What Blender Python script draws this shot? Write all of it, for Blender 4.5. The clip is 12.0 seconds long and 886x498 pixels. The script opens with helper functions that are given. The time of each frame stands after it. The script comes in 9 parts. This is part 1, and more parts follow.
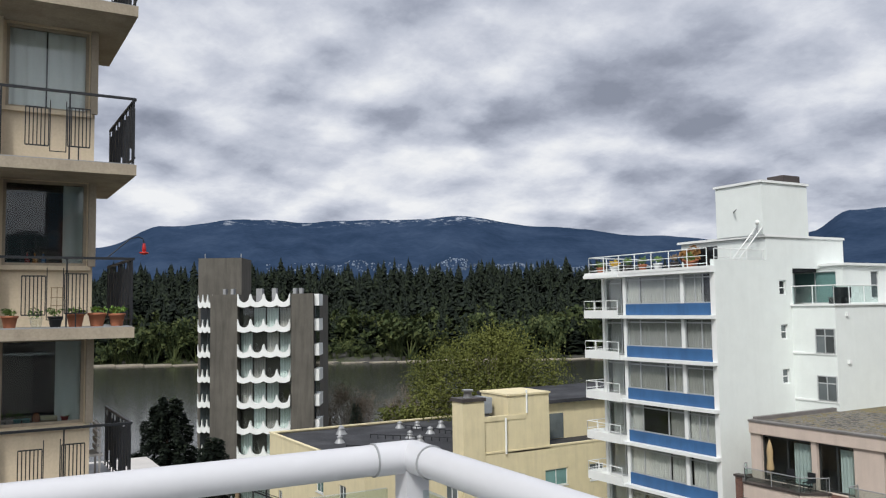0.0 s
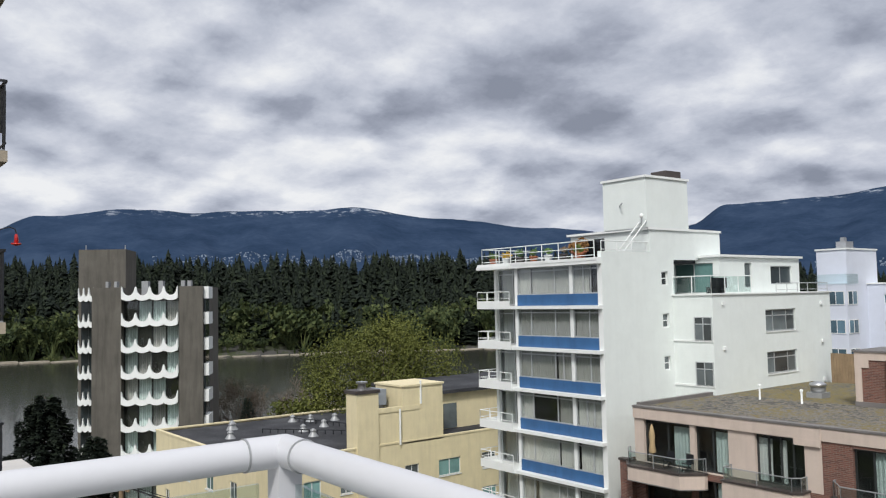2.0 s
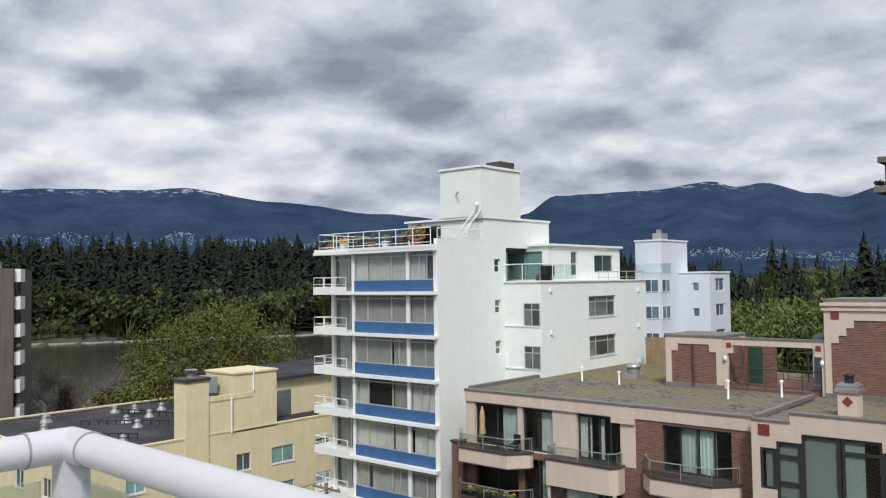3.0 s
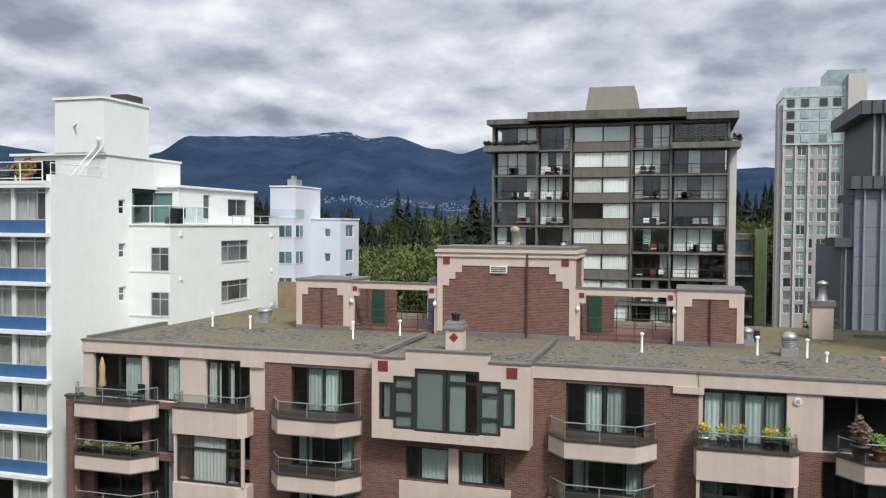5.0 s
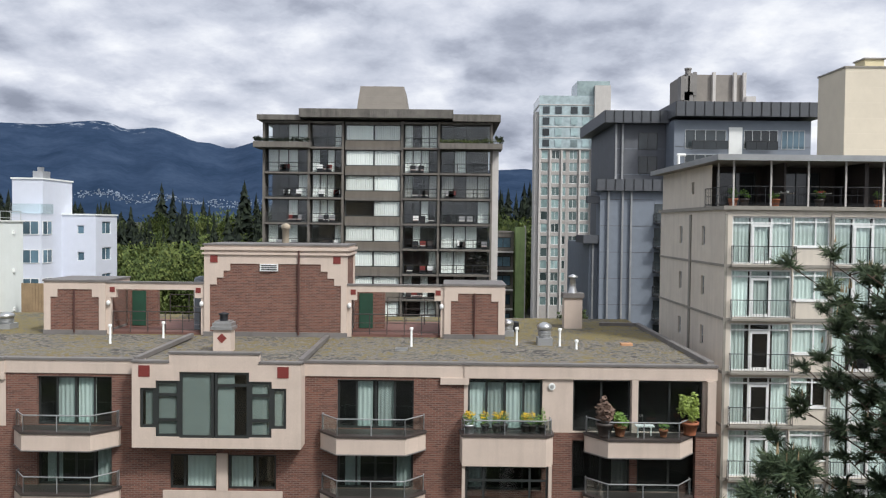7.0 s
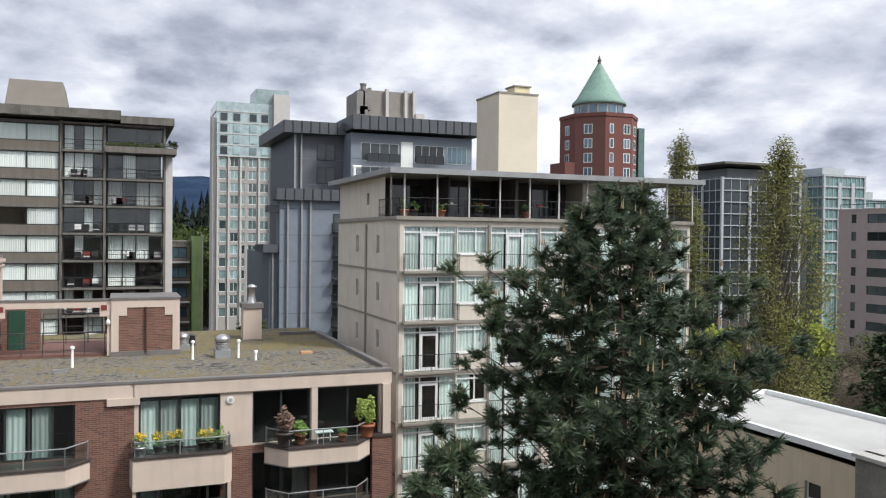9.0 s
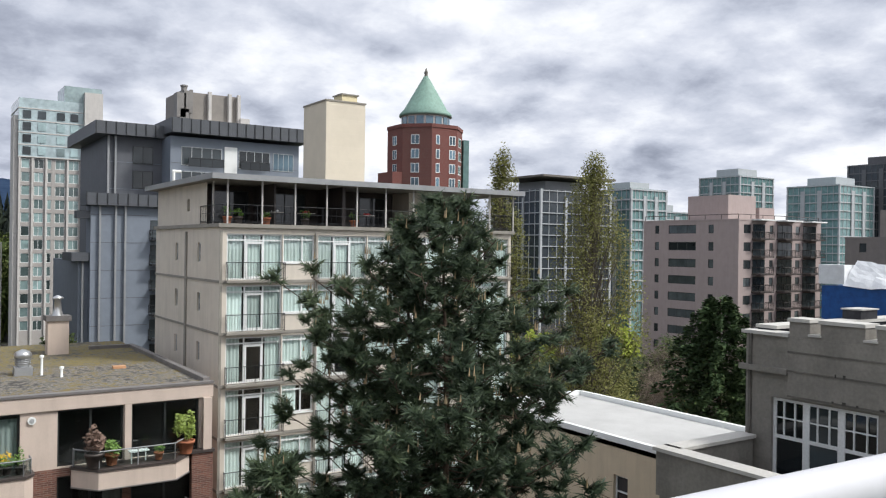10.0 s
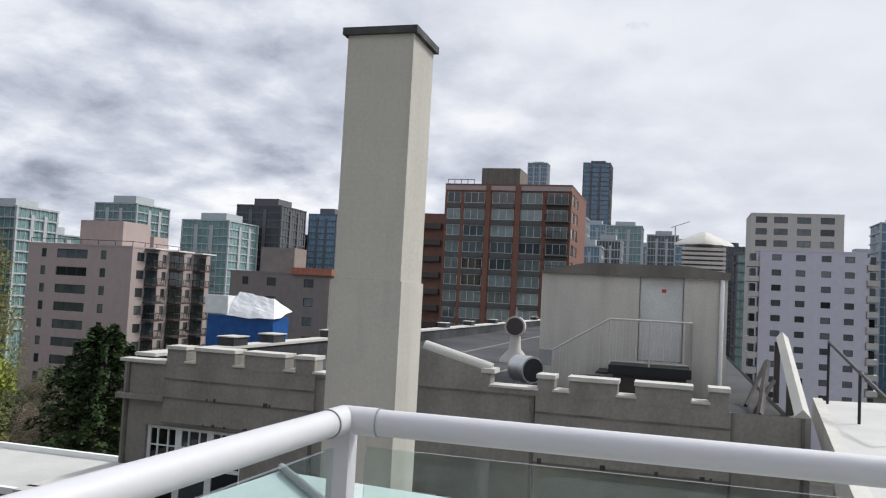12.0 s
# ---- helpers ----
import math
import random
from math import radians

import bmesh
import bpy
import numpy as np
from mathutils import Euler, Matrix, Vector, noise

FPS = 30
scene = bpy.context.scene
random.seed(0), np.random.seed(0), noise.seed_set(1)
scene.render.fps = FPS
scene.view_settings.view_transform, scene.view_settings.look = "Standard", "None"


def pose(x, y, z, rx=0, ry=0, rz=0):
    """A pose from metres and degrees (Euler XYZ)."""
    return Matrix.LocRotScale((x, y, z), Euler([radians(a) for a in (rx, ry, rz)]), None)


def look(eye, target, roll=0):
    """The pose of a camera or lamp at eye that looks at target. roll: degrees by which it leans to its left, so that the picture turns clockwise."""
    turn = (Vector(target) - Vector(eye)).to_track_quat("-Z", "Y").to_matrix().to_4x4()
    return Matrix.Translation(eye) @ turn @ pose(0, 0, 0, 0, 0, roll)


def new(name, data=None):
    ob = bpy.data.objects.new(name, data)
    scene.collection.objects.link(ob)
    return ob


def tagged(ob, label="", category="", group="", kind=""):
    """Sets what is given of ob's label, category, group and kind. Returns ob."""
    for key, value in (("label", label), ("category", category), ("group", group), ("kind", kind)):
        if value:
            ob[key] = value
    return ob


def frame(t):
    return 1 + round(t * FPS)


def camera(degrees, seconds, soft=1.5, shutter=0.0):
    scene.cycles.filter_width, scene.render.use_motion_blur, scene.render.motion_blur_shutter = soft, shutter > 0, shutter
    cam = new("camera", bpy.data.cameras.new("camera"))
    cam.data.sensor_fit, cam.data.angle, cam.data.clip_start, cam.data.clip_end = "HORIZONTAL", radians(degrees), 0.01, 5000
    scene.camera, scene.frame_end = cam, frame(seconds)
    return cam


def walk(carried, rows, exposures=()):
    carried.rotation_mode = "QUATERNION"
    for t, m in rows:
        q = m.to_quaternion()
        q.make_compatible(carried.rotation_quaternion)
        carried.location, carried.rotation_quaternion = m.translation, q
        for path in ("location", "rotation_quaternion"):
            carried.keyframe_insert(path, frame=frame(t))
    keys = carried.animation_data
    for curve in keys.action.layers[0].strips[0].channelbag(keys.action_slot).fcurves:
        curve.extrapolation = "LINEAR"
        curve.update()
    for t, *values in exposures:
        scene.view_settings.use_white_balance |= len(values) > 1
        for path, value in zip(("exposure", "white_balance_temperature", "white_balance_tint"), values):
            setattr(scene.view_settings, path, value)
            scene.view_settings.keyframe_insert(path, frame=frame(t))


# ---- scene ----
# The world's axes follow the street grid: x along the facades, y away from the deck. Ground at z = 0.
cam = camera(56.7, 12.0, soft=1.2)
# seconds, x, y, z, yaw, pitch, roll
ROWS = [
    (0, -0.242, 0.141, 24.00, 59.700, 4.152, -0.827),
    (0.5, -0.239, 0.146, 24.00, 58.656, 4.012, -1.042),
    (1, -0.235, 0.152, 24.00, 57.099, 3.858, -1.234),
    (1.5, -0.230, 0.160, 24.00, 55.063, 3.646, -1.252),
    (2, -0.222, 0.171, 24.00, 52.371, 3.442, -1.212),
    (2.5, -0.206, 0.189, 24.00, 47.475, 2.972, -1.037),
    (2.7, -0.197, 0.199, 24.00, 44.779, 2.725, -0.938),
    (4.3, -0.125, 0.250, 24.00, 26.558, -0.551, -0.252),
    (4.5, -0.111, 0.257, 24.00, 23.414, -0.953, -0.091),
    (5, -0.078, 0.269, 24.00, 16.140, -1.682, 0.388),
    (5.5, -0.062, 0.273, 24.00, 12.798, -1.582, 0.688),
    (6, -0.043, 0.277, 24.00, 8.903, -1.593, 0.951),
    (6.5, -0.022, 0.279, 24.00, 4.500, -1.731, 0.772),
    (7, -0.002, 0.280, 24.00, 0.387, -1.733, 0.620),
    (7.2, 0.009, 0.280, 24.00, -1.940, -1.610, 0.725),
    (8.8, 0.094, 0.264, 24.00, -19.634, -0.838, 0.391),
    (9, 0.103, 0.260, 24.00, -21.605, -0.860, 0.593),
    (9.5, 0.125, 0.250, 24.00, -26.616, -0.558, 0.792),
    (10, 0.155, 0.233, 24.00, -33.551, -0.123, 0.779),
    (10.5, 0.175, 0.219, 24.00, -38.632, 0.373, 0.807),
    (11, 0.199, 0.196, 24.00, -45.438, 1.188, 1.607),
    (11.5, 0.235, 0.153, 24.00, -56.972, 2.248, 2.492),
    (12, 0.269, 0.077, 24.00, -73.937, 3.230, 3.023),
]
walk(cam, [(t, pose(x, y, z, 90 + pitch, 0, yaw) @ pose(0, 0, 0, 0, 0, roll)) for t, x, y, z, yaw, pitch, roll in ROWS], [(0.0, -0.15), (2.5, -0.17), (4.5, -0.03), (7.0, 0.08), (9.5, 0.17), (11.0, 0.05), (12.0, 0.0)])

# ---- light ----
SUN_AZ, SUN_EL = 138.0, 47.0  # degrees clockwise from +y, degrees up
sun_way = Vector((math.sin(radians(SUN_AZ)) * math.cos(radians(SUN_EL)), math.cos(radians(SUN_AZ)) * math.cos(radians(SUN_EL)), math.sin(radians(SUN_EL))))
sun = new("sun", bpy.data.lights.new("sun", "SUN"))
sun.data.energy, sun.data.angle, sun.data.color = 2.75, radians(8), (1.0, 0.975, 0.935)
sun.matrix_world = look(sun_way * 100, (0, 0, 0))


def make_sky():
    world = bpy.data.worlds.new("sky")
    scene.world = world
    world.use_nodes = True
    n, l = world.node_tree.nodes, world.node_tree.links
    n.clear()

    def math_node(op, a, b=None):
        m = n.new("ShaderNodeMath")
        m.operation = op
        for i, v in enumerate((a, b)):
            if v is None:
                continue
            if isinstance(v, (int, float)):
                m.inputs[i].default_value = v
            else:
                l.new(v, m.inputs[i])
        return m.outputs[0]

    def ramp(fac, stops, interp="EASE"):
        r = n.new("ShaderNodeValToRGB")
        r.color_ramp.interpolation = interp
        while len(r.color_ramp.elements) < len(stops):
            r.color_ramp.elements.new(0.5)
        for e, (at, c) in zip(r.color_ramp.elements, stops):
            e.position, e.color = at, (*c, 1) if len(c) == 3 else c
        l.new(fac, r.inputs[0])
        return r.outputs[0]

    def blend(fac, a, b, kind="MIX"):
        m = n.new("ShaderNodeMix")
        m.data_type, m.blend_type = "RGBA", kind
        for i, v in ((0, fac), (6, a), (7, b)):
            if isinstance(v, (int, float)):
                m.inputs[i].default_value = v
            elif isinstance(v, tuple):
                m.inputs[i].default_value = (*v, 1)
            else:
                l.new(v, m.inputs[i])
        return m.outputs[2]

    def clouds(vector, scale, detail, rough, seed):
        t = n.new("ShaderNodeTexNoise")
        t.noise_dimensions = "4D"
        t.inputs["Scale"].default_value, t.inputs["Detail"].default_value = scale, detail
        t.inputs["Roughness"].default_value, t.inputs["W"].default_value = rough, seed
        t.inputs["Distortion"].default_value = 0.0
        l.new(vector, t.inputs["Vector"])
        return t.outputs["Fac"]

    way = n.new("ShaderNodeTexCoord").outputs["Generated"]
    sep = n.new("ShaderNodeSeparateXYZ")
    l.new(way, sep.inputs[0])
    def warp_of(vector):
        t = n.new("ShaderNodeTexNoise")
        t.inputs["Scale"].default_value, t.inputs["Detail"].default_value, t.inputs["Roughness"].default_value = 4.0, 5, 0.6
        l.new(vector, t.inputs["Vector"])
        w = n.new("ShaderNodeVectorMath")
        w.operation = "MULTIPLY_ADD"
        l.new(t.outputs["Color"], w.inputs[0])
        w.inputs[1].default_value = (0.16, 0.16, 0.16)
        l.new(vector, w.inputs[2])
        return w.outputs[0]

    def billow(vector, scale):
        t = n.new("ShaderNodeTexVoronoi")
        t.feature, t.inputs["Smoothness"].default_value, t.inputs["Scale"].default_value = "SMOOTH_F1", 0.5, scale
        l.new(vector, t.inputs["Vector"])
        return t.outputs["Distance"]

    def thickness(raised):
        """How thick the cloud sheet is in a direction raised by a little; the sheet flattens towards the horizon."""
        high = math_node("ADD", math_node("MAXIMUM", sep.outputs[2], 0.0), 0.29 + raised)
        comb = n.new("ShaderNodeCombineXYZ")
        l.new(math_node("DIVIDE", sep.outputs[0], high), comb.inputs[0])
        l.new(math_node("DIVIDE", sep.outputs[1], high), comb.inputs[1])
        p = warp_of(comb.outputs[0])
        sheet = math_node("MULTIPLY", clouds(p, 2.3, 10, 0.56, 7.2), 0.62)
        heaps = math_node("SUBTRACT", 0.295, math_node("ADD", math_node("MULTIPLY", billow(p, 3.0), 0.24), math_node("MULTIPLY", billow(p, 7.5), 0.15)))
        return math_node("ADD", math_node("ADD", sheet, heaps), math_node("MULTIPLY", clouds(p, 8.0, 8, 0.62, 1.3), 0.17))

    here, over, under = thickness(0.0), thickness(0.018), thickness(-0.018)
    # heaped tops catch the light, flat bases stay dark
    mixed = math_node("SUBTRACT", here, math_node("MULTIPLY", math_node("SUBTRACT", under, over), 0.85))

    def heavy(azimuth, elevation, size, amount):
        """A heavier bank in the cloud sheet."""
        a, e = radians(azimuth), radians(elevation)
        flat = n.new("ShaderNodeVectorMath")
        flat.operation = "MULTIPLY"
        l.new(way, flat.inputs[0])
        flat.inputs[1].default_value = (1, 1, 2.4)
        far = n.new("ShaderNodeVectorMath")
        far.operation = "DISTANCE"
        l.new(flat.outputs[0], far.inputs[0])
        far.inputs[1].default_value = (math.sin(a) * math.cos(e), math.cos(a) * math.cos(e), 2.4 * math.sin(e))
        r = n.new("ShaderNodeMapRange")
        r.interpolation_type = "SMOOTHSTEP"
        r.inputs[1].default_value, r.inputs[2].default_value, r.inputs[3].default_value, r.inputs[4].default_value = size * 0.2, size, amount, 0.0
        l.new(far.outputs["Value"], r.inputs[0])
        return r.outputs[0]

    for bank in ((-43.5, 16.0, 0.2, 0.13), (-39.5, 9.5, 0.13, 0.09), (-25.0, 19.0, 0.2, 0.06)):
        mixed = math_node("ADD", mixed, heavy(*bank))
    cover = ramp(mixed, [(0.30, (0.96, 0.975, 1.0)), (0.40, (0.80, 0.83, 0.90)), (0.48, (0.655, 0.69, 0.785)), (0.56, (0.54, 0.58, 0.68)), (0.65, (0.395, 0.43, 0.525)), (0.76, (0.28, 0.31, 0.39))], "LINEAR")
    # bright, thin cloud towards the sun
    dot = n.new("ShaderNodeVectorMath")
    dot.operation = "DOT_PRODUCT"
    l.new(way, dot.inputs[0])
    dot.inputs[1].default_value = sun_way
    glare = ramp(dot.outputs["Value"], [(0.30, (0, 0, 0)), (0.72, (0.85, 0.85, 0.85)), (0.8, (1, 1, 1))])
    cover = blend(glare, cover, (0.78, 0.81, 0.88))
    veil = ramp(dot.outputs["Value"], [(0.78, (0, 0, 0)), (0.98, (1, 1, 1))])
    cover = blend(veil, cover, (2.0, 2.0, 2.0))
    # gaps of blue between the clouds, low over the hills
    sky = n.new("ShaderNodeTexSky")
    sky.sky_type, sky.sun_disc = "NISHITA", False
    sky.sun_elevation, sky.sun_rotation = radians(SUN_EL), radians(SUN_AZ)
    tint = n.new("ShaderNodeVectorMath")
    tint.operation = "SCALE"
    l.new(sky.outputs[0], tint.inputs[0])
    tint.inputs["Scale"].default_value = 0.1
    gaps = ramp(mixed, [(0.16, (0.5, 0.5, 0.5)), (0.25, (0, 0, 0))])
    cover = blend(gaps, cover, tint.outputs[0])
    # below the horizon: the grey of the land
    ground = ramp(sep.outputs[2], [(0.49, (0.12, 0.13, 0.12)), (0.5, (0.12, 0.13, 0.12))])
    below = math_node("LESS_THAN", sep.outputs[2], -0.01)
    cover = blend(below, cover, ground)
    bg = n.new("ShaderNodeBackground")
    l.new(cover, bg.inputs[0])
    bg.inputs[1].default_value = 1.0
    l.new(bg.outputs[0], n.new("ShaderNodeOutputWorld").inputs[0])


make_sky()

# ---- materials ----
def surface(name, colour, rough=0.8, vary=0.15, scale=1.0, grain=0.06, grain_scale=25.0, bump=0.15, metal=0.0, stain=None, streak=0.0, per_object=0.0, spec=0.5):
    """A worn surface: broad blotches, fine grain, optional rain streaks and a stain colour, all in metres."""
    m = bpy.data.materials.new(name)
    m.use_nodes = True
    n, l = m.node_tree.nodes, m.node_tree.links
    b = n["Principled BSDF"]
    b.inputs["Roughness"].default_value, b.inputs["Metallic"].default_value = rough, metal
    b.inputs["Specular IOR Level"].default_value = spec
    pos = n.new("ShaderNodeNewGeometry").outputs["Position"]

    def noise_tex(s, detail, stretch=None):
        t = n.new("ShaderNodeTexNoise")
        t.inputs["Scale"].default_value, t.inputs["Detail"].default_value, t.inputs["Roughness"].default_value = s, detail, 0.6
        if stretch:
            mp = n.new("ShaderNodeMapping")
            mp.inputs["Scale"].default_value = stretch
            l.new(pos, mp.inputs["Vector"])
            l.new(mp.outputs[0], t.inputs["Vector"])
        else:
            l.new(pos, t.inputs["Vector"])
        return t.outputs["Fac"]

    def ramped(fac, lo, hi, at=(0.3, 0.7)):
        r = n.new("ShaderNodeValToRGB")
        r.color_ramp.elements[0].position, r.color_ramp.elements[1].position = at
        r.color_ramp.elements[0].color, r.color_ramp.elements[1].color = (*lo, 1), (*hi, 1)
        l.new(fac, r.inputs[0])
        return r.outputs[0]

    def mix(fac, a, c, kind):
        x = n.new("ShaderNodeMix")
        x.data_type, x.blend_type = "RGBA", kind
        for i, v in ((0, fac), (6, a), (7, c)):
            if isinstance(v, (int, float)):
                x.inputs[i].default_value = v
            elif isinstance(v, tuple):
                x.inputs[i].default_value = (*v[:3], 1)
            else:
                l.new(v, x.inputs[i])
        return x.outputs[2]

    dark = tuple(c * (1 - vary) for c in colour)
    light = tuple(min(1, c * (1 + vary)) for c in colour)
    col = ramped(noise_tex(scale, 5), stain if stain else dark, light)
    g = noise_tex(grain_scale, 3)
    col = mix(1.0, col, ramped(g, (1 - grain * 2,) * 3, (1 + grain,) * 3), "MULTIPLY")
    if streak:
        col = mix(1.0, col, ramped(noise_tex(1.0, 4, (2.5, 2.5, 0.25)), (1 - streak,) * 3, (1, 1, 1), (0.32, 0.55)), "MULTIPLY")
    if per_object:
        info = n.new("ShaderNodeObjectInfo").outputs["Random"]
        col = mix(1.0, col, ramped(info, (1 - per_object,) * 3, (1 + per_object,) * 3, (0, 1)), "MULTIPLY")
    l.new(col, b.inputs["Base Color"])
    if bump:
        bp = n.new("ShaderNodeBump")
        bp.inputs["Strength"].default_value, bp.inputs["Distance"].default_value = bump, 0.02
        l.new(g, bp.inputs["Height"])
        l.new(bp.outputs[0], b.inputs["Normal"])
    return m


def glass(name, tint=(0.75, 0.85, 0.85), rough=0.02, see=0.9):
    """Window glass: clear with a mirror reflection that follows Fresnel."""
    m = bpy.data.materials.new(name)
    m.use_nodes = True
    n, l = m.node_tree.nodes, m.node_tree.links
    n.clear()
    facing = n.new("ShaderNodeLayerWeight")
    facing.inputs["Blend"].default_value = 0.5
    fres = n.new("ShaderNodeMath")
    fres.operation = "POWER"
    fres.inputs[1].default_value = 4.0
    l.new(facing.outputs["Facing"], fres.inputs[0])
    a, b, mixer, out = n.new("ShaderNodeBsdfTransparent"), n.new("ShaderNodeBsdfGlossy"), n.new("ShaderNodeMixShader"), n.new("ShaderNodeOutputMaterial")
    a.inputs[0].default_value = (*(c * see for c in tint), 1)
    b.inputs["Roughness"].default_value = rough
    gain = n.new("ShaderNodeMath")
    gain.operation = "MULTIPLY_ADD"
    gain.inputs[1].default_value, gain.inputs[2].default_value = 0.9, 0.06
    l.new(fres.outputs[0], gain.inputs[0])
    l.new(gain.outputs[0], mixer.inputs[0])
    l.new(a.outputs[0], mixer.inputs[1])
    l.new(b.outputs[0], mixer.inputs[2])
    l.new(mixer.outputs[0], out.inputs[0])
    return m


def dark_glass(name, colour, rough=0.06, spread=0.5):
    """Glass of a far window: what lies behind it shows as one tone that differs from pane to pane."""
    m = surface(name, colour, rough, vary=0.25, scale=0.7, grain=0.0, bump=0.0, per_object=spread)
    m.node_tree.nodes["Principled BSDF"].inputs["IOR"].default_value = 1.6
    return m


# ---- building helpers ----
def box(bm, x0, x1, y0, y1, z0, z1):
    v = [bm.verts.new(p) for p in ((x0, y0, z0), (x1, y0, z0), (x1, y1, z0), (x0, y1, z0), (x0, y0, z1), (x1, y0, z1), (x1, y1, z1), (x0, y1, z1))]
    for f in ((3, 2, 1, 0), (4, 5, 6, 7), (0, 1, 5, 4), (1, 2, 6, 5), (2, 3, 7, 6), (3, 0, 4, 7)):
        bm.faces.new([v[i] for i in f])
    return bm


def boxes(*spans):
    bm = bmesh.new()
    for s in spans:
        box(bm, *s)
    return bm


def prism(bm, outline, z0, z1):
    """An upright prism over a plan outline, counter-clockwise."""
    lo, hi = [bm.verts.new((x, y, z0)) for x, y in outline], [bm.verts.new((x, y, z1)) for x, y in outline]
    k = len(outline)
    bm.faces.new(hi)
    bm.faces.new(lo[::-1])
    for i in range(k):
        bm.faces.new((lo[i], lo[(i + 1) % k], hi[(i + 1) % k], hi[i]))
    return bm


def tube(bm, a, b, r, sides=8, r2=None):
    a, b = Vector(a), Vector(b)
    q = (b - a).to_track_quat("Z", "Y")
    rings = []
    for p, rad in ((a, r), (b, r if r2 is None else r2)):
        rings.append([bm.verts.new(p + q @ Vector((rad * math.cos(2 * math.pi * i / sides), rad * math.sin(2 * math.pi * i / sides), 0))) for i in range(sides)])
    for i in range(sides):
        bm.faces.new((rings[0][i], rings[0][(i + 1) % sides], rings[1][(i + 1) % sides], rings[1][i])).smooth = sides > 5
    if sides > 5:
        rings = [[bm.verts.new(v.co) for v in r_] for r_ in rings]
    bm.faces.new(rings[0][::-1])
    bm.faces.new(rings[1])
    return bm


def lathe(bm, profile, at=(0, 0, 0), sides=16):
    """Turns a profile of (radius, height) round an upright axis."""
    rings = [[bm.verts.new((at[0] + max(r, 0.001) * math.cos(2 * math.pi * i / sides), at[1] + max(r, 0.001) * math.sin(2 * math.pi * i / sides), at[2] + z)) for i in range(sides)] for r, z in profile]
    for a, b in zip(rings, rings[1:]):
        for i in range(sides):
            bm.faces.new((a[i], a[(i + 1) % sides], b[(i + 1) % sides], b[i])).smooth = True
    for r_, turned in ((rings[0], True), (rings[-1], False)):
        c = [bm.verts.new(v.co) for v in r_]
        bm.faces.new(c[::-1] if turned else c)
    return bm


def mesh_of(name, bm, material, bevel=0.0):
    if bevel:
        bmesh.ops.bevel(bm, geom=[e for e in bm.edges if len(e.link_faces) == 2 and e.calc_face_angle(0) > 0.6], offset=bevel, segments=1, affect="EDGES")
    data = bpy.data.meshes.new(name)
    bm.to_mesh(data)
    bm.free()
    data.materials.append(material)
    return data


def part(name, bm, material, parent, label="", bevel=0.0):
    ob = new(name, bm if isinstance(bm, bpy.types.Mesh) else mesh_of(name, bm, material, bevel))
    ob.parent = parent
    return tagged(ob, label)


def thing(name, x, y, z, label, category, group="", turn=0.0):
    ob = new(name)
    ob.empty_display_size = 0.2
    ob.matrix_basis = pose(x, y, z, 0, 0, turn)
    return tagged(ob, label, category, group)


def solid(name, bm, material, label, category, kind="", group="", bevel=0.0):
    return tagged(new(name, mesh_of(name, bm, material, bevel)), label, category, group, kind)


SIDE = {"-y": ((1, 0), (0, 1)), "+y": ((-1, 0), (0, -1)), "+x": ((0, 1), (-1, 0)), "-x": ((0, -1), (1, 0))}


def facade(bm, side, at, u0, u1, z0, z1, holes=(), deep=0.25):
    """A wall face that looks to a side, in the plane at, from u0 to u1 (x or y) and z0 to z1, with rectangular holes (u0, u1, z0, z1) that have reveals."""
    ax = 0 if side[1] == "y" else 1
    inward = 1 if side[0] == "-" else -1

    def pt(u, d, z):
        return (u, at + inward * d, z) if ax == 0 else (at + inward * d, u, z)

    flip = side in ("+y", "-x")
    us = sorted({u0, u1, *(h[0] for h in holes), *(h[1] for h in holes)})
    zs = sorted({z0, z1, *(h[2] for h in holes), *(h[3] for h in holes)})
    us = [u for u in us if u0 <= u <= u1]
    zs = [z for z in zs if z0 <= z <= z1]
    cache = {}

    def vert(u, d, z):
        k = (round(u, 4), d, round(z, 4))
        if k not in cache:
            cache[k] = bm.verts.new(pt(u, d, z))
        return cache[k]

    def quad(*c):
        bm.faces.new([vert(*p) for p in (c[::-1] if flip else c)])

    for a, b in zip(us, us[1:]):
        for c, d in zip(zs, zs[1:]):
            mu, mz = (a + b) / 2, (c + d) / 2
            if not any(h[0] < mu < h[1] and h[2] < mz < h[3] for h in holes):
                quad((a, 0, c), (b, 0, c), (b, 0, d), (a, 0, d))
    for a, b, c, d in holes:
        if a < u0 or b > u1:
            continue
        e = deep
        for p in (((a, 0, c), (a, e, c), (b, e, c), (b, 0, c)), ((b, 0, c), (b, e, c), (b, e, d), (b, 0, d)), ((b, 0, d), (b, e, d), (a, e, d), (a, 0, d)), ((a, 0, d), (a, e, d), (a, e, c), (a, 0, c))):
            bm.faces.new([vert(*q) for q in (p if flip else p[::-1])])
    return bm


def on_side(side, at, u0, u1, d0, d1, z0, z1):
    """The span of a box set on a wall face: u along it, d outwards (negative: into the wall)."""
    s = -1 if side[0] == "-" else 1
    lo, hi = sorted((at + s * d0, at + s * d1))
    return (u0, u1, lo, hi, z0, z1) if side[1] == "y" else (lo, hi, u0, u1, z0, z1)

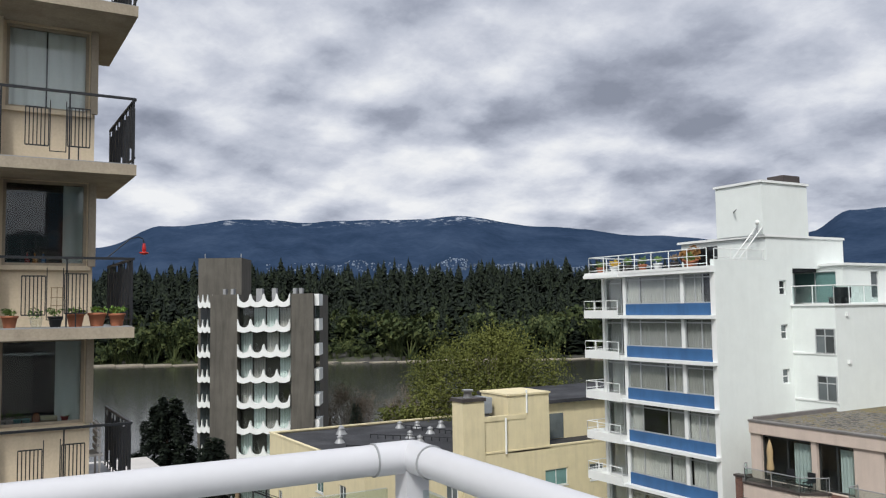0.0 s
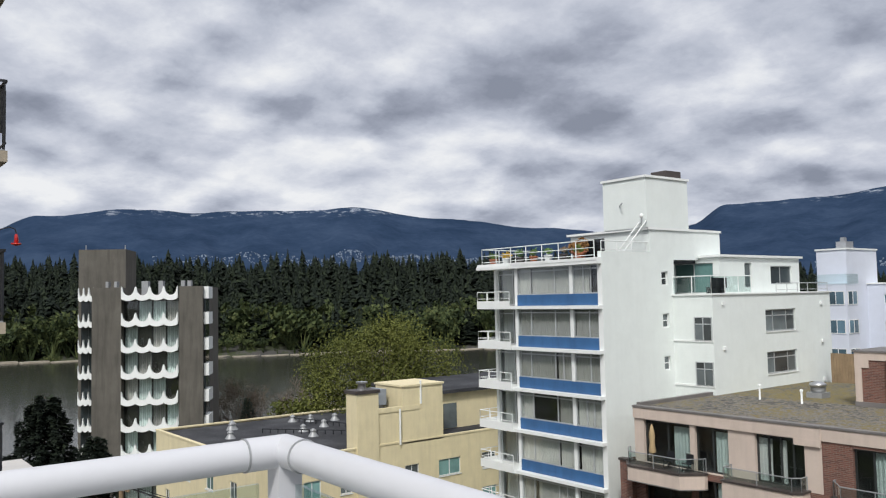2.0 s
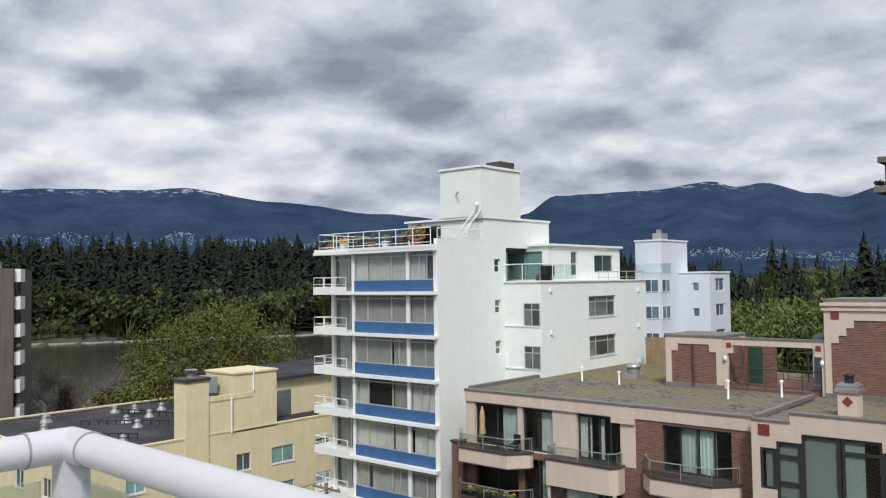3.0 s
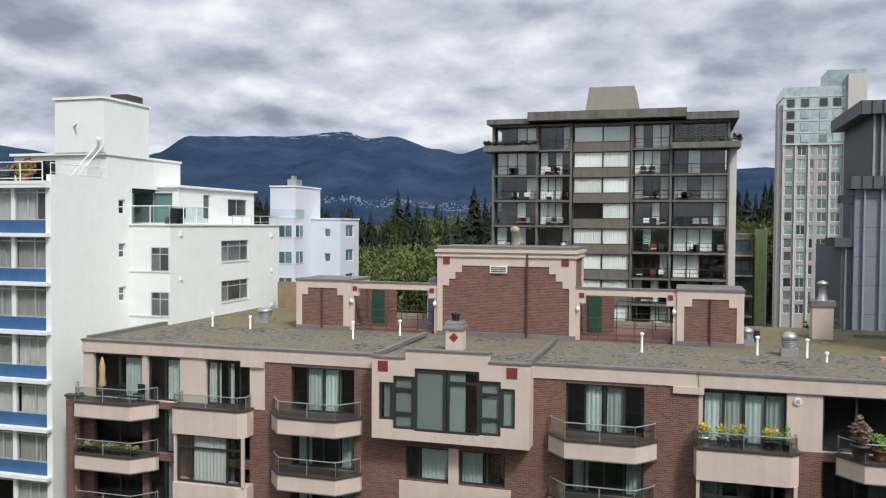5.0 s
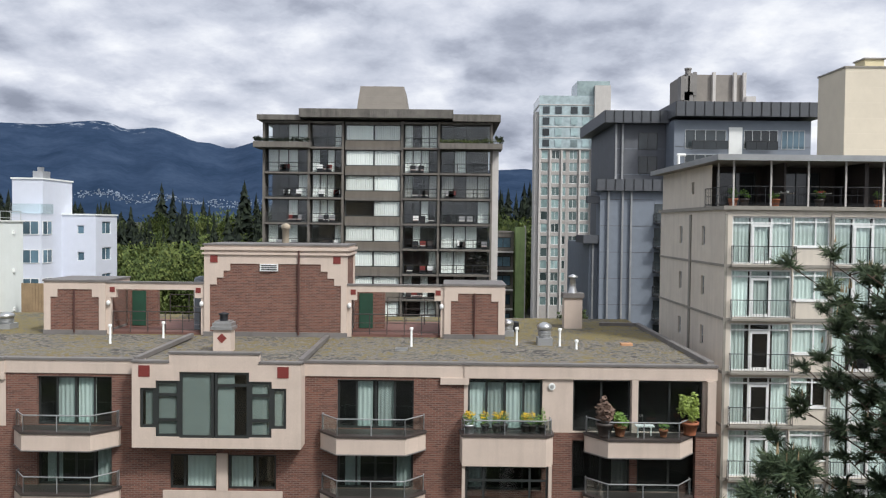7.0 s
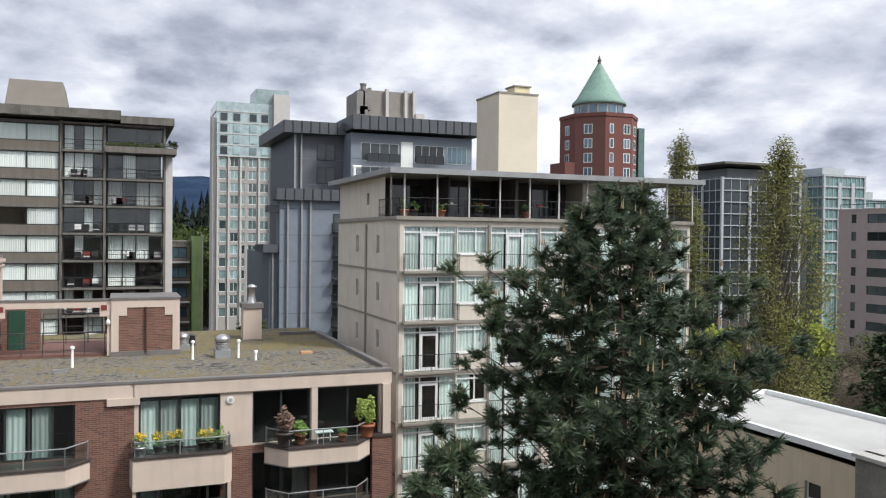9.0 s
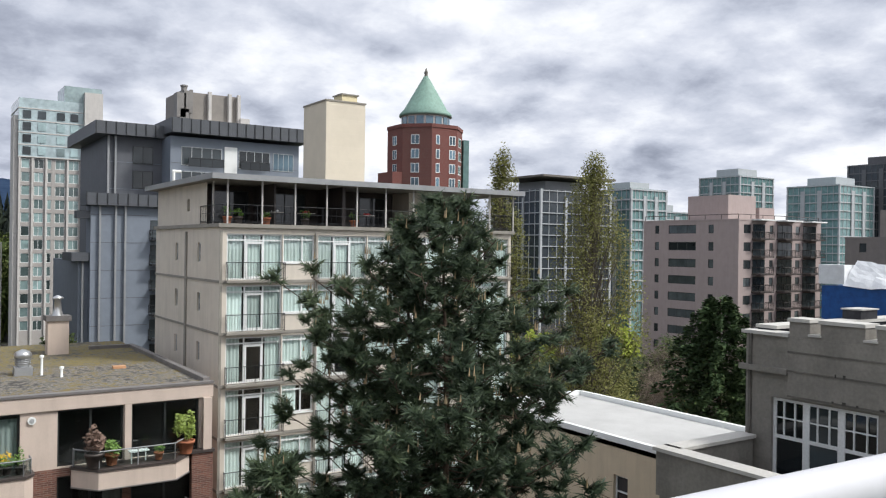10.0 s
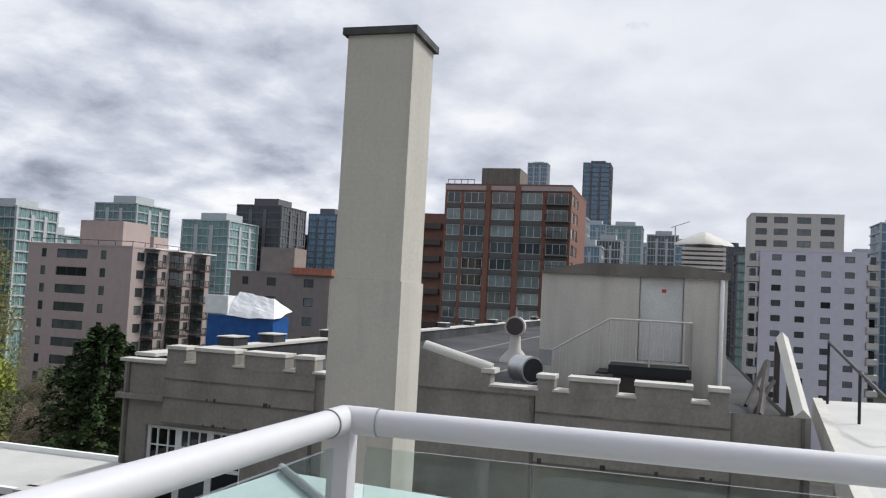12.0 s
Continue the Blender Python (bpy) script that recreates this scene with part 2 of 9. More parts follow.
# ---- the materials of the place ----
def brick_wall(name, a, b, mortar, row=0.075, length=0.24):
    m = surface(name, a, 0.9, vary=0.2, scale=0.6, grain=0.1, bump=0.0)
    n, l = m.node_tree.nodes, m.node_tree.links
    b_node = n["Principled BSDF"]
    old = b_node.inputs["Base Color"].links[0].from_socket
    geo = n.new("ShaderNodeNewGeometry")
    sep = n.new("ShaderNodeSeparateXYZ")
    l.new(geo.outputs["Position"], sep.inputs[0])
    add = n.new("ShaderNodeMath")
    l.new(sep.outputs[0], add.inputs[0])
    l.new(sep.outputs[1], add.inputs[1])
    comb = n.new("ShaderNodeCombineXYZ")
    l.new(add.outputs[0], comb.inputs[0])
    l.new(sep.outputs[2], comb.inputs[1])
    t = n.new("ShaderNodeTexBrick")
    t.inputs["Scale"].default_value = 1.0
    t.inputs["Brick Width"].default_value, t.inputs["Row Height"].default_value, t.inputs["Mortar Size"].default_value = length, row, 0.011
    t.inputs["Color1"].default_value, t.inputs["Color2"].default_value, t.inputs["Mortar"].default_value = (*a, 1), (*b, 1), (*mortar, 1)
    t.inputs["Bias"].default_value = 0.0
    l.new(comb.outputs[0], t.inputs["Vector"])
    x = n.new("ShaderNodeMix")
    x.data_type = "RGBA"
    x.inputs[0].default_value = 0.88
    l.new(old, x.inputs[6])
    l.new(t.outputs["Color"], x.inputs[7])
    l.new(x.outputs[2], b_node.inputs["Base Color"])
    bp = n.new("ShaderNodeBump")
    bp.invert = True
    bp.inputs["Strength"].default_value, bp.inputs["Distance"].default_value = 0.4, 0.01
    l.new(t.outputs["Fac"], bp.inputs["Height"])
    l.new(bp.outputs[0], b_node.inputs["Normal"])
    return m


def patchy(name, stops, rough=0.95, scale=0.35, fine=6.0, bump=0.5, strength=0.05, weight=0.35):
    """Ground cover or gravel: several colours that meet in ragged patches."""
    m = bpy.data.materials.new(name)
    m.use_nodes = True
    n, l = m.node_tree.nodes, m.node_tree.links
    b = n["Principled BSDF"]
    b.inputs["Roughness"].default_value = rough
    b.inputs["Specular IOR Level"].default_value = 0.2
    pos = n.new("ShaderNodeNewGeometry").outputs["Position"]
    tx = []
    for s, d in ((scale, 6), (fine, 4)):
        t = n.new("ShaderNodeTexNoise")
        t.inputs["Scale"].default_value, t.inputs["Detail"].default_value, t.inputs["Roughness"].default_value = s, d, 0.65
        l.new(pos, t.inputs["Vector"])
        tx.append(t.outputs["Fac"])
    r = n.new("ShaderNodeValToRGB")
    while len(r.color_ramp.elements) < len(stops):
        r.color_ramp.elements.new(0.5)
    for e, (at, c) in zip(r.color_ramp.elements, stops):
        e.position, e.color = at, (*c, 1)
    mixv = n.new("ShaderNodeMath")
    mixv.operation = "MULTIPLY_ADD"
    mixv.inputs[1].default_value = weight
    l.new(tx[1], mixv.inputs[0])
    sub = n.new("ShaderNodeMath")
    sub.operation = "SUBTRACT"
    sub.inputs[1].default_value = weight / 2
    l.new(tx[0], sub.inputs[0])
    l.new(sub.outputs[0], mixv.inputs[2])
    l.new(mixv.outputs[0], r.inputs[0])
    l.new(r.outputs[0], b.inputs["Base Color"])
    bp = n.new("ShaderNodeBump")
    bp.inputs["Strength"].default_value, bp.inputs["Distance"].default_value = bump, strength
    l.new(tx[1], bp.inputs["Height"])
    l.new(bp.outputs[0], b.inputs["Normal"])
    return m


def siding(m, spacing, deep=0.02, axis=2):
    """Adds the relief of boards or courses to a surface."""
    n, l = m.node_tree.nodes, m.node_tree.links
    b = n["Principled BSDF"]
    sep = n.new("ShaderNodeSeparateXYZ")
    l.new(n.new("ShaderNodeNewGeometry").outputs["Position"], sep.inputs[0])
    src = sep.outputs[axis]
    if axis != 2:
        add = n.new("ShaderNodeMath")
        l.new(sep.outputs[0], add.inputs[0])
        l.new(sep.outputs[1], add.inputs[1])
        src = add.outputs[0]
    d = n.new("ShaderNodeMath")
    d.operation = "DIVIDE"
    d.inputs[1].default_value = spacing
    l.new(src, d.inputs[0])
    fr = n.new("ShaderNodeMath")
    fr.operation = "FRACT"
    l.new(d.outputs[0], fr.inputs[0])
    bp = n.new("ShaderNodeBump")
    bp.inputs["Strength"].default_value, bp.inputs["Distance"].default_value = 0.8, deep
    l.new(fr.outputs[0], bp.inputs["Height"])
    l.new(bp.outputs[0], b.inputs["Normal"])
    return m


WHITE = surface("white_stucco", (0.74, 0.785, 0.765), 0.75, vary=0.03, grain=0.02, streak=0.02)
WHITE_TRIM = surface("white_trim_paint", (0.78, 0.80, 0.79), 0.5, vary=0.04, grain=0.02, bump=0.05)
BLUE = surface("blue_spandrel_panel", (0.035, 0.115, 0.27), 0.5, vary=0.12, grain=0.04, streak=0.15, bump=0.05)
LAVENDER = surface("lavender_stucco", (0.62, 0.655, 0.74), 0.8, vary=0.03, grain=0.02)
BRICK = brick_wall("red_brown_brick", (0.200, 0.088, 0.062), (0.095, 0.042, 0.034), (0.21, 0.165, 0.14), 0.085, 0.28)
BRICK_LIGHT = brick_wall("orange_red_brick", (0.215, 0.082, 0.055), (0.155, 0.060, 0.042), (0.22, 0.15, 0.12))
PINK_STUCCO = surface("pinkish_beige_stucco", (0.57, 0.475, 0.41), 0.85, vary=0.05, grain=0.03, streak=0.08)
RED_TILE = surface("dark_red_tile", (0.19, 0.035, 0.03), 0.5, vary=0.1)
BROWN_TRIM = surface("dark_brown_metal", (0.055, 0.045, 0.042), 0.5, vary=0.15, bump=0.05)
FLASH = surface("weathered_flashing", (0.16, 0.15, 0.145), 0.6, vary=0.2, grain=0.05)
GRAVEL = patchy("mossy_gravel_roof", [(0.22, (0.060, 0.058, 0.054)), (0.40, (0.125, 0.118, 0.108)), (0.50, (0.25, 0.235, 0.21)), (0.60, (0.13, 0.115, 0.085)), (0.74, (0.19, 0.15, 0.06))], fine=4.0, weight=2.0)
MOSS_ROOF = patchy("yellow_moss_roof", [(0.30, (0.09, 0.085, 0.075)), (0.43, (0.19, 0.175, 0.14)), (0.52, (0.165, 0.135, 0.055)), (0.64, (0.215, 0.17, 0.06)), (0.75, (0.11, 0.105, 0.085))], fine=4.0, weight=1.7)
TAR = patchy("dark_tar_roof", [(0.34, (0.022, 0.023, 0.027)), (0.5, (0.042, 0.043, 0.048)), (0.64, (0.066, 0.068, 0.075))], scale=0.3, bump=0.2, rough=0.75)
WHITE_ROOF = surface("white_membrane_roof", (0.45, 0.45, 0.44), 0.75, vary=0.12, scale=0.5, grain=0.03)
METAL = surface("galvanised_metal", (0.55, 0.56, 0.57), 0.35, vary=0.15, metal=0.85, bump=0.05)
METAL_GREY = surface("grey_painted_metal", (0.30, 0.31, 0.32), 0.45, vary=0.12, metal=0.2, bump=0.04)
BLACK_IRON = surface("black_iron", (0.022, 0.024, 0.028), 0.5, vary=0.15, metal=0.3, bump=0.05)
FRAME_DARK = surface("dark_window_frame", (0.028, 0.032, 0.032), 0.45, vary=0.1, bump=0.02)
FRAME_WHITE = surface("white_window_frame", (0.76, 0.78, 0.78), 0.45, vary=0.04, bump=0.02)
FRAME_ALU = surface("aluminium_window_frame", (0.50, 0.52, 0.53), 0.4, vary=0.08, metal=0.4, bump=0.02)
# near-black colour stands in for the dimness of rooms behind the windows
INSIDE = surface("painted_dim_interior", (0.055, 0.053, 0.053), 0.9, vary=0.35, scale=0.8)
CURTAIN = surface("pale_green_curtain", (0.68, 0.77, 0.745), 0.9, vary=0.08, grain=0.03, per_object=0.3)
CURTAIN_W = surface("white_curtain", (0.86, 0.86, 0.84), 0.9, vary=0.05, grain=0.03, per_object=0.12)
CURTAIN_G = surface("grey_drape", (0.43, 0.42, 0.395), 0.9, vary=0.12, grain=0.03, per_object=0.35)
BLIND = surface("grey_green_blind", (0.40, 0.47, 0.45), 0.8, vary=0.05, grain=0.02, per_object=0.25)
GLASS = glass("window_glass", (0.94, 0.97, 0.965), see=0.98)
GLASS_DIM = glass("tinted_window_glass", (0.80, 0.84, 0.835), see=0.95)
RAIL_GLASS = glass("railing_glass", (0.90, 0.96, 0.95), see=0.97)
PANE_FAR = dark_glass("far_window_pane", (0.085, 0.10, 0.105), spread=0.75)
PANE_GREEN = dark_glass("green_window_pane", (0.13, 0.24, 0.23), spread=0.5)
PANE_BLUE = dark_glass("blue_window_pane", (0.10, 0.17, 0.22), spread=0.45)
PANE_DARK = dark_glass("dark_window_pane", (0.030, 0.038, 0.042), spread=0.8)
BEIGE = surface("beige_concrete", (0.61, 0.56, 0.485), 0.85, vary=0.05, grain=0.03, streak=0.1)
BEIGE_TRIM = surface("grey_beige_ledge", (0.27, 0.255, 0.225), 0.85, vary=0.1, grain=0.04, streak=0.15)
CREAM = surface("cream_stucco", (0.70, 0.615, 0.40), 0.85, vary=0.05, grain=0.03, streak=0.08)
TAN = surface("tan_stucco", (0.61, 0.51, 0.37), 0.85, vary=0.06, grain=0.04, streak=0.12)
TAN_CONC = surface("stained_concrete_slab", (0.38, 0.325, 0.25), 0.9, vary=0.15, grain=0.06, streak=0.2)
BRUTAL = surface("dark_board_marked_concrete", (0.112, 0.104, 0.090), 0.95, vary=0.18, scale=0.35, grain=0.08, streak=0.25)
TERRACOTTA = surface("terracotta", (0.36, 0.13, 0.065), 0.8, vary=0.15)
DARK_CONC = surface("dark_weathered_concrete", (0.165, 0.152, 0.135), 0.9, vary=0.15, grain=0.06, streak=0.25)
CHARCOAL = surface("charcoal_cladding", (0.105, 0.113, 0.130), 0.6, vary=0.1, grain=0.03, bump=0.05)
BLUE_GREY = surface("blue_grey_cladding", (0.185, 0.215, 0.26), 0.6, vary=0.08, grain=0.03, bump=0.05)
PALE_CONC = surface("pale_concrete", (0.52, 0.50, 0.48), 0.85, vary=0.06, grain=0.03, streak=0.06)
COPPER = surface("green_copper_roof", (0.20, 0.33, 0.275), 0.65, vary=0.12, grain=0.04, streak=0.15)
MAUVE = surface("mauve_stucco", (0.40, 0.33, 0.315), 0.85, vary=0.05, grain=0.03, streak=0.06)
STONE_GREY = siding(surface("grey_painted_masonry", (0.235, 0.222, 0.20), 0.85, vary=0.16, scale=1.6, grain=0.07, grain_scale=14, streak=0.14), 0.42, 0.012)
STONE_CAP = surface("pale_parapet_cap", (0.50, 0.49, 0.46), 0.8, vary=0.1, grain=0.04)
CHIMNEY = surface("painted_brick_chimney", (0.50, 0.48, 0.43), 0.85, vary=0.06, grain=0.04, streak=0.1)
TARP = surface("blue_tarpaulin", (0.012, 0.085, 0.30), 0.5, vary=0.25, scale=1.5, bump=0.3)
TARP_W = surface("white_plastic_sheet", (0.80, 0.82, 0.84), 0.5, vary=0.08, scale=1.5, bump=0.3)
RAIL_WHITE = surface("white_powder_coat", (0.565, 0.57, 0.60), 0.35, vary=0.02, grain=0.01, bump=0.02)
WOOD = surface("weathered_wood", (0.28, 0.20, 0.12), 0.8, vary=0.2)
LEAF_G = surface("garden_leaves", (0.10, 0.19, 0.03), 0.6, vary=0.4, scale=6, per_object=0.3)
FLOWER_Y = surface("yellow_flowers", (0.65, 0.42, 0.02), 0.6, vary=0.2)
FLOWER_R = surface("red_flowers", (0.5, 0.05, 0.05), 0.6, vary=0.2)
CANVAS = surface("tan_canvas", (0.45, 0.33, 0.18), 0.9, vary=0.1)


# ---- windows, railings and other repeated pieces ----
CACHE = {}
TURN = {"-y": 0.0, "+x": 90.0, "+y": 180.0, "-x": -90.0}


def cached(key, make, material):
    k = (key, material.name)
    if k not in CACHE:
        CACHE[k] = mesh_of(key[0], make(), material)
    return CACHE[k]


def placed(name, data, parent, side, at, u, z, out=0.0):
    """A shared mesh set on a wall: its own x runs along the wall, its -y looks out."""
    ob = new(name, data)
    ob.parent = parent
    s = -1 if side[0] == "-" else 1
    p = (u, at + s * out, z) if side[1] == "y" else (at + s * out, u, z)
    ob.matrix_basis = pose(*p, 0, 0, TURN[side])
    return ob


def frame_mesh(w, h, cols, rows, bar, deep):
    """One connected lattice of bars with an opening for each light."""
    bm = bmesh.new()
    xs = [min(max(-w / 2 + w * c, -w / 2 + bar / 2), w / 2 - bar / 2) for c in cols]
    zs = [min(max(h * r, bar / 2), h - bar / 2) for r in rows]
    xb = sorted({round(x + s * bar / 2, 4) for x in xs for s in (-1, 1)})
    zb = sorted({round(z + s * bar / 2, 4) for z in zs for s in (-1, 1)})

    def solid_at(i, j):
        if not (0 <= i < len(xb) - 1 and 0 <= j < len(zb) - 1):
            return False
        x, z = (xb[i] + xb[i + 1]) / 2, (zb[j] + zb[j + 1]) / 2
        return any(abs(x - c) < bar / 2 for c in xs) or any(abs(z - c) < bar / 2 for c in zs)

    corner = {}

    def at(i, j, k):
        if (i, j, k) not in corner:
            corner[i, j, k] = bm.verts.new((xb[i], deep * k, zb[j]))
        return corner[i, j, k]

    for i in range(len(xb) - 1):
        for j in range(len(zb) - 1):
            if not solid_at(i, j):
                continue
            bm.faces.new((at(i, j, 0), at(i + 1, j, 0), at(i + 1, j + 1, 0), at(i, j + 1, 0)))
            bm.faces.new((at(i, j + 1, 1), at(i + 1, j + 1, 1), at(i + 1, j, 1), at(i, j, 1)))
            for di, dj, a, b in ((-1, 0, (i, j), (i, j + 1)), (1, 0, (i + 1, j + 1), (i + 1, j)), (0, -1, (i + 1, j), (i, j)), (0, 1, (i, j + 1), (i + 1, j + 1))):
                if not solid_at(i + di, j + dj):
                    bm.faces.new((at(*a, 0), at(*b, 0), at(*b, 1), at(*a, 1)))
    return bm


def curtain_mesh(w, h, folds):
    bm = bmesh.new()
    k = max(6, int(w * folds * 4))
    line = [bm.verts.new((-w / 2 + w * i / k, 0.04 * math.sin(i * 1.6) + 0.015 * math.sin(i * 0.7), 0)) for i in range(k + 1)]
    top = [bm.verts.new((v.co.x, v.co.y * 0.7, h)) for v in line]
    for i in range(k):
        bm.faces.new((line[i], line[i + 1], top[i + 1], top[i])).smooth = True
    return bm


def window(parent, side, at, u0, u1, z0, z1, cols=(0, 0.5, 1), rows=(0, 1), frame=None, pane=None, bar=0.06, inset=0.12, split=True, curtains=(), cloth=None, sill=None, name="window", blinds=()):
    """A window in a hole of a wall: its frame, a pane for each light, and curtains as spans (from, to) of its width."""
    frame, pane = frame or FRAME_DARK, pane or GLASS
    w, h, mid = u1 - u0, z1 - z0, (u0 + u1) / 2
    key = (name, round(w, 3), round(h, 3), tuple(cols), tuple(rows), bar)
    ob = placed(name, cached(key, lambda: frame_mesh(w, h, cols, rows, bar, 0.07), frame), parent, side, at, mid, z0, -inset)
    cells = [(a, b, c, d) for a, b in zip(cols, cols[1:]) for c, d in zip(rows, rows[1:])] if split else [(0, 1, 0, 1)]
    for a, b, c, d in cells:
        pw, ph = (b - a) * w - bar, (d - c) * h - bar
        if pw < 0.05 or ph < 0.05:
            continue
        p = new("pane", cached(("pane", round(pw, 3), round(ph, 3)), lambda: box(bmesh.new(), -pw / 2 - 0.01, pw / 2 + 0.01, 0, 0.012, -0.01, ph + 0.01), pane))
        p.parent = ob
        p.location = (-w / 2 + (a + b) / 2 * w, 0.03, c * h + bar / 2)
        p.visible_shadow = False
    for a, b in curtains:
        cw = (b - a) * w
        c = new("curtain", cached(("curtain", round(cw, 2), round(h, 2)), lambda: curtain_mesh(cw, h - 0.02, 5), cloth or CURTAIN))
        c.parent = ob
        c.location = (-w / 2 + (a + b) / 2 * w, 0.13, 0.01)
    for a, b in blinds:
        cw = (b - a) * w
        c = new("blind", cached(("blind", round(cw, 2), round(h, 2)), lambda: box(bmesh.new(), -cw / 2, cw / 2, 0, 0.012, 0, h - 0.04), BLIND))
        c.parent = ob
        c.location = (-w / 2 + (a + b) / 2 * w, 0.12, 0.02)
    if sill:
        s = new("sill", cached(("sill", round(w, 2)), lambda: box(bmesh.new(), -w / 2 - 0.05, w / 2 + 0.05, -inset - 0.06, 0.02, -0.07, 0.0), sill))
        s.parent = ob
    return ob


def railing(parent, line, z, height=1.05, material=None, posts=1.2, bars=0, picket=0.0, panel=None, r=0.022, name="railing"):
    """A railing along a plan line: top rail, posts, level bars, pickets and glass panels, as one part with its panels under it."""
    material = material or BLACK_IRON
    bm = bmesh.new()
    for (x0, y0), (x1, y1) in zip(line, line[1:]):
        run = math.hypot(x1 - x0, y1 - y0)
        tube(bm, (x0, y0, z + height), (x1, y1, z + height), r, 6)
        for i in range(bars):
            zz = z + height * (i + 0.35) / (bars + 0.35)
            tube(bm, (x0, y0, zz), (x1, y1, zz), r * 0.6, 5)
        k = max(1, round(run / posts))
        for i in range(k + 1):
            f = i / k
            tube(bm, (x0 + (x1 - x0) * f, y0 + (y1 - y0) * f, z), (x0 + (x1 - x0) * f, y0 + (y1 - y0) * f, z + height), r * 0.9, 5)
        if picket:
            k = max(1, round(run / picket))
            for i in range(1, k):
                f = i / k
                tube(bm, (x0 + (x1 - x0) * f, y0 + (y1 - y0) * f, z + 0.08), (x0 + (x1 - x0) * f, y0 + (y1 - y0) * f, z + height), r * 0.4, 4)
            tube(bm, (x0, y0, z + 0.08), (x1, y1, z + 0.08), r * 0.6, 5)
    ob = part(name, bm, material, parent)
    if panel:
        for (x0, y0), (x1, y1) in zip(line, line[1:]):
            d = Vector((x1 - x0, y1 - y0, 0))
            nrm = Vector((-d.y, d.x, 0)).normalized() * 0.006
            pb = bmesh.new()
            prism(pb, [(x0 - nrm.x, y0 - nrm.y), (x1 - nrm.x, y1 - nrm.y), (x1 + nrm.x, y1 + nrm.y), (x0 + nrm.x, y0 + nrm.y)], z + 0.06, z + height - 0.04)
            p = part("panel", pb, panel, ob)
            p.visible_shadow = False
    return ob


def leafy(bm, cx, cy, cz, rx, ry, rz, count, size, rng):
    """A clump of small leaves inside an ellipsoid."""
    for _ in range(count):
        v = Vector((rng.gauss(0, 1), rng.gauss(0, 1), rng.gauss(0, 1))).normalized() * (rng.random() ** 0.4)
        c = Vector((cx + v.x * rx, cy + v.y * ry, cz + v.z * rz))
        a = Vector((rng.gauss(0, 1), rng.gauss(0, 1), rng.gauss(0, 1))).normalized()
        b = a.orthogonal().normalized()
        s = size * rng.uniform(0.6, 1.3)
        bm.faces.new([bm.verts.new(c + p) for p in (a * s, b * s * 0.5, -a * s, -b * s * 0.5)])
    return bm


def plant(x, y, z, label, pot=None, r=0.22, h=0.4, leaf=None, flower=None, count=60, seed=1):
    """A potted plant: pot, leaves and flowers."""
    rng = random.Random(seed)
    t = thing("potted_plant", x, y, z, label, "plant", "potted plants")
    if pot:
        part("pot", lathe(bmesh.new(), [(r * 0.7, 0), (r * 0.95, r * 1.3), (r * 1.08, r * 1.3), (r * 1.08, r * 1.6), (r * 0.9, r * 1.6), (r * 0.88, r * 1.4)], sides=12), pot, t)
    base = r * 1.5 if pot else 0
    crown = bmesh.new()
    for k in range(5):
        a, g = k * 2.4 + rng.random(), rng.uniform(0.3, 0.9)
        leafy(crown, math.cos(a) * r * g, math.sin(a) * r * g, base + h * rng.uniform(0.25, 0.75), r * rng.uniform(0.5, 0.9), r * rng.uniform(0.5, 0.9), h * rng.uniform(0.25, 0.45), count // 4, r * 0.26, rng)
    part("foliage", crown, leaf or LEAF_G, t)
    if flower:
        part("blossom", leafy(bmesh.new(), 0, 0, base + h * 0.75, r * 1.2, r * 1.2, h * 0.4, count // 2, r * 0.25, rng), flower, t)
    return t

# ---- land, water, hills, forest ----
def on_land(x, y):
    """Height of the ground: level streets, a lagoon to the west, a wooded rise beyond its far shore."""
    w, s = -0.87 * x + 0.48 * y, 0.48 * x + 0.87 * y
    edge = 475 + 8 * math.sin(s * 0.03) + 5 * math.sin(s * 0.071 + 1)
    near = 150 + 6 * math.sin(s * 0.04)
    if s > 260 or s < -900:
        return 0.0 if w < 475 else min(20.0, (w - 475) * 0.08)
    if w < near:
        return -max(0.0, (w - near + 60) / 60) * 6.2 if w > near - 60 else 0.0
    if w < edge:
        return -9.0
    return min(34.0, -6.3 + (w - edge) * 0.16 + 0.9)


def ground_sheet():
    radii = [0, 20, 40, 60, 80, 100, 115, 130, 145, 160, 180, 210, 250, 290, 330, 370, 400, 430, 450, 465, 480, 495, 510, 530, 560, 600, 660, 740, 850, 1000, 1300, 1800, 2600, 3600, 4800]
    n = 240
    verts, faces = [(0, 0, 0)], []
    for r in radii[1:]:
        for i in range(n):
            a = 2 * math.pi * i / n
            x, y = r * math.sin(a), r * math.cos(a)
            verts.append((x, y, on_land(x, y)))
    for i in range(n):
        faces.append((0, 1 + (i + 1) % n, 1 + i))
    for k in range(len(radii) - 2):
        for i in range(n):
            a, b = 1 + k * n + i, 1 + k * n + (i + 1) % n
            faces.append((a, b, b + n, a + n))
    data = bpy.data.meshes.new("ground")
    data.from_pydata(verts, [], faces)
    data.materials.append(patchy("grass_and_earth", [(0.34, (0.045, 0.045, 0.043)), (0.45, (0.075, 0.073, 0.070)), (0.52, (0.040, 0.050, 0.022)), (0.62, (0.050, 0.062, 0.026)), (0.72, (0.075, 0.07, 0.05))], scale=0.06, fine=1.0))
    return tagged(new("ground", data), "grassy ground that slopes down to the lagoon", "ground", "", "structure")


ground_sheet()


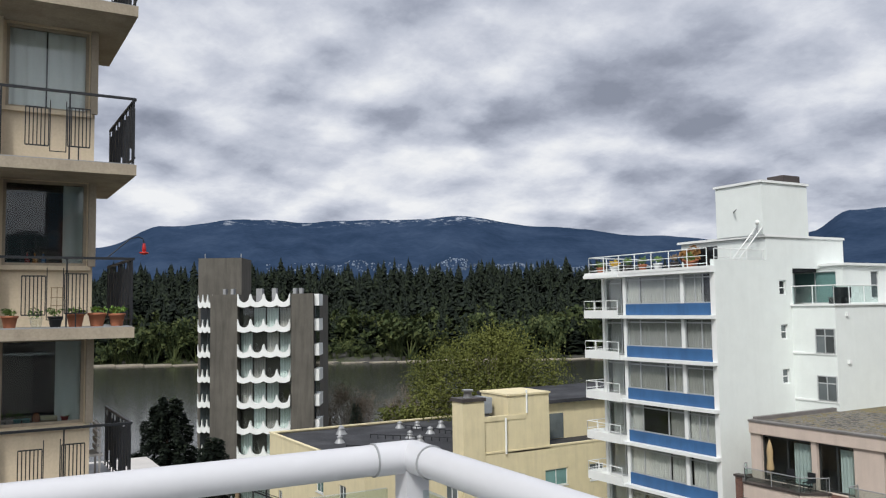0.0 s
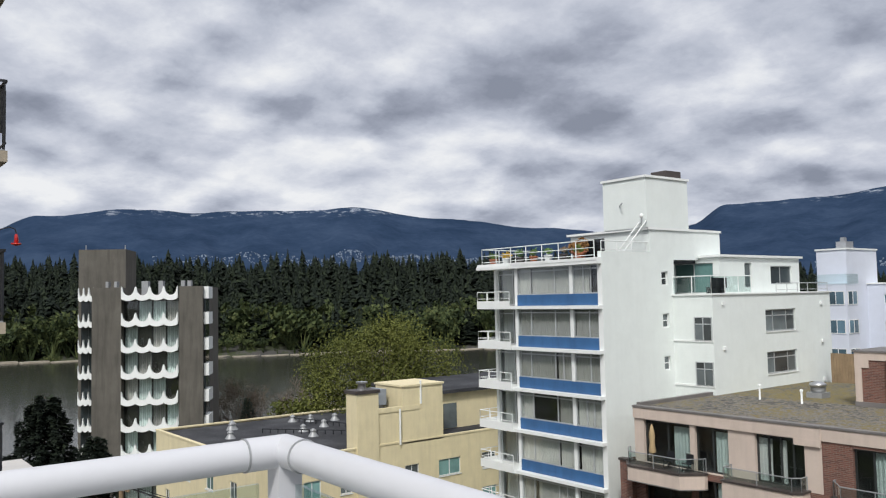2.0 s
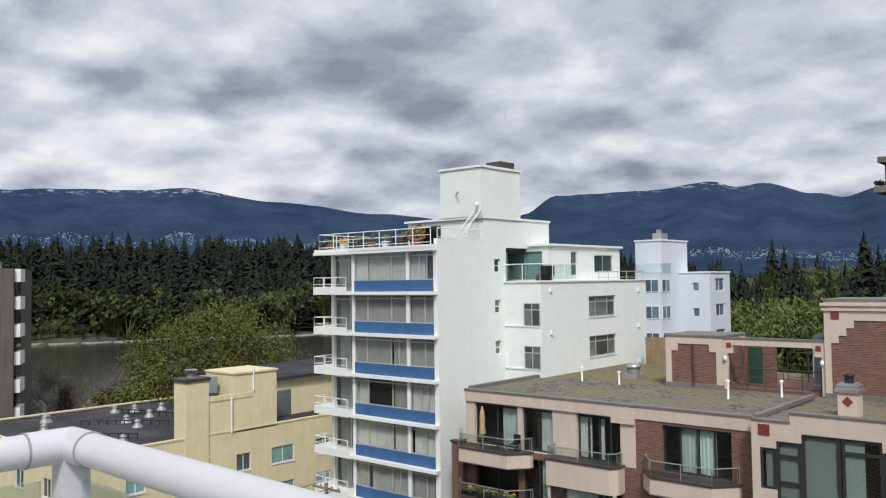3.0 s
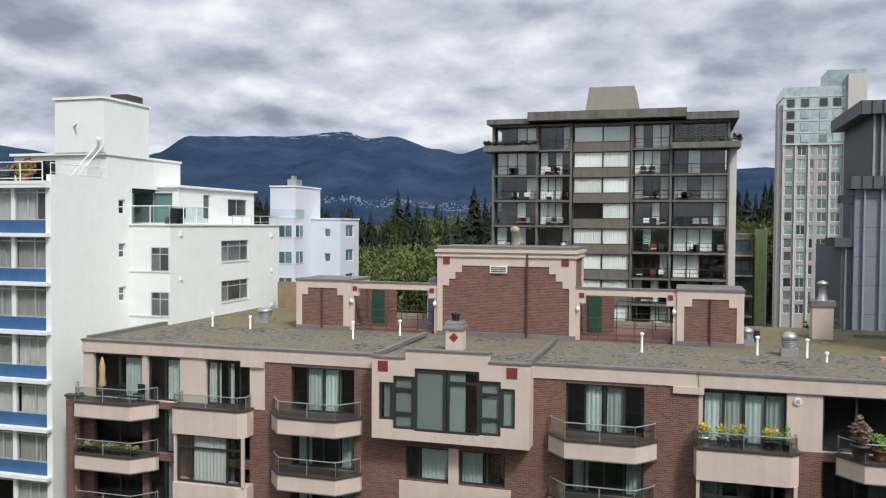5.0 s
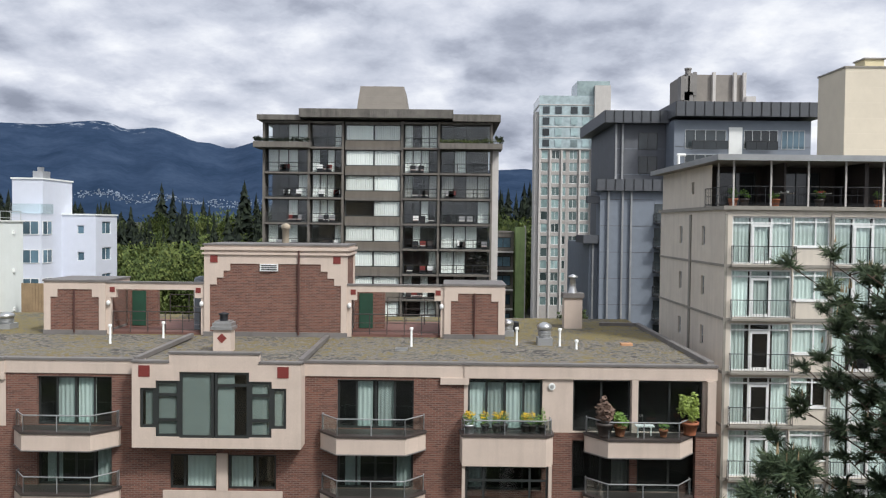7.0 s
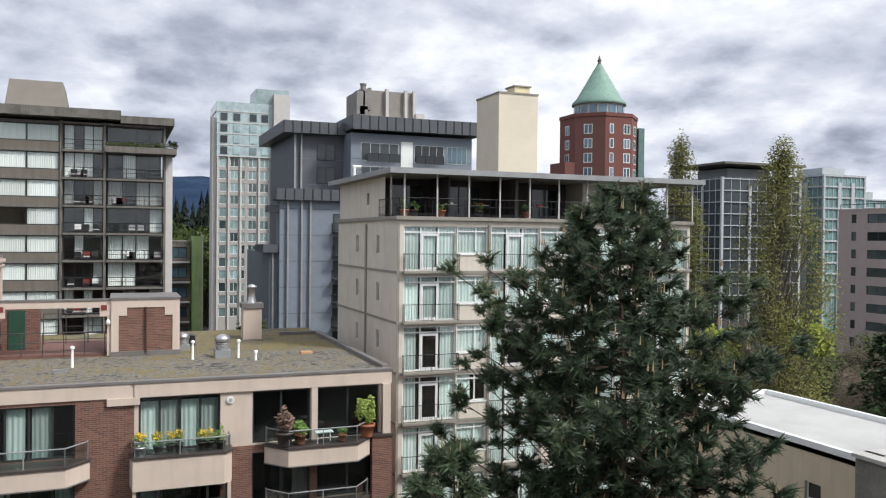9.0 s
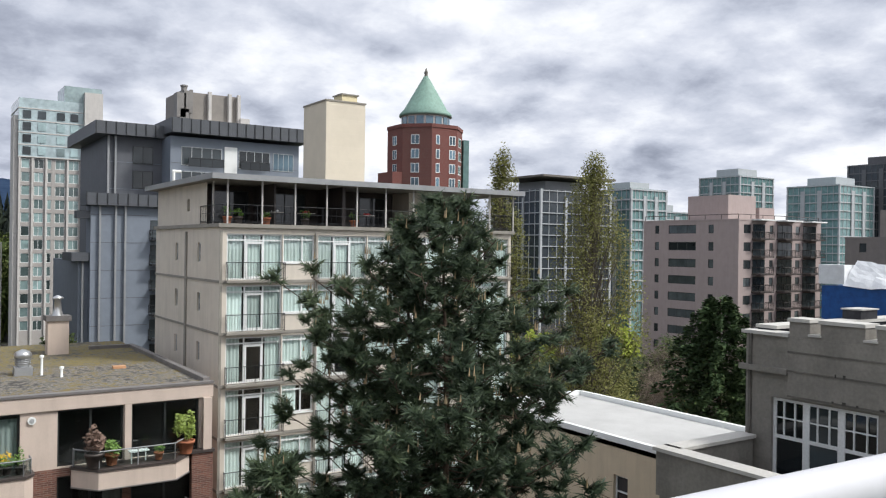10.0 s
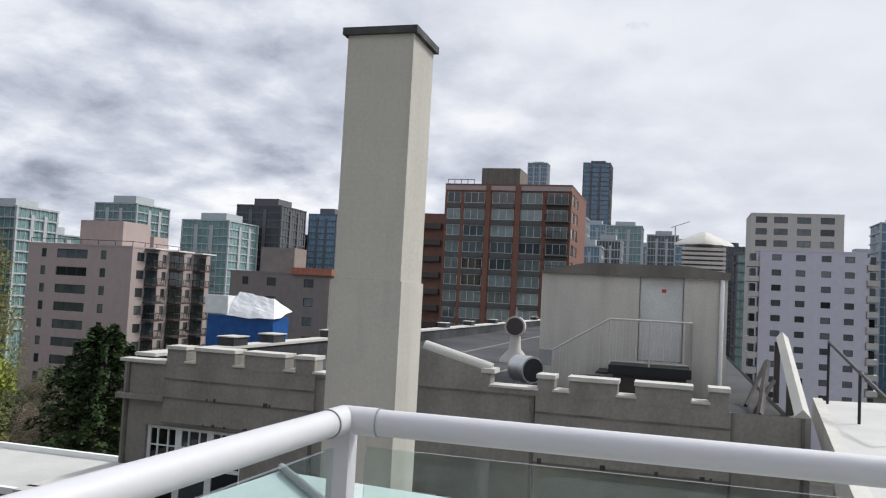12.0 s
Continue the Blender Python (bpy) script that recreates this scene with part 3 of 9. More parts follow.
def lagoon():
    data = bpy.data.meshes.new("water")
    bm = boxes((-900, 60, -700, 420, -7.2, -6.0))
    bm.to_mesh(data)
    bm.free()
    m = bpy.data.materials.new("lagoon_water")
    m.use_nodes = True
    n, l = m.node_tree.nodes, m.node_tree.links
    b = n["Principled BSDF"]
    b.inputs["Base Color"].default_value, b.inputs["Roughness"].default_value, b.inputs["IOR"].default_value = (0.036, 0.038, 0.029, 1), 0.14, 1.33
    t, bp = n.new("ShaderNodeTexNoise"), n.new("ShaderNodeBump")
    t.inputs["Scale"].default_value, t.inputs["Detail"].default_value = 0.8, 4
    l.new(n.new("ShaderNodeNewGeometry").outputs["Position"], t.inputs["Vector"])
    bp.inputs["Strength"].default_value, bp.inputs["Distance"].default_value = 0.10, 0.2
    l.new(t.outputs["Fac"], bp.inputs["Height"])
    l.new(bp.outputs[0], b.inputs["Normal"])
    data.materials.append(m)
    return tagged(new("water", data), "calm dark green lagoon water", "water", "", "structure")


lagoon()

RIDGE = [(-100, 2.2), (-88, 3.0), (-82.7, 4.2), (-78.5, 5.7), (-73, 6.26), (-69.3, 6.05), (-65.4, 6.2), (-61, 6.25), (-58.6, 6.45), (-53, 5.6), (-44.4, 4.65), (-40, 4.2), (-36.5, 4.2), (-35.5, 4.6), (-33.2, 5.8), (-27.2, 5.95),
         (-22.8, 6.35), (-21.4, 5.95), (-19.7, 6.05), (-16.5, 5.3), (-15, 4.9), (-13, 5.45), (-9, 5.0), (-4, 4.2), (0, 3.7), (5, 3.85), (10, 3.2), (18, 1.8), (40, 0.9), (120, 0.6)]


def ridge_at(a):
    for (a0, e0), (a1, e1) in zip(RIDGE, RIDGE[1:]):
        if a0 <= a <= a1:
            f = (a - a0) / (a1 - a0)
            return e0 + (e1 - e0) * (f * f * (3 - 2 * f))
    return 0.5


def slope_height(a, f):
    """Height of the hills at an azimuth and a share of the way from their foot to the ridge."""
    top = 24 + 4200 * math.tan(radians(ridge_at(a)))
    rough = noise.fractal(Vector((a * 0.5, f * 6, 0.3)), 1.0, 2.0, 6)
    fold = abs(noise.fractal(Vector((a * 0.22, f * 2.2, 4.0)), 1.0, 2.1, 4))
    return top * (f ** 1.15) + (rough * 20 - fold * 42) * f * (1 - f) * 3.2 + rough * 5 * f - 10 * (1 - f)


def mountains():
    rows, n = 26, 560
    verts, faces = [], []
    for j in range(rows + 1):
        f = j / rows
        for i in range(n + 1):
            a = -100 + 220 * i / n
            d = 2300 + 1900 * f
            verts.append((d * math.sin(radians(a)), d * math.cos(radians(a)), slope_height(a, f)))
    for j in range(rows):
        for i in range(n):
            k = j * (n + 1) + i
            faces.append((k, k + 1, k + n + 2, k + n + 1))
    data = bpy.data.meshes.new("mountain_range")
    data.from_pydata(verts, [], faces)
    for p in data.polygons:
        p.use_smooth = True
    # the blue of distance haze is painted into these forest colours
    m = patchy("haze_tinted_forested_slope", [(0.32, (0.018, 0.034, 0.066)), (0.5, (0.026, 0.045, 0.084)), (0.68, (0.036, 0.058, 0.102))], scale=0.004, fine=0.035, bump=0.25, strength=4.0)
    n_, l = m.node_tree.nodes, m.node_tree.links
    b = n_["Principled BSDF"]
    b.inputs["Specular IOR Level"].default_value = 0.0
    # snow lies in gullies on the highest ground
    sep = n_.new("ShaderNodeSeparateXYZ")
    pos = n_.new("ShaderNodeNewGeometry").outputs["Position"]
    l.new(pos, sep.inputs[0])
    t = n_.new("ShaderNodeTexNoise")
    t.inputs["Scale"].default_value, t.inputs["Detail"].default_value, t.inputs["Roughness"].default_value = 0.016, 6, 0.7
    l.new(pos, t.inputs["Vector"])
    hi = n_.new("ShaderNodeMapRange")
    hi.inputs[1].default_value, hi.inputs[2].default_value = 425, 540
    l.new(sep.outputs[2], hi.inputs[0])
    mul = n_.new("ShaderNodeMath")
    mul.operation = "MULTIPLY"
    r = n_.new("ShaderNodeValToRGB")
    r.color_ramp.elements[0].position, r.color_ramp.elements[1].position = 0.56, 0.64
    l.new(t.outputs["Fac"], r.inputs[0])
    l.new(r.outputs[0], mul.inputs[0])
    l.new(hi.outputs[0], mul.inputs[1])
    mx = n_.new("ShaderNodeMix")
    mx.data_type = "RGBA"
    l.new(mul.outputs[0], mx.inputs[0])
    l.new(b.inputs["Base Color"].links[0].from_socket, mx.inputs[6])
    mx.inputs[7].default_value = (0.75, 0.80, 0.88, 1)
    l.new(mx.outputs[2], b.inputs["Base Color"])
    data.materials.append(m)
    return tagged(new("mountain_backdrop", data), "forested mountains tinted with blue distance haze, with snow patches", "mountains", "", "structure")


mountains()


def hillside_houses():
    rng = random.Random(4)
    bm = bmesh.new()
    for _ in range(1500):
        a = rng.choice((rng.gauss(-57, 6), rng.uniform(-72, -44), rng.uniform(-28, -12)))
        f = rng.uniform(0.40, 0.50) if a < -40 else rng.uniform(0.26, 0.33)
        d = 2300 + 1900 * f
        z = slope_height(a, f)
        x, y, w = d * math.sin(radians(a)), d * math.cos(radians(a)), rng.uniform(1.0, 2.6)
        box(bm, x - w, x + w, y - w, y + w, z - 4, z + rng.uniform(1.5, 3.6))
    m = surface("pale_hillside_houses", (0.20, 0.245, 0.31), 0.9, vary=0.6, scale=0.02)
    return solid("hillside_houses", bm, m, "tiny pale houses scattered on the lower slope", "houses", "stuff")


hillside_houses()


def joined(name, templates, spots, material, label, category):
    """Many small trees as one mesh: spots of (x, y, z, height, width, template, turn)."""
    vs, fs, base = [], [], 0
    for x, y, z, h, w, k, turn in spots:
        v, f = templates[k]
        c, s = math.cos(turn), math.sin(turn)
        vs.append(np.column_stack(((v[:, 0] * c - v[:, 1] * s) * w + x, (v[:, 0] * s + v[:, 1] * c) * w + y, v[:, 2] * h + z)))
        fs.append(f + base)
        base += len(v)
    data = bpy.data.meshes.new(name)
    data.from_pydata(np.vstack(vs).tolist(), [], np.vstack(fs).tolist())
    data.materials.append(material)
    return tagged(new(name, data), label, category, "", "stuff")


def fir_template(seed):
    """A fir of unit height and width: drooping boughs as thin leaf-like triangles round a trunk."""
    rng = random.Random(seed)
    v, f = [], []
    for _ in range(190):
        t = rng.random() ** 0.75
        z = 0.08 + 0.92 * t
        r = (1 - t) * 0.5 * rng.uniform(0.55, 1.15) + 0.015
        a = rng.uniform(0, 2 * math.pi)
        w = 0.10 * (1 - t) + 0.03
        k = len(v)
        v += [(0, 0, z + 0.05), (r * math.cos(a - w / max(r, 0.1)), r * math.sin(a - w / max(r, 0.1)), z - 0.05 * rng.random()), (r * math.cos(a + w / max(r, 0.1)), r * math.sin(a + w / max(r, 0.1)), z - 0.05 * rng.random())]
        f.append((k, k + 1, k + 2))
    k = len(v)
    v += [(0.02, 0, 0), (-0.01, 0.017, 0), (-0.01, -0.017, 0), (0, 0, 1.02)]
    f += [(k, k + 1, k + 3), (k + 1, k + 2, k + 3), (k + 2, k, k + 3)]
    return np.array(v), np.array(f)


def crown_template(seed, leaves=230, stems=True, leaf=1.0):
    """A broad-leaved tree of unit size: clumps of leaves at the ends of forking stems."""
    rng = random.Random(seed)
    v, f = [], []
    clumps = [(rng.uniform(-0.32, 0.32), rng.uniform(-0.32, 0.32), rng.uniform(0.42, 0.88), rng.uniform(0.1, 0.2)) for _ in range(11)]
    for _ in range(leaves):
        cx, cy, cz, cr = rng.choice(clumps)
        d = Vector((rng.gauss(0, 1), rng.gauss(0, 1), rng.gauss(0, 1))).normalized() * cr * rng.random() ** 0.4
        p = Vector((cx, cy, cz)) + d
        a = Vector((rng.gauss(0, 1), rng.gauss(0, 1), rng.gauss(0, 1))).normalized() * rng.uniform(0.035, 0.07) * leaf
        b = a.orthogonal() * 0.8
        k = len(v)
        v += [tuple(p + a), tuple(p - a * 0.5 + b), tuple(p - a * 0.5 - b)]
        f.append((k, k + 1, k + 2))
    for cx, cy, cz, cr in clumps if stems else ():
        k = len(v)
        v += [(0.02, 0, 0), (-0.02, 0.015, 0), (-0.02, -0.015, 0), (cx, cy, cz)]
        f += [(k, k + 1, k + 3), (k + 1, k + 2, k + 3), (k + 2, k, k + 3)]
    return np.array(v), np.array(f)


def foliage(name, dark, mid, light, rough=0.8):
    """Leaf colour that differs from tree to tree and leaf to leaf."""
    m = bpy.data.materials.new(name)
    m.use_nodes = True
    n, l = m.node_tree.nodes, m.node_tree.links
    b = n["Principled BSDF"]
    b.inputs["Roughness"].default_value, b.inputs["Specular IOR Level"].default_value = rough, 0.25
    geo = n.new("ShaderNodeNewGeometry")
    t = n.new("ShaderNodeTexNoise")
    t.inputs["Scale"].default_value, t.inputs["Detail"].default_value = 0.12, 3
    l.new(geo.outputs["Position"], t.inputs["Vector"])
    add = n.new("ShaderNodeMath")
    add.operation = "MULTIPLY_ADD"
    add.inputs[1].default_value = 0.45
    l.new(geo.outputs["Random Per Island"], add.inputs[0])
    sub = n.new("ShaderNodeMath")
    sub.operation = "SUBTRACT"
    sub.inputs[1].default_value = 0.225
    l.new(t.outputs["Fac"], sub.inputs[0])
    l.new(sub.outputs[0], add.inputs[2])
    r = n.new("ShaderNodeValToRGB")
    r.color_ramp.elements.new(0.5)
    for e, (at, c) in zip(r.color_ramp.elements, ((0.2, dark), (0.5, mid), (0.8, light))):
        e.position, e.color = at, (*c, 1)
    l.new(add.outputs[0], r.inputs[0])
    l.new(r.outputs[0], b.inputs["Base Color"])
    return m


FIR = foliage("fir_boughs", (0.006, 0.011, 0.008), (0.011, 0.018, 0.011), (0.023, 0.033, 0.016))
SPRING = foliage("spring_leaves", (0.018, 0.030, 0.012), (0.040, 0.057, 0.019), (0.090, 0.105, 0.036))


def forest():
    rng = random.Random(11)
    firs, crowns = [fir_template(i) for i in range(6)], [crown_template(i) for i in range(5)]
    spots, leafy_spots = [], []
    while len(spots) < 3300:
        w, s = 496 + rng.random() ** 1.4 * 330, rng.uniform(-700, 420)
        x, y = -0.87 * w + 0.48 * s, 0.48 * w + 0.87 * s
        h = rng.triangular(14, 39, 27) * (0.75 if w < 500 else 1.0) * (1.12 if rng.random() < 0.06 else 1)
        spots.append((x, y, on_land(x, y) - 1, h, h * rng.uniform(0.42, 0.85), rng.randrange(6), rng.uniform(0, 6)))
    near_spots = []
    for _ in range(820):
        a, d = radians(rng.uniform(-36, 9)), rng.uniform(215, 440)
        x, y = d * math.sin(a), d * math.cos(a)
        h = rng.uniform(22, 33)
        if rng.random() < (0.10 if d < 310 else 0.68):
            h = rng.triangular(24, 43, 30) if d > 300 else rng.uniform(18, 27)
            spots.append((x, y, on_land(x, y), h, h * rng.uniform(0.32, 0.55), rng.randrange(6), rng.uniform(0, 6)))
        else:
            k = 0.82 if d < 300 else 0.9
            near_spots.append((x, y, on_land(x, y), h * k, h * rng.uniform(0.5, 0.75), rng.randrange(5), rng.uniform(0, 6)))
    for _ in range(900):
        w, s = 478 + rng.random() ** 1.3 * 56, rng.uniform(-650, 420)
        x, y = -0.87 * w + 0.48 * s, 0.48 * w + 0.87 * s
        h = rng.uniform(9, 27) * (0.4 if w < 483 else 1)
        leafy_spots.append((x, y, on_land(x, y) - 1, h, h * rng.uniform(0.7, 1.1), rng.randrange(5), rng.uniform(0, 6)))
    joined("far_firs", firs, spots, FIR, "dense dark evergreen forest beyond the lagoon", "forest")
    joined("far_broadleaf_trees", crowns, leafy_spots, SPRING, "light green spring trees along the far shore", "trees")
    joined("park_trees", [crown_template(20 + i, 900, True, 0.45) for i in range(5)], near_spots, foliage("park_leaves", (0.030, 0.050, 0.016), (0.070, 0.100, 0.026), (0.135, 0.160, 0.045)), "bright green spring trees of a park between the buildings", "trees")
    bm = bmesh.new()
    for i in range(60):
        s = -600 + i * 16
        for w in (476,):
            x, y = -0.87 * w + 0.48 * s, 0.48 * w + 0.87 * s
            box(bm, x - 3, x + 3, y - 7, y + 7, -6.5, -5.3 + 0.3 * math.sin(i))
    solid("shore_stones", bm, surface("pale_shore_stone", (0.35, 0.31, 0.25), 0.9, vary=0.25), "low pale stone edge along the far shore", "shore", "stuff")


forest()

# ---- the deck under the camera ----
DECK = surface("deck_membrane", (0.42, 0.42, 0.41), 0.8, vary=0.08, grain=0.05)
X0, X1, Y0, Y1, RZ = -1.57, 1.85, -3.2, 0.82, 23.74
home = thing("apartment_building", 0, 0, 0, "white stucco apartment building with a roof deck", "building")
part("wall", boxes((-3.2, 3.6, -12, 0.9, 0, 22.3)), WHITE, home)
part("deck_floor", boxes((-3.2, 3.6, -12, 0.95, 22.3, 22.62)), DECK, home)
part("back_wall", boxes((-3.2, 3.6, -5.2, -4.9, 22.62, 26.0)), WHITE, home)
part("eave", boxes((-3.3, 3.7, -8.5, -4.6, 26.0, 26.2)), WHITE_TRIM, home)
canopy = thing("glass_canopy", 0, 0, 0, "pale frosted canopy below the deck railing", "canopy")
part("canopy_sheet", prism(bmesh.new(), [(4.4, 2.6), (5.6, 1.2), (6.67, 1.74), (6.87, 3.35), (5.7, 3.45)], 22.34, 22.4), surface("frosted_canopy", (0.60, 0.70, 0.69), 0.25, vary=0.05), canopy)
part("canopy_rib", tube(bmesh.new(), (6.86, 3.33, 22.44), (5.7, 2.3, 22.44), 0.035, 8), METAL_GREY, canopy)
part("canopy_wall", prism(bmesh.new(), [(4.6, 2.6), (5.6, 1.4), (6.5, 1.9), (6.7, 3.2), (5.7, 3.3)], 0, 22.338), PALE_CONC, canopy)

rail = thing("deck_railing", 0, 0, 22.62, "white tubular deck railing with clear glass panels", "railing")


def pipe(a, b, r):
    return tube(bmesh.new(), a, b, r, 24)


H = RZ - 22.62
CA, CB = Vector((-1.55, 0.835, H)), Vector((1.83, 0.715, H))  # the two front corners
AB = (CB - CA).normalized()
BACK_A, BACK_B = Vector((-1.6, Y0, H)), Vector((1.86, Y0, H))
for a, b in ((CA, CB), (CA, BACK_A), (CB, BACK_B)):
    d = (b - a).normalized()
    part("top_rail", pipe(a + d * 0.06, b, 0.0265), RAIL_WHITE, rail)


def elbow(c, ways):
    """A mitred corner sleeve, a little wider than the pipes."""
    bm = bmesh.new()
    for w in ways:
        tube(bm, c, c + w * 0.075, 0.0285, 24)
    bmesh.ops.create_uvsphere(bm, u_segments=24, v_segments=12, radius=0.0285, matrix=Matrix.Translation(c))
    for f in bm.faces:
        f.smooth = True
    return bm


for c, ways in ((CA, (AB, (BACK_A - CA).normalized())), (CB, (-AB, (BACK_B - CB).normalized()))):
    el = part("corner_sleeve", elbow(c, ways), RAIL_WHITE, rail)
    for w in ways:
        part("joint", tube(bmesh.new(), c + w * 0.0735, c + w * 0.0765, 0.0291, 24), METAL_GREY, el)
post_mesh = mesh_of("post", boxes((-0.022, 0.022, -0.022, 0.022, 0, H - 0.02), (-0.045, 0.045, -0.045, 0.045, 0, 0.012)), RAIL_WHITE, 0.004)
MID = CA.lerp(CB, 0.5)
POSTS = [CA, MID, CB, CA.lerp(BACK_A, 0.48), CB.lerp(BACK_B, 0.48), CA.lerp(BACK_A, 0.95), CB.lerp(BACK_B, 0.95)]
for v in POSTS:
    p = part("post", post_mesh, RAIL_WHITE, rail)
    p.location = (v.x, v.y, 0)
for i, j in ((0, 1), (1, 2), (0, 3), (2, 4), (3, 5), (4, 6)):
    d = (POSTS[j] - POSTS[i]).normalized()
    a, b, n = POSTS[i] + d * 0.05, POSTS[j] - d * 0.05, Vector((-d.y, d.x, 0)) * 0.004
    g = part("glass_panel", prism(bmesh.new(), [(v.x, v.y) for v in (a - n, b - n, b + n, a + n)], 0.08, H - 0.05), RAIL_GLASS, rail)
    g.visible_shadow = False

# ---- the brick apartment building opposite ----
F, ROOF = 37.33, 17.65
FLOORS = (14.55, 11.8, 9.05)
brick_house = thing("brick_apartment_building", 0, 0, 0, "red-brown brick apartment building with beige bands and mossy gravel roof", "building")


def brick_front():
    wall_holes, pale_holes = [], []
    for z in FLOORS:
        for a, b in ((-18.68, -15.26), (-4.98, -1.51)):
            wall_holes.append((a, b, z + 0.1, z + 2.35))
        for a, b in ((-12.6, -10.45), (-9.95, -7.75)):
            if z < 14:
                wall_holes.append((a, b, z + 0.0, z + 1.6))
        for a, b in ((0.95, 4.33), (5.72, 8.34), (8.66, 11.6), (-23.5, -20.95), (-27.0, -25.0), (-30.34, -27.31)):
            (pale_holes if z > 14 else wall_holes).append((a, b, z + 0.1, z + 2.45))
    bm = bmesh.new()
    facade(bm, "-y", F, -31.8, -20.1, 0, 14.6, [h for h in wall_holes if h[1] < -20.1])
    facade(bm, "-y", F, -20.1, 0.78, 0, 17.05, [h for h in wall_holes if -20.1 < h[0] < 0.7])
    facade(bm, "-y", F, 0.78, 12.1, 0, 14.6, [h for h in wall_holes if h[0] > 0.78])
    facade(bm, "-x", -31.8, F, 56, 0, 14.6)
    facade(bm, "+x", 12.1, F, 56, 0, 14.6)
    facade(bm, "+y", 56, -31.8, 12.1, 0, 17.3)
    part("wall", bm, BRICK, brick_house)
    for a, b, side, end in ((-31.0, -20.1, "-x", -31.0), (0.78, 12.1, "+x", 12.1)):
        bm = facade(bmesh.new(), "-y", F, a, b, 14.6, 17.05, [h for h in pale_holes if a < h[0] < b], 0.3)
        facade(bm, side, end, F, 56, 14.6, 17.05)
        bmesh.ops.remove_doubles(bm, verts=bm.verts[:], dist=0.001)
        part("stucco_wall", bm, PINK_STUCCO, brick_house, "pinkish beige stucco wall of the top floor")
    # solid block, coloured dark in place of unlit rooms
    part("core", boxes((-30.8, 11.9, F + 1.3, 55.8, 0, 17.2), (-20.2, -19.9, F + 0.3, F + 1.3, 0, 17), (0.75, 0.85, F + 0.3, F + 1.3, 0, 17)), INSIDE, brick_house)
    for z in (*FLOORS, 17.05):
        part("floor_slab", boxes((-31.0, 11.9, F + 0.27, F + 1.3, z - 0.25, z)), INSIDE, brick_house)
    # fascia band under the roof edge, stepped between the sections
    for a, b, out, lo in ((-31.0, -20.1, 0.12, 17.05), (-20.1, -13.9, 0.06, 17.05), (-6.5, 0.78, 0.06, 17.05), (0.78, 12.2, 0.12, 17.05)):
        part("fascia", boxes((a, b, F - out, F + 0.3, lo, ROOF)), PINK_STUCCO, brick_house, "", 0.01)
        part("roof_edge", boxes((a - 0.02, b + 0.02, F - out - 0.05, F + 0.25, ROOF + 0.002, ROOF + 0.10)), FLASH, brick_house)
    for a in (-21.4, -0.3):
        part("bracket", boxes((a, a + 1.3, F - 0.14, F - 0.002, 16.75, 17.05)), PINK_STUCCO, brick_house)
    for s in (-31.0, 11.85):
        part("roof_edge", boxes((s, s + 0.3, F + 0.25, 52.1, ROOF + 0.002, ROOF + 0.22)), FLASH, brick_house)
    part("roof_edge", boxes((9.6, 12.15, 52.1, 52.4, ROOF + 0.002, ROOF + 0.22)), FLASH, brick_house)
    part("roof", boxes((-31.0, 12.1, F + 0.25, 45.6, ROOF - 0.3, ROOF + 0.02)), GRAVEL, brick_house, "mossy gravel roof")
    part("roof", boxes((-31.0, 12.1, 45.6, 56, ROOF - 0.3, ROOF + 0.021)), MOSS_ROOF, brick_house, "gravel roof with patches of yellow moss")


brick_front()
PALE_CAP = 0.07


def slider(a, b, z, top, cloth, curtains, side="-y", at=F, cols=(0, 0.25, 0.5, 0.75, 1)):
    return window(brick_house, side, at, a, b, z, top, cols=cols, frame=FRAME_DARK, pane=GLASS_DIM, bar=0.09, inset=0.18, curtains=curtains, cloth=cloth)


rng = random.Random(5)
for k, z in enumerate(FLOORS):
    for a, b, cu in ((-18.68, -15.26, ((0.25, 0.48), (0.52, 0.76))), (-4.98, -1.51, ((0.24, 0.46), (0.53, 0.75)))):
        slider(a, b, z + 0.1, z + 2.35, CURTAIN, cu if k == 0 else ((0.1, 0.3), (0.78, 0.98)))
    slider(0.95, 4.33, z + 0.1, z + 2.45, CURTAIN, ((0.02, 0.24), (0.27, 0.48), (0.52, 0.74), (0.77, 0.98)) if k == 0 else ((0.0, 0.2),))
    slider(-23.5, -20.95, z + 0.1, z + 2.45, CURTAIN_W, ((0.02, 0.3), (0.45, 0.6)))
    slider(5.72, 8.34, z + 0.1, z + 2.45, CURTAIN_G, ((0.7, 0.98),) if k else (), cols=(0, 0.5, 1))
    slider(8.66, 11.6, z + 0.1, z + 2.45, CURTAIN_G, (), cols=(0, 0.5, 1))
    slider(-27.0, -25.0, z + 0.1, z + 2.45, CURTAIN, ((0.55, 0.98),), cols=(0, 0.5, 1))
    slider(-30.34, -27.31, z + 0.1, z + 2.45, CURTAIN, ((0.6, 0.95),) if k == 0 else (), cols=(0, 0.5, 1))
    if z < 14:
        for a, b in ((-12.6, -10.45), (-9.95, -7.75)):
            window(brick_house, "-y", F, a, b, z, z + 1.6, cols=(0, 0.3, 1) if a < -11 else (0, 0.6, 1), pane=GLASS_DIM, bar=0.09, curtains=((0.35, 0.95),) if a < -11 else ((0.05, 0.5),))
        part("stucco_panel", boxes((-12.9, -7.45, F - 0.07, F - 0.002, z - 1.15, z - 0.06)), PINK_STUCCO, brick_house)
        part("mullion_pier", boxes((-10.45, -9.95, F - 0.09, F - 0.002, z - 0.06, z + 1.66)), PINK_STUCCO, brick_house)


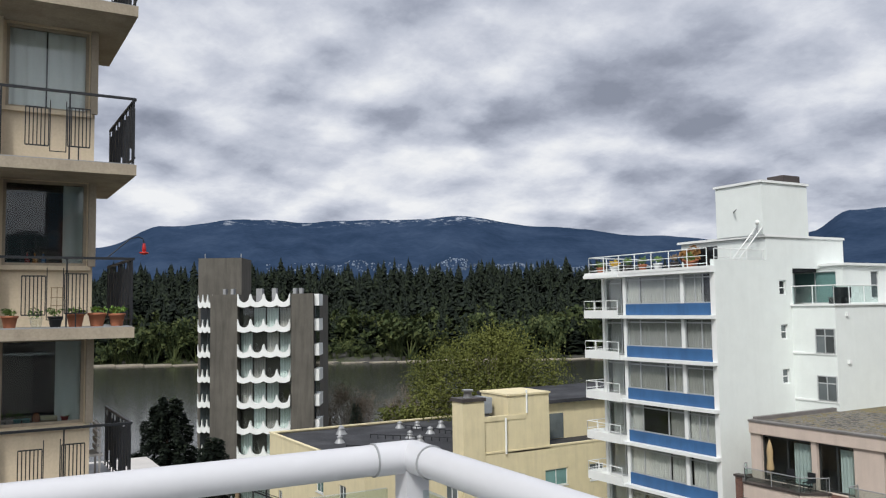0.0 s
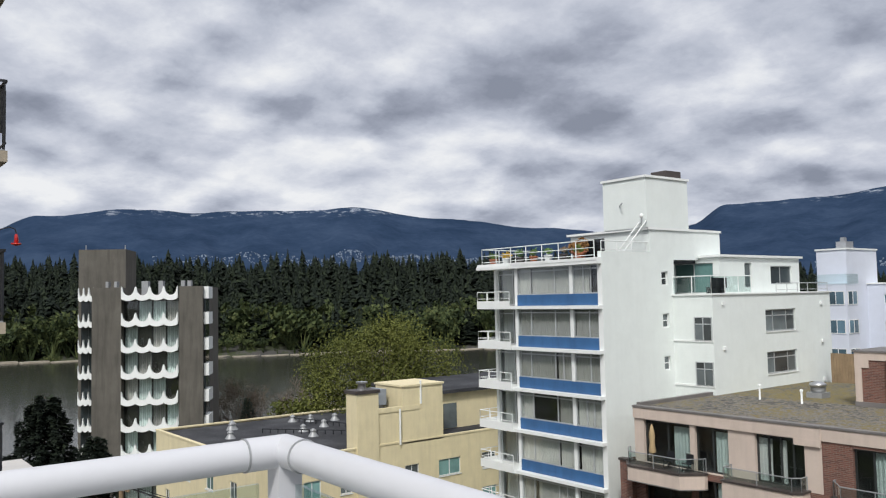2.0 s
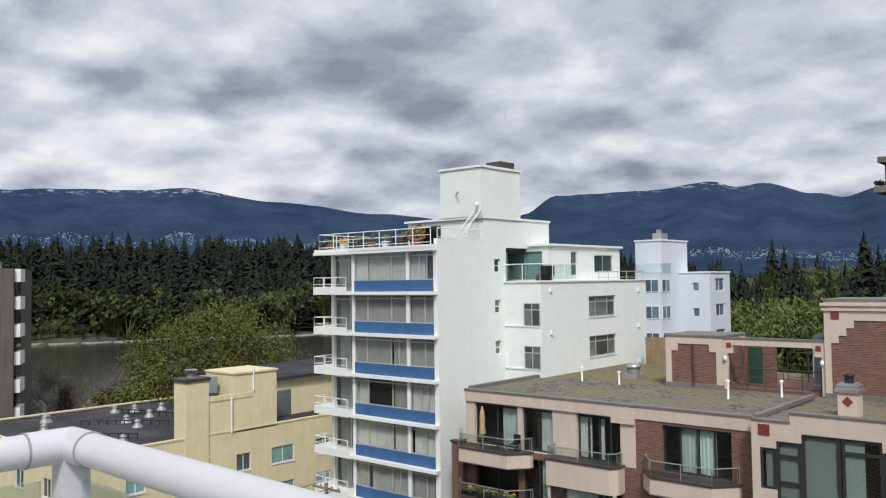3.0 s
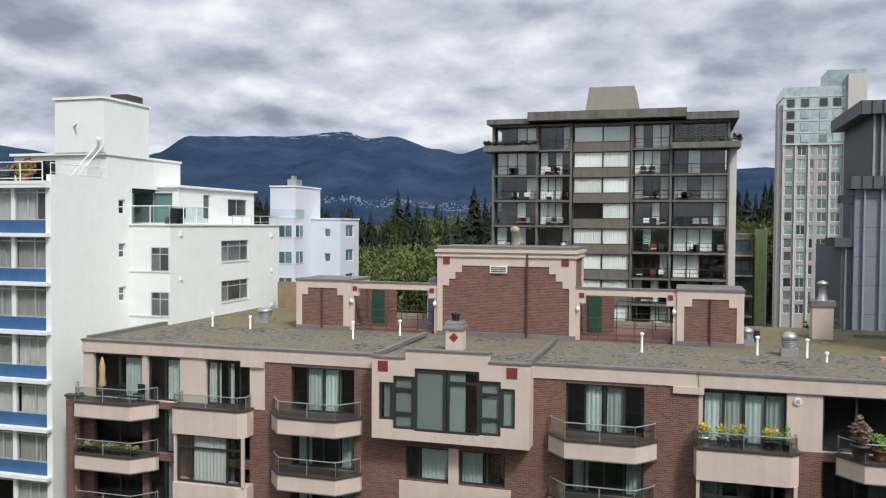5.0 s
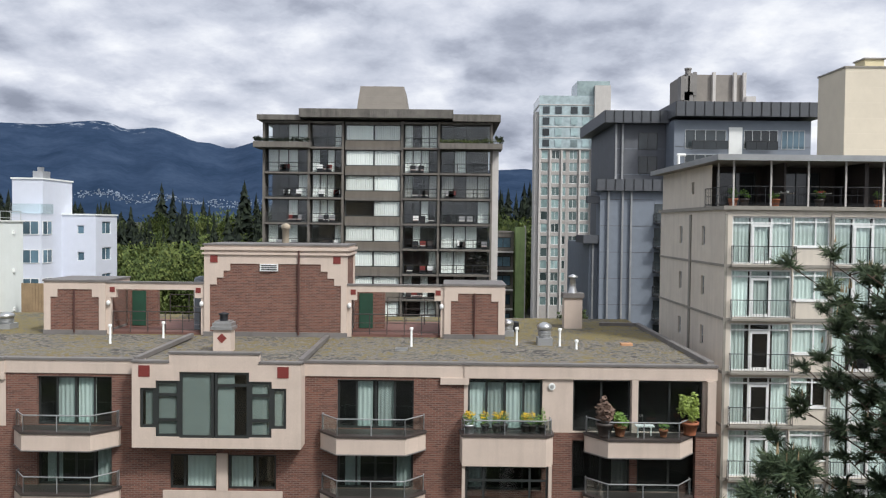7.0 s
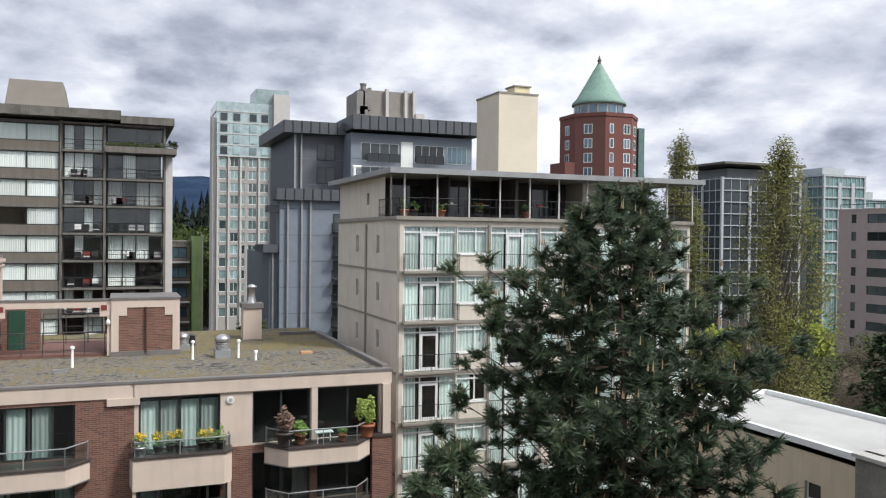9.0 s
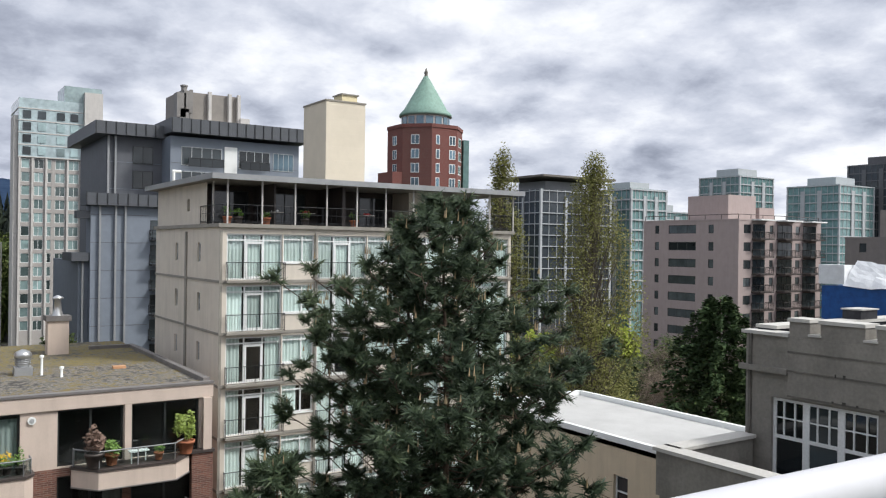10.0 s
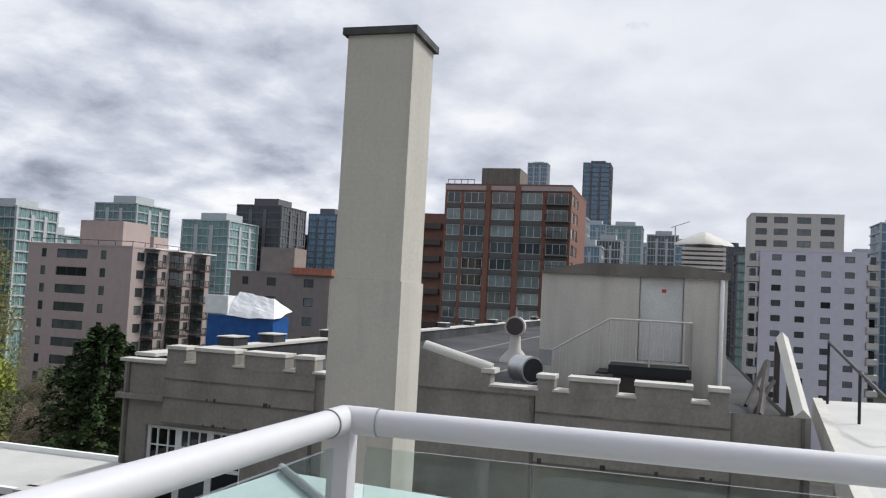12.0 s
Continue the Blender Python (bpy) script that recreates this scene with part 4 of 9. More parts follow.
def angled_balcony(x0, x1, z, proj=1.25, cham=0.85, band=0.72, panel=None):
    """A balcony with clipped corners: beige band, dark cap, steel railing with glass."""
    plan = [(x0, F), (x0, F - 0.25), (x0 + cham, F - proj), (x1 - cham, F - proj), (x1, F - 0.25), (x1, F)]
    b = part("balcony", prism(bmesh.new(), plan, z - band, z), PINK_STUCCO, brick_house, "pinkish beige balcony with clipped corners", 0.02)

    def inset(d):
        return [(x0 - d, F), (x0 - d, F - 0.25 - d * 0.5), (x0 + cham - d * 0.4, F - proj - d), (x1 - cham + d * 0.4, F - proj - d), (x1 + d, F - 0.25 - d * 0.5), (x1 + d, F)]

    part("cap", prism(bmesh.new(), inset(0.05), z + 0.002, z + 0.1), BROWN_TRIM, b)
    part("drip_edge", prism(bmesh.new(), inset(0.03), z - band - 0.05, z - band - 0.002), FLASH, b)
    railing(b, inset(-0.08), z + 0.1, 0.72, METAL_GREY, posts=1.6, panel=RAIL_GLASS, r=0.028)
    return b


def box_balcony(x0, x1, z, proj=1.0, cham=0.35):
    """A balcony with a tall solid front over a glazed box bay."""
    plan = [(x0, F), (x0 + cham * 0.3, F - proj), (x1 - cham, F - proj), (x1, F - proj + cham), (x1, F)]
    b = part("balcony", prism(bmesh.new(), plan, z - 1.2, z + 0.1), PINK_STUCCO, brick_house, "solid beige balcony front", 0.02)
    part("cap", prism(bmesh.new(), [(x + (-0.05 if x < (x0 + x1) / 2 else 0.05), y - 0.05 if y < F else y) for x, y in plan], z + 0.102, z + 0.2), BROWN_TRIM, b)
    line = [(x0 + 0.1, F - 0.1), (x0 + cham * 0.3 + 0.08, F - proj + 0.08), (x1 - cham - 0.03, F - proj + 0.08), (x1 - 0.08, F - proj + cham + 0.03), (x1 - 0.08, F - 0.1)]
    railing(b, line, z + 0.2, 0.62, METAL_GREY, posts=1.7, panel=RAIL_GLASS, r=0.028)
    # the bay below: posts and glass
    for px in (x0 + 0.1, x1 - 0.2):
        part("bay_post", boxes((px, px + 0.14, F - proj + 0.12, F - proj + 0.26, z - 3.7, z - 1.2)), PINK_STUCCO, b)
    window(brick_house, "-y", F - proj + 0.15, x0 + 0.26, x1 - 0.22, z - 3.65, z - 1.2, cols=(0, 0.22, 0.78, 1), rows=(0, 0.72, 1), pane=GLASS_DIM, bar=0.09, inset=0.05, curtains=((0.25, 0.75),) if x0 < -10 else (), cloth=CURTAIN_W)
    part("bay_base", prism(bmesh.new(), plan, z - 6.2, z - 3.7), PINK_STUCCO, b)
    return b


for z in FLOORS:
    for x0, x1 in ((-19.6, -14.85), (-5.7, -0.95), (6.25, 11.1), (-31.4, -26.3)):
        angled_balcony(x0, x1, z)
    if z == FLOORS[0]:
        box_balcony(0.6, 4.75, z - 0.05)
        box_balcony(-24.9, -20.75, z - 0.05)
# stubs of brick beside the end balconies
for a, b in ((11.2, 12.15), (-31.85, -31.0)):
    part("pier", boxes((a, b, F - 0.35, F - 0.002, 0, 14.6)), BRICK, brick_house)
    part("pier_cap", boxes((a - 0.06, b + 0.06, F - 0.42, F - 0.002, 14.602, 14.72)), BROWN_TRIM, brick_house)
part("column", boxes((11.72, 12.1, F - 0.3, F - 0.002, 14.72, 17.04)), PINK_STUCCO, brick_house)
part("column", boxes((8.36, 8.64, F - 0.14, F - 0.002, 14.66, 17.04)), PINK_STUCCO, brick_house)


def stepped(bm, steps, y0, y1):
    """A slab in the x-z plane built from upright strips (x0, x1, z0, z1)."""
    for x0, x1, z0, z1 in steps:
        box(bm, x0, x1, y0, y1, z0, z1)
    return bm


def bay_window():
    """The large projecting bay in the middle with its stepped opening."""
    b = part("bay", stepped(bmesh.new(), [(-13.95, -6.45, 13.95, 14.4)], 36.3, 36.55), PINK_STUCCO, brick_house, "projecting beige bay with a stepped parapet")
    for strip in ((-13.95, -13.6, 14.4, 17.75), (-13.6, -12.9, 14.4, 14.85), (-13.6, -12.9, 16.62, 17.75), (-12.9, -11.85, 14.4, 14.45), (-12.9, -11.85, 16.95, 17.75), (-11.85, -8.75, 17.35, 18.15), (-12.3, -11.85, 17.75, 18.15),
                  (-8.75, -8.3, 17.75, 18.15), (-8.75, -7.75, 14.4, 14.45), (-8.75, -7.75, 16.95, 17.75), (-7.75, -7.1, 14.4, 14.85), (-7.75, -7.1, 16.65, 17.75), (-7.1, -6.45, 14.4, 17.75)):
        part("bay_panel", stepped(bmesh.new(), [strip], 36.3, 36.55), PINK_STUCCO, b)
    part("bay_side", boxes((-13.95, -13.7, 36.55, F, 13.95, 17.75), (-6.7, -6.45, 36.55, F, 13.95, 17.75), (-13.7, -6.7, 36.55, F, 13.95, 14.2)), PINK_STUCCO, b)
    part("bay_roof", boxes((-13.95, -6.45, 36.55, 40.5, 17.65, 17.72)), GRAVEL, b)
    for a, c, z in ((-13.98, -12.28, 17.75), (-12.33, -8.27, 18.15), (-8.32, -6.42, 17.75)):
        part("coping", boxes((a, c, 36.25, 36.62, z + 0.002, z + 0.09)), FLASH, b)
    for x in (-6.62, -13.97):
        part("coping", boxes((x, x + 0.24, 36.62, 44.5, 17.752, 17.95)), FLASH, b)
    for x in (-13.4, -7.25):
        part("red_tile", boxes((x - 0.25, x + 0.25, 36.28, 36.298, 17.12, 17.62)), RED_TILE, b)
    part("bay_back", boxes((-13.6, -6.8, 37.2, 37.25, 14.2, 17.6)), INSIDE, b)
    for x0, x1, z0, z1, rows, bl in ((-13.6, -12.9, 14.85, 16.62, (0, 1), ((0.3, 0.95),)), (-12.9, -11.85, 14.45, 16.95, (0, 0.3, 0.75, 1), ((0.1, 0.95),)), (-11.85, -10.32, 14.4, 17.35, (0, 1), ((0.02, 0.98),)),
                                     (-10.28, -8.75, 14.4, 17.35, (0, 0.8, 1), ((0.0, 0.55),)), (-8.75, -7.75, 14.45, 16.95, (0, 0.3, 0.75, 1), ((0.1, 0.95),)), (-7.75, -7.1, 14.85, 16.65, (0, 1), ((0.1, 0.8),))):
        window(brick_house, "-y", 36.3, x0, x1, z0, z1, cols=(0, 1), rows=rows, pane=GLASS_DIM, bar=0.12, inset=0.06, blinds=bl)


bay_window()


PIPE_RED = surface("dark_red_brown_pipe", (0.085, 0.038, 0.032), 0.5, vary=0.15)


def roof_block(x0, x1, y0, y1, z1, step, name, squares=True):
    """A brick block on the roof with a beige frame whose inner corners are stepped."""
    z0 = ROOF + 0.02
    b = part(name, boxes((x0 + 0.05, x1 - 0.05, y0 + 0.05, y1 - 0.05, z0, z1 - 0.1)), BRICK, brick_house, "brick roof block framed in beige stucco")
    w = step
    fr = bmesh.new()
    # the frame widens towards the top in small steps
    count, foot, top = (3, 0.32, z1 - 1.0) if squares else (1, 0.36, z1 - 0.42)
    tread, rise = (0.44, 0.39) if squares else (0.46, 0.42)
    z_step = top - rise * count
    steps = [(x0, x1, top, z1)]
    for xa, s in ((x0, 1), (x1, -1)):
        for k in range(count + 1):
            za, zb = (z0 + 0.25, z_step) if k == 0 else (z_step + rise * (k - 1), z_step + rise * k)
            far = xa + s * (foot + tread * k * 0.85)
            steps.append((min(xa, far), max(xa, far), za, zb))
    stepped(fr, steps, y0, y0 + 0.1)
    part("frame", fr, PINK_STUCCO, b, "beige stucco frame")
    for xs in (x0, x1 - 0.08):
        part("frame", boxes((xs, xs + 0.08, y0 + 0.102, y1, z1 - 0.9 * w, z1), (xs, xs + 0.08, y1 - w, y1, z0 + 0.25, z1 - 0.9 * w), (xs, xs + 0.08, y0 + 0.102, y0 + 0.4, z0 + 0.25, z1 - 0.9 * w)), PINK_STUCCO, b)
    part("coping", boxes((x0 - 0.06, x1 + 0.06, y0 - 0.06, y1, z1 + 0.002, z1 + 0.1)), FLASH, b)
    part("base_flashing", boxes((x0 - 0.03, x1 + 0.03, y0 - 0.03, y1, z0 + 0.002, z0 + 0.25)), FLASH, b)
    return b


main = roof_block(-13.5, -5.6, 45.5, 49.5, 22.7, 0.62, "roof_block")
part("cornice", boxes((-13.6, -5.5, 45.4, 49.5, 22.2, 22.32), (-13.65, -5.45, 45.36, 49.5, 22.45, 22.6)), PINK_STUCCO, main)
for x in (-12.95, -6.15):
    part("red_tile", boxes((x - 0.2, x + 0.2, 45.47, 45.498, 21.75, 22.15)), RED_TILE, main)
part("vent_grille", boxes((-10.4, -9.4, 45.44, 45.53, 21.3, 21.7)), FRAME_WHITE, main)
for i in range(3):
    part("louvre", boxes((-10.33, -9.47, 45.425, 45.438, 21.36 + i * 0.11, 21.42 + i * 0.11)), FRAME_DARK, main)
part("drain_pipe", tube(bmesh.new(), (-8.25, 45.42, 17.8), (-8.25, 45.42, 22.5), 0.06, 8), PIPE_RED, main)
part("flue", lathe(bmesh.new(), [(0.2, 22.6), (0.2, 23.6), (0.27, 23.62), (0.27, 23.85), (0.05, 23.95)], (-9.6, 48.6, 0), 12), TAN_CONC, main)
t = thing("water_tank", -14.2, 47.4, ROOF + 0.02, "blue-grey upright tank beside the brick roof block", "tank")
part("drum", lathe(bmesh.new(), [(0.42, 0), (0.42, 3.0), (0.36, 3.12), (0.1, 3.2)], sides=16), surface("blue_grey_drum", (0.16, 0.19, 0.22), 0.5, vary=0.15), t)
for i in range(3):
    part("hoop", lathe(bmesh.new(), [(0.425, 0.4 + i), (0.445, 0.43 + i), (0.425, 0.46 + i)], sides=16), METAL_GREY, t)
for x0, x1 in ((-22.4, -18.97), (-0.2, 3.15)):
    b = roof_block(x0, x1, 45.5, 49.0, 20.6, 0.4, "roof_block", False)
    part("drain_pipe", tube(bmesh.new(), ((x0 + x1) / 2, 45.45, 17.8), ((x0 + x1) / 2, 45.45, 20.2), 0.05, 8), PIPE_RED, b)
for x0, x1, s in ((-18.97, -13.5, -18.3), (-5.6, -0.2, -5.0)):
    beam = part("pergola_beam", boxes((x0, x1, 45.6, 45.9, 20.2, 20.55)), PINK_STUCCO, brick_house, "beige stucco beam across the roof terrace")
    part("coping", boxes((x0, x1, 45.55, 45.95, 20.552, 20.64)), FLASH, beam)
    part("bracket", boxes((x0, x0 + 0.55, 45.6, 45.9, 19.75, 20.198), (x1 - 0.55, x1, 45.6, 45.9, 19.75, 20.198), (x0, x0 + 0.25, 45.62, 45.88, 17.7, 19.748), (x1 - 0.2, x1, 45.62, 45.88, 17.7, 19.748)), PINK_STUCCO, beam)
    for x in (x0 + 0.35, x1 - 0.35):
        part("red_tile", boxes((x - 0.14, x + 0.14, 45.575, 45.598, 20.05, 20.33)), RED_TILE, beam)
        part("wall_lamp", lathe(bmesh.new(), [(0.02, 0), (0.11, 0.06), (0.11, 0.22), (0.02, 0.3)], (x - 0.2 if x < (x0 + x1) / 2 else x + 0.2, 45.52, 19.3), 10), FRAME_WHITE, beam)
    part("terrace_floor", boxes((x0, x1, 45.9, 52, ROOF + 0.022, ROOF + 0.16)), surface("red_deck_boards", (0.17, 0.085, 0.07), 0.8, vary=0.15), brick_house)
    part("terrace_wall", boxes((x0 + 0.1, x0 + 1.9, 48.4, 48.7, 17.8, 20.2)), BRICK, brick_house)
    part("door", boxes((x0 + 0.4, x0 + 1.2, 48.34, 48.398, 17.85, 19.9)), surface("dark_green_door", (0.02, 0.07, 0.045), 0.5), brick_house, "dark green terrace door")
    railing(brick_house, [(x0 + 0.3, 45.8), (x1 - 0.3, 45.8)], 17.8, 1.15, BROWN_TRIM, posts=0.9, bars=2, r=0.03)
    railing(brick_house, [(x0 + 1.9, 50.5), (x1 - 0.1, 50.5)], 17.8, 1.7, BROWN_TRIM, posts=1.3, bars=2, r=0.03)
part("skylight_hut", boxes((-16.4, -13.6, 53, 55.6, 17.7, 19.9)), PALE_CONC, brick_house)


def diamond_chimney(x, y):
    t = thing("chimney", x, y, ROOF, "beige stucco chimney with a red diamond tile", "chimney")
    part("shaft", boxes((-0.42, 0.42, -0.35, 0.45, 0, 1.15)), PINK_STUCCO, t, "", 0.01)
    part("crown", boxes((-0.52, 0.52, -0.45, 0.55, 1.152, 1.3), (-0.46, 0.46, -0.39, 0.49, 1.3, 1.48), (-0.38, 0.38, -0.3, 0.4, 1.48, 1.56)), METAL, t, "stepped metal crown")
    part("flue", lathe(bmesh.new(), [(0.2, 1.56), (0.2, 1.85), (0.26, 1.87), (0.26, 1.92), (0.05, 1.97)], sides=12), BLACK_IRON, t)
    d = part("red_tile", boxes((-0.17, 0.17, -0.012, 0.0, -0.17, 0.17)), RED_TILE, t)
    d.matrix_basis = pose(0, -0.354, 0.75, 0, 45, 0)


diamond_chimney(-10.86, 39.9)
t = thing("chimney", 7.7, 51.0, ROOF, "beige stucco chimney with a metal flue", "chimney")
part("shaft", boxes((-0.55, 0.55, -0.4, 0.5, 0, 1.9)), PINK_STUCCO, t)
part("crown", boxes((-0.65, 0.65, -0.5, 0.6, 1.902, 2.2)), FLASH, t)
part("flue", lathe(bmesh.new(), [(0.3, 2.2), (0.22, 2.5), (0.16, 3.1), (0.3, 3.12), (0.3, 3.22), (0.03, 3.35)], sides=12), METAL, t)


def roof_vent(x, y, h=0.55, r=0.32):
    t = thing("roof_vent", x, y, ROOF, "galvanised roof ventilator on a square curb", "roof vent", "roof vents")
    part("curb", boxes((-r * 1.15, r * 1.15, -r * 1.15, r * 1.15, 0, h * 0.55)), METAL_GREY, t)
    part("cowl", lathe(bmesh.new(), [(r * 0.8, h * 0.55), (r, h * 0.7), (r, h * 1.1), (r * 1.15, h * 1.12), (r * 1.15, h * 1.35), (r * 0.9, h * 1.5), (r * 0.3, h * 1.62)], sides=14), METAL, t)
    for i in range(3):
        part("ring", lathe(bmesh.new(), [(r * 1.02, h * (0.74 + i * 0.12)), (r * 1.08, h * (0.77 + i * 0.12)), (r * 1.02, h * (0.8 + i * 0.12))], sides=14), METAL_GREY, t)


for x, y, h, r in ((-7.66, 46.0, 0.6, 0.36), (-25.7, 47.7, 0.6, 0.42), (5.13, 43.7, 0.75, 0.34), (3.4, 47.0, 0.6, 0.32)):
    roof_vent(x, y, h, r)


def vent_pipe(x, y, h=0.85):
    t = thing("vent_pipe", x, y, ROOF, "thin white roof vent pipe", "vent pipe", "vent pipes")
    part("pipe", lathe(bmesh.new(), [(0.09, 0), (0.06, 0.04), (0.055, h)], sides=8), WHITE_TRIM, t)
    part("pipe_cap", lathe(bmesh.new(), [(0.1, h + 0.002), (0.1, h + 0.1), (0.03, h + 0.13)], sides=8), WHITE_TRIM, t)


for x, y, h in ((-17.38, 42.3, 0.9), (-15.4, 44.5, 0.8), (-24.9, 44.4, 0.7), (-27.6, 44.6, 0.8), (-1.87, 42.5, 0.9), (5.88, 43.2, 0.85), (3.64, 43.4, 0.85), (6.6, 42.2, 0.4)):
    vent_pipe(x, y, h)
solid("equipment_box", boxes((3.6, 4.2, 48.6, 49.3, ROOF, ROOF + 0.6)), BLACK_IRON, "small black equipment box on the gravel roof", "box", bevel=0.02)
solid("roof_hatch", boxes((-2.6, -2.0, 41.0, 41.4, ROOF, ROOF + 0.13)), METAL, "low metal hatch on the gravel roof", "hatch", bevel=0.02)
solid("roof_hatch", boxes((9.2, 9.8, 43.6, 44.0, ROOF, ROOF + 0.14)), surface("orange_hatch", (0.55, 0.30, 0.16), 0.7), "low pale orange hatch on the mossy roof", "hatch", bevel=0.02)

# things on the balconies
t = thing("patio_umbrella", -29.2, F - 0.75, FLOORS[0] + 0.1, "closed tan patio umbrella on a balcony", "umbrella")
part("pole", tube(bmesh.new(), (0, 0, 0), (0, 0, 2.3), 0.025, 8), WOOD, t)
part("canopy", lathe(bmesh.new(), [(0.16, 0.75), (0.2, 0.85), (0.13, 1.3), (0.17, 1.7), (0.09, 2.1), (0.04, 2.25), (0.03, 2.3)], sides=10), CANVAS, t)
for i in range(2):
    t = thing("patio_chair", -28.3 + i * 1.2, F - 0.55, FLOORS[0] + 0.1, "dark metal patio chair on a balcony", "chair", "patio chairs")
    part("seat", boxes((-0.22, 0.22, -0.22, 0.22, 0.42, 0.46)), BLACK_IRON, t)
    part("backrest", boxes((-0.22, 0.22, 0.2, 0.23, 0.46, 0.9)), BLACK_IRON, t)
    for lx in (-0.2, 0.2):
        for ly in (-0.2, 0.2):
            part("leg", tube(bmesh.new(), (lx, ly, 0), (lx, ly, 0.42), 0.015, 6), BLACK_IRON, t)
zb = FLOORS[0] + 0.15
plant(1.0, F - 0.72, zb, "leafy plant in a galvanised tub on a balcony", METAL, 0.26, 0.6, flower=FLOWER_Y, seed=3, count=110)
for i, x in enumerate((1.7, 2.2, 2.55, 3.5, 3.8)):
    plant(x, F - 0.7, zb + 0.1, "yellow spring flowers in a dark planter", BROWN_TRIM, 0.2, 0.55, flower=FLOWER_Y, seed=10 + i, count=110)
plant(4.3, F - 0.5, zb, "green potted shrub on a balcony", BROWN_TRIM, 0.2, 0.7, seed=22, count=110)
plant(7.0, F - 0.9, zb, "small red-leaved maple in a pot on a balcony", BROWN_TRIM, 0.38, 1.2, leaf=surface("dull_red_leaves", (0.15, 0.095, 0.07), 0.7, vary=0.3), seed=31, count=420)
plant(7.7, F - 0.8, zb, "green fern in a pot on a balcony", TERRACOTTA, 0.28, 0.6, seed=32, count=200)
plant(10.9, F - 0.45, zb, "bushy light green shrub in a pot on a balcony", TERRACOTTA, 0.36, 1.25, leaf=surface("bright_leaves", (0.20, 0.27, 0.05), 0.6, vary=0.35, scale=6), seed=33, count=620)
plant(9.6, F - 0.9, zb, "low green pot plant on a balcony", TERRACOTTA, 0.2, 0.3, seed=34)
solid("patio_table", boxes((8.4, 9.2, F - 0.95, F - 0.55, zb + 0.42, zb + 0.47), (8.45, 8.5, F - 0.9, F - 0.85, zb - 0.1, zb + 0.42), (9.1, 9.15, F - 0.62, F - 0.57, zb - 0.1, zb + 0.42)), WHITE_TRIM, "low white patio table on a balcony", "table")
for i in range(9):
    plant(-30.4 + i * 0.42, F - 0.95, FLOORS[1] + 0.1, "flower box with pink and white flowers on a balcony", BROWN_TRIM, 0.17, 0.3, flower=(FLOWER_R, CURTAIN_W, FLOWER_Y)[i % 3], seed=40 + i, count=70)
t = thing("vent_disc", 4.75, F - 0.02, 16.7, "round white vent cover on a stucco wall", "vent")
part("cover", tube(bmesh.new(), (0, 0, 0), (0, -0.06, 0), 0.16, 20), WHITE_TRIM, t)
part("grille", tube(bmesh.new(), (0, -0.061, 0), (0, -0.08, 0), 0.09, 16), FRAME_ALU, t)

# ---- the white building with blue spandrels ----
WX, WY = -33.45, 37.8
white_house = thing("white_apartment_building", 0, 0, 0, "white stucco apartment building with blue spandrel bands", "building")
SLABS = [26.1 - 2.71 * i for i in range(9)]


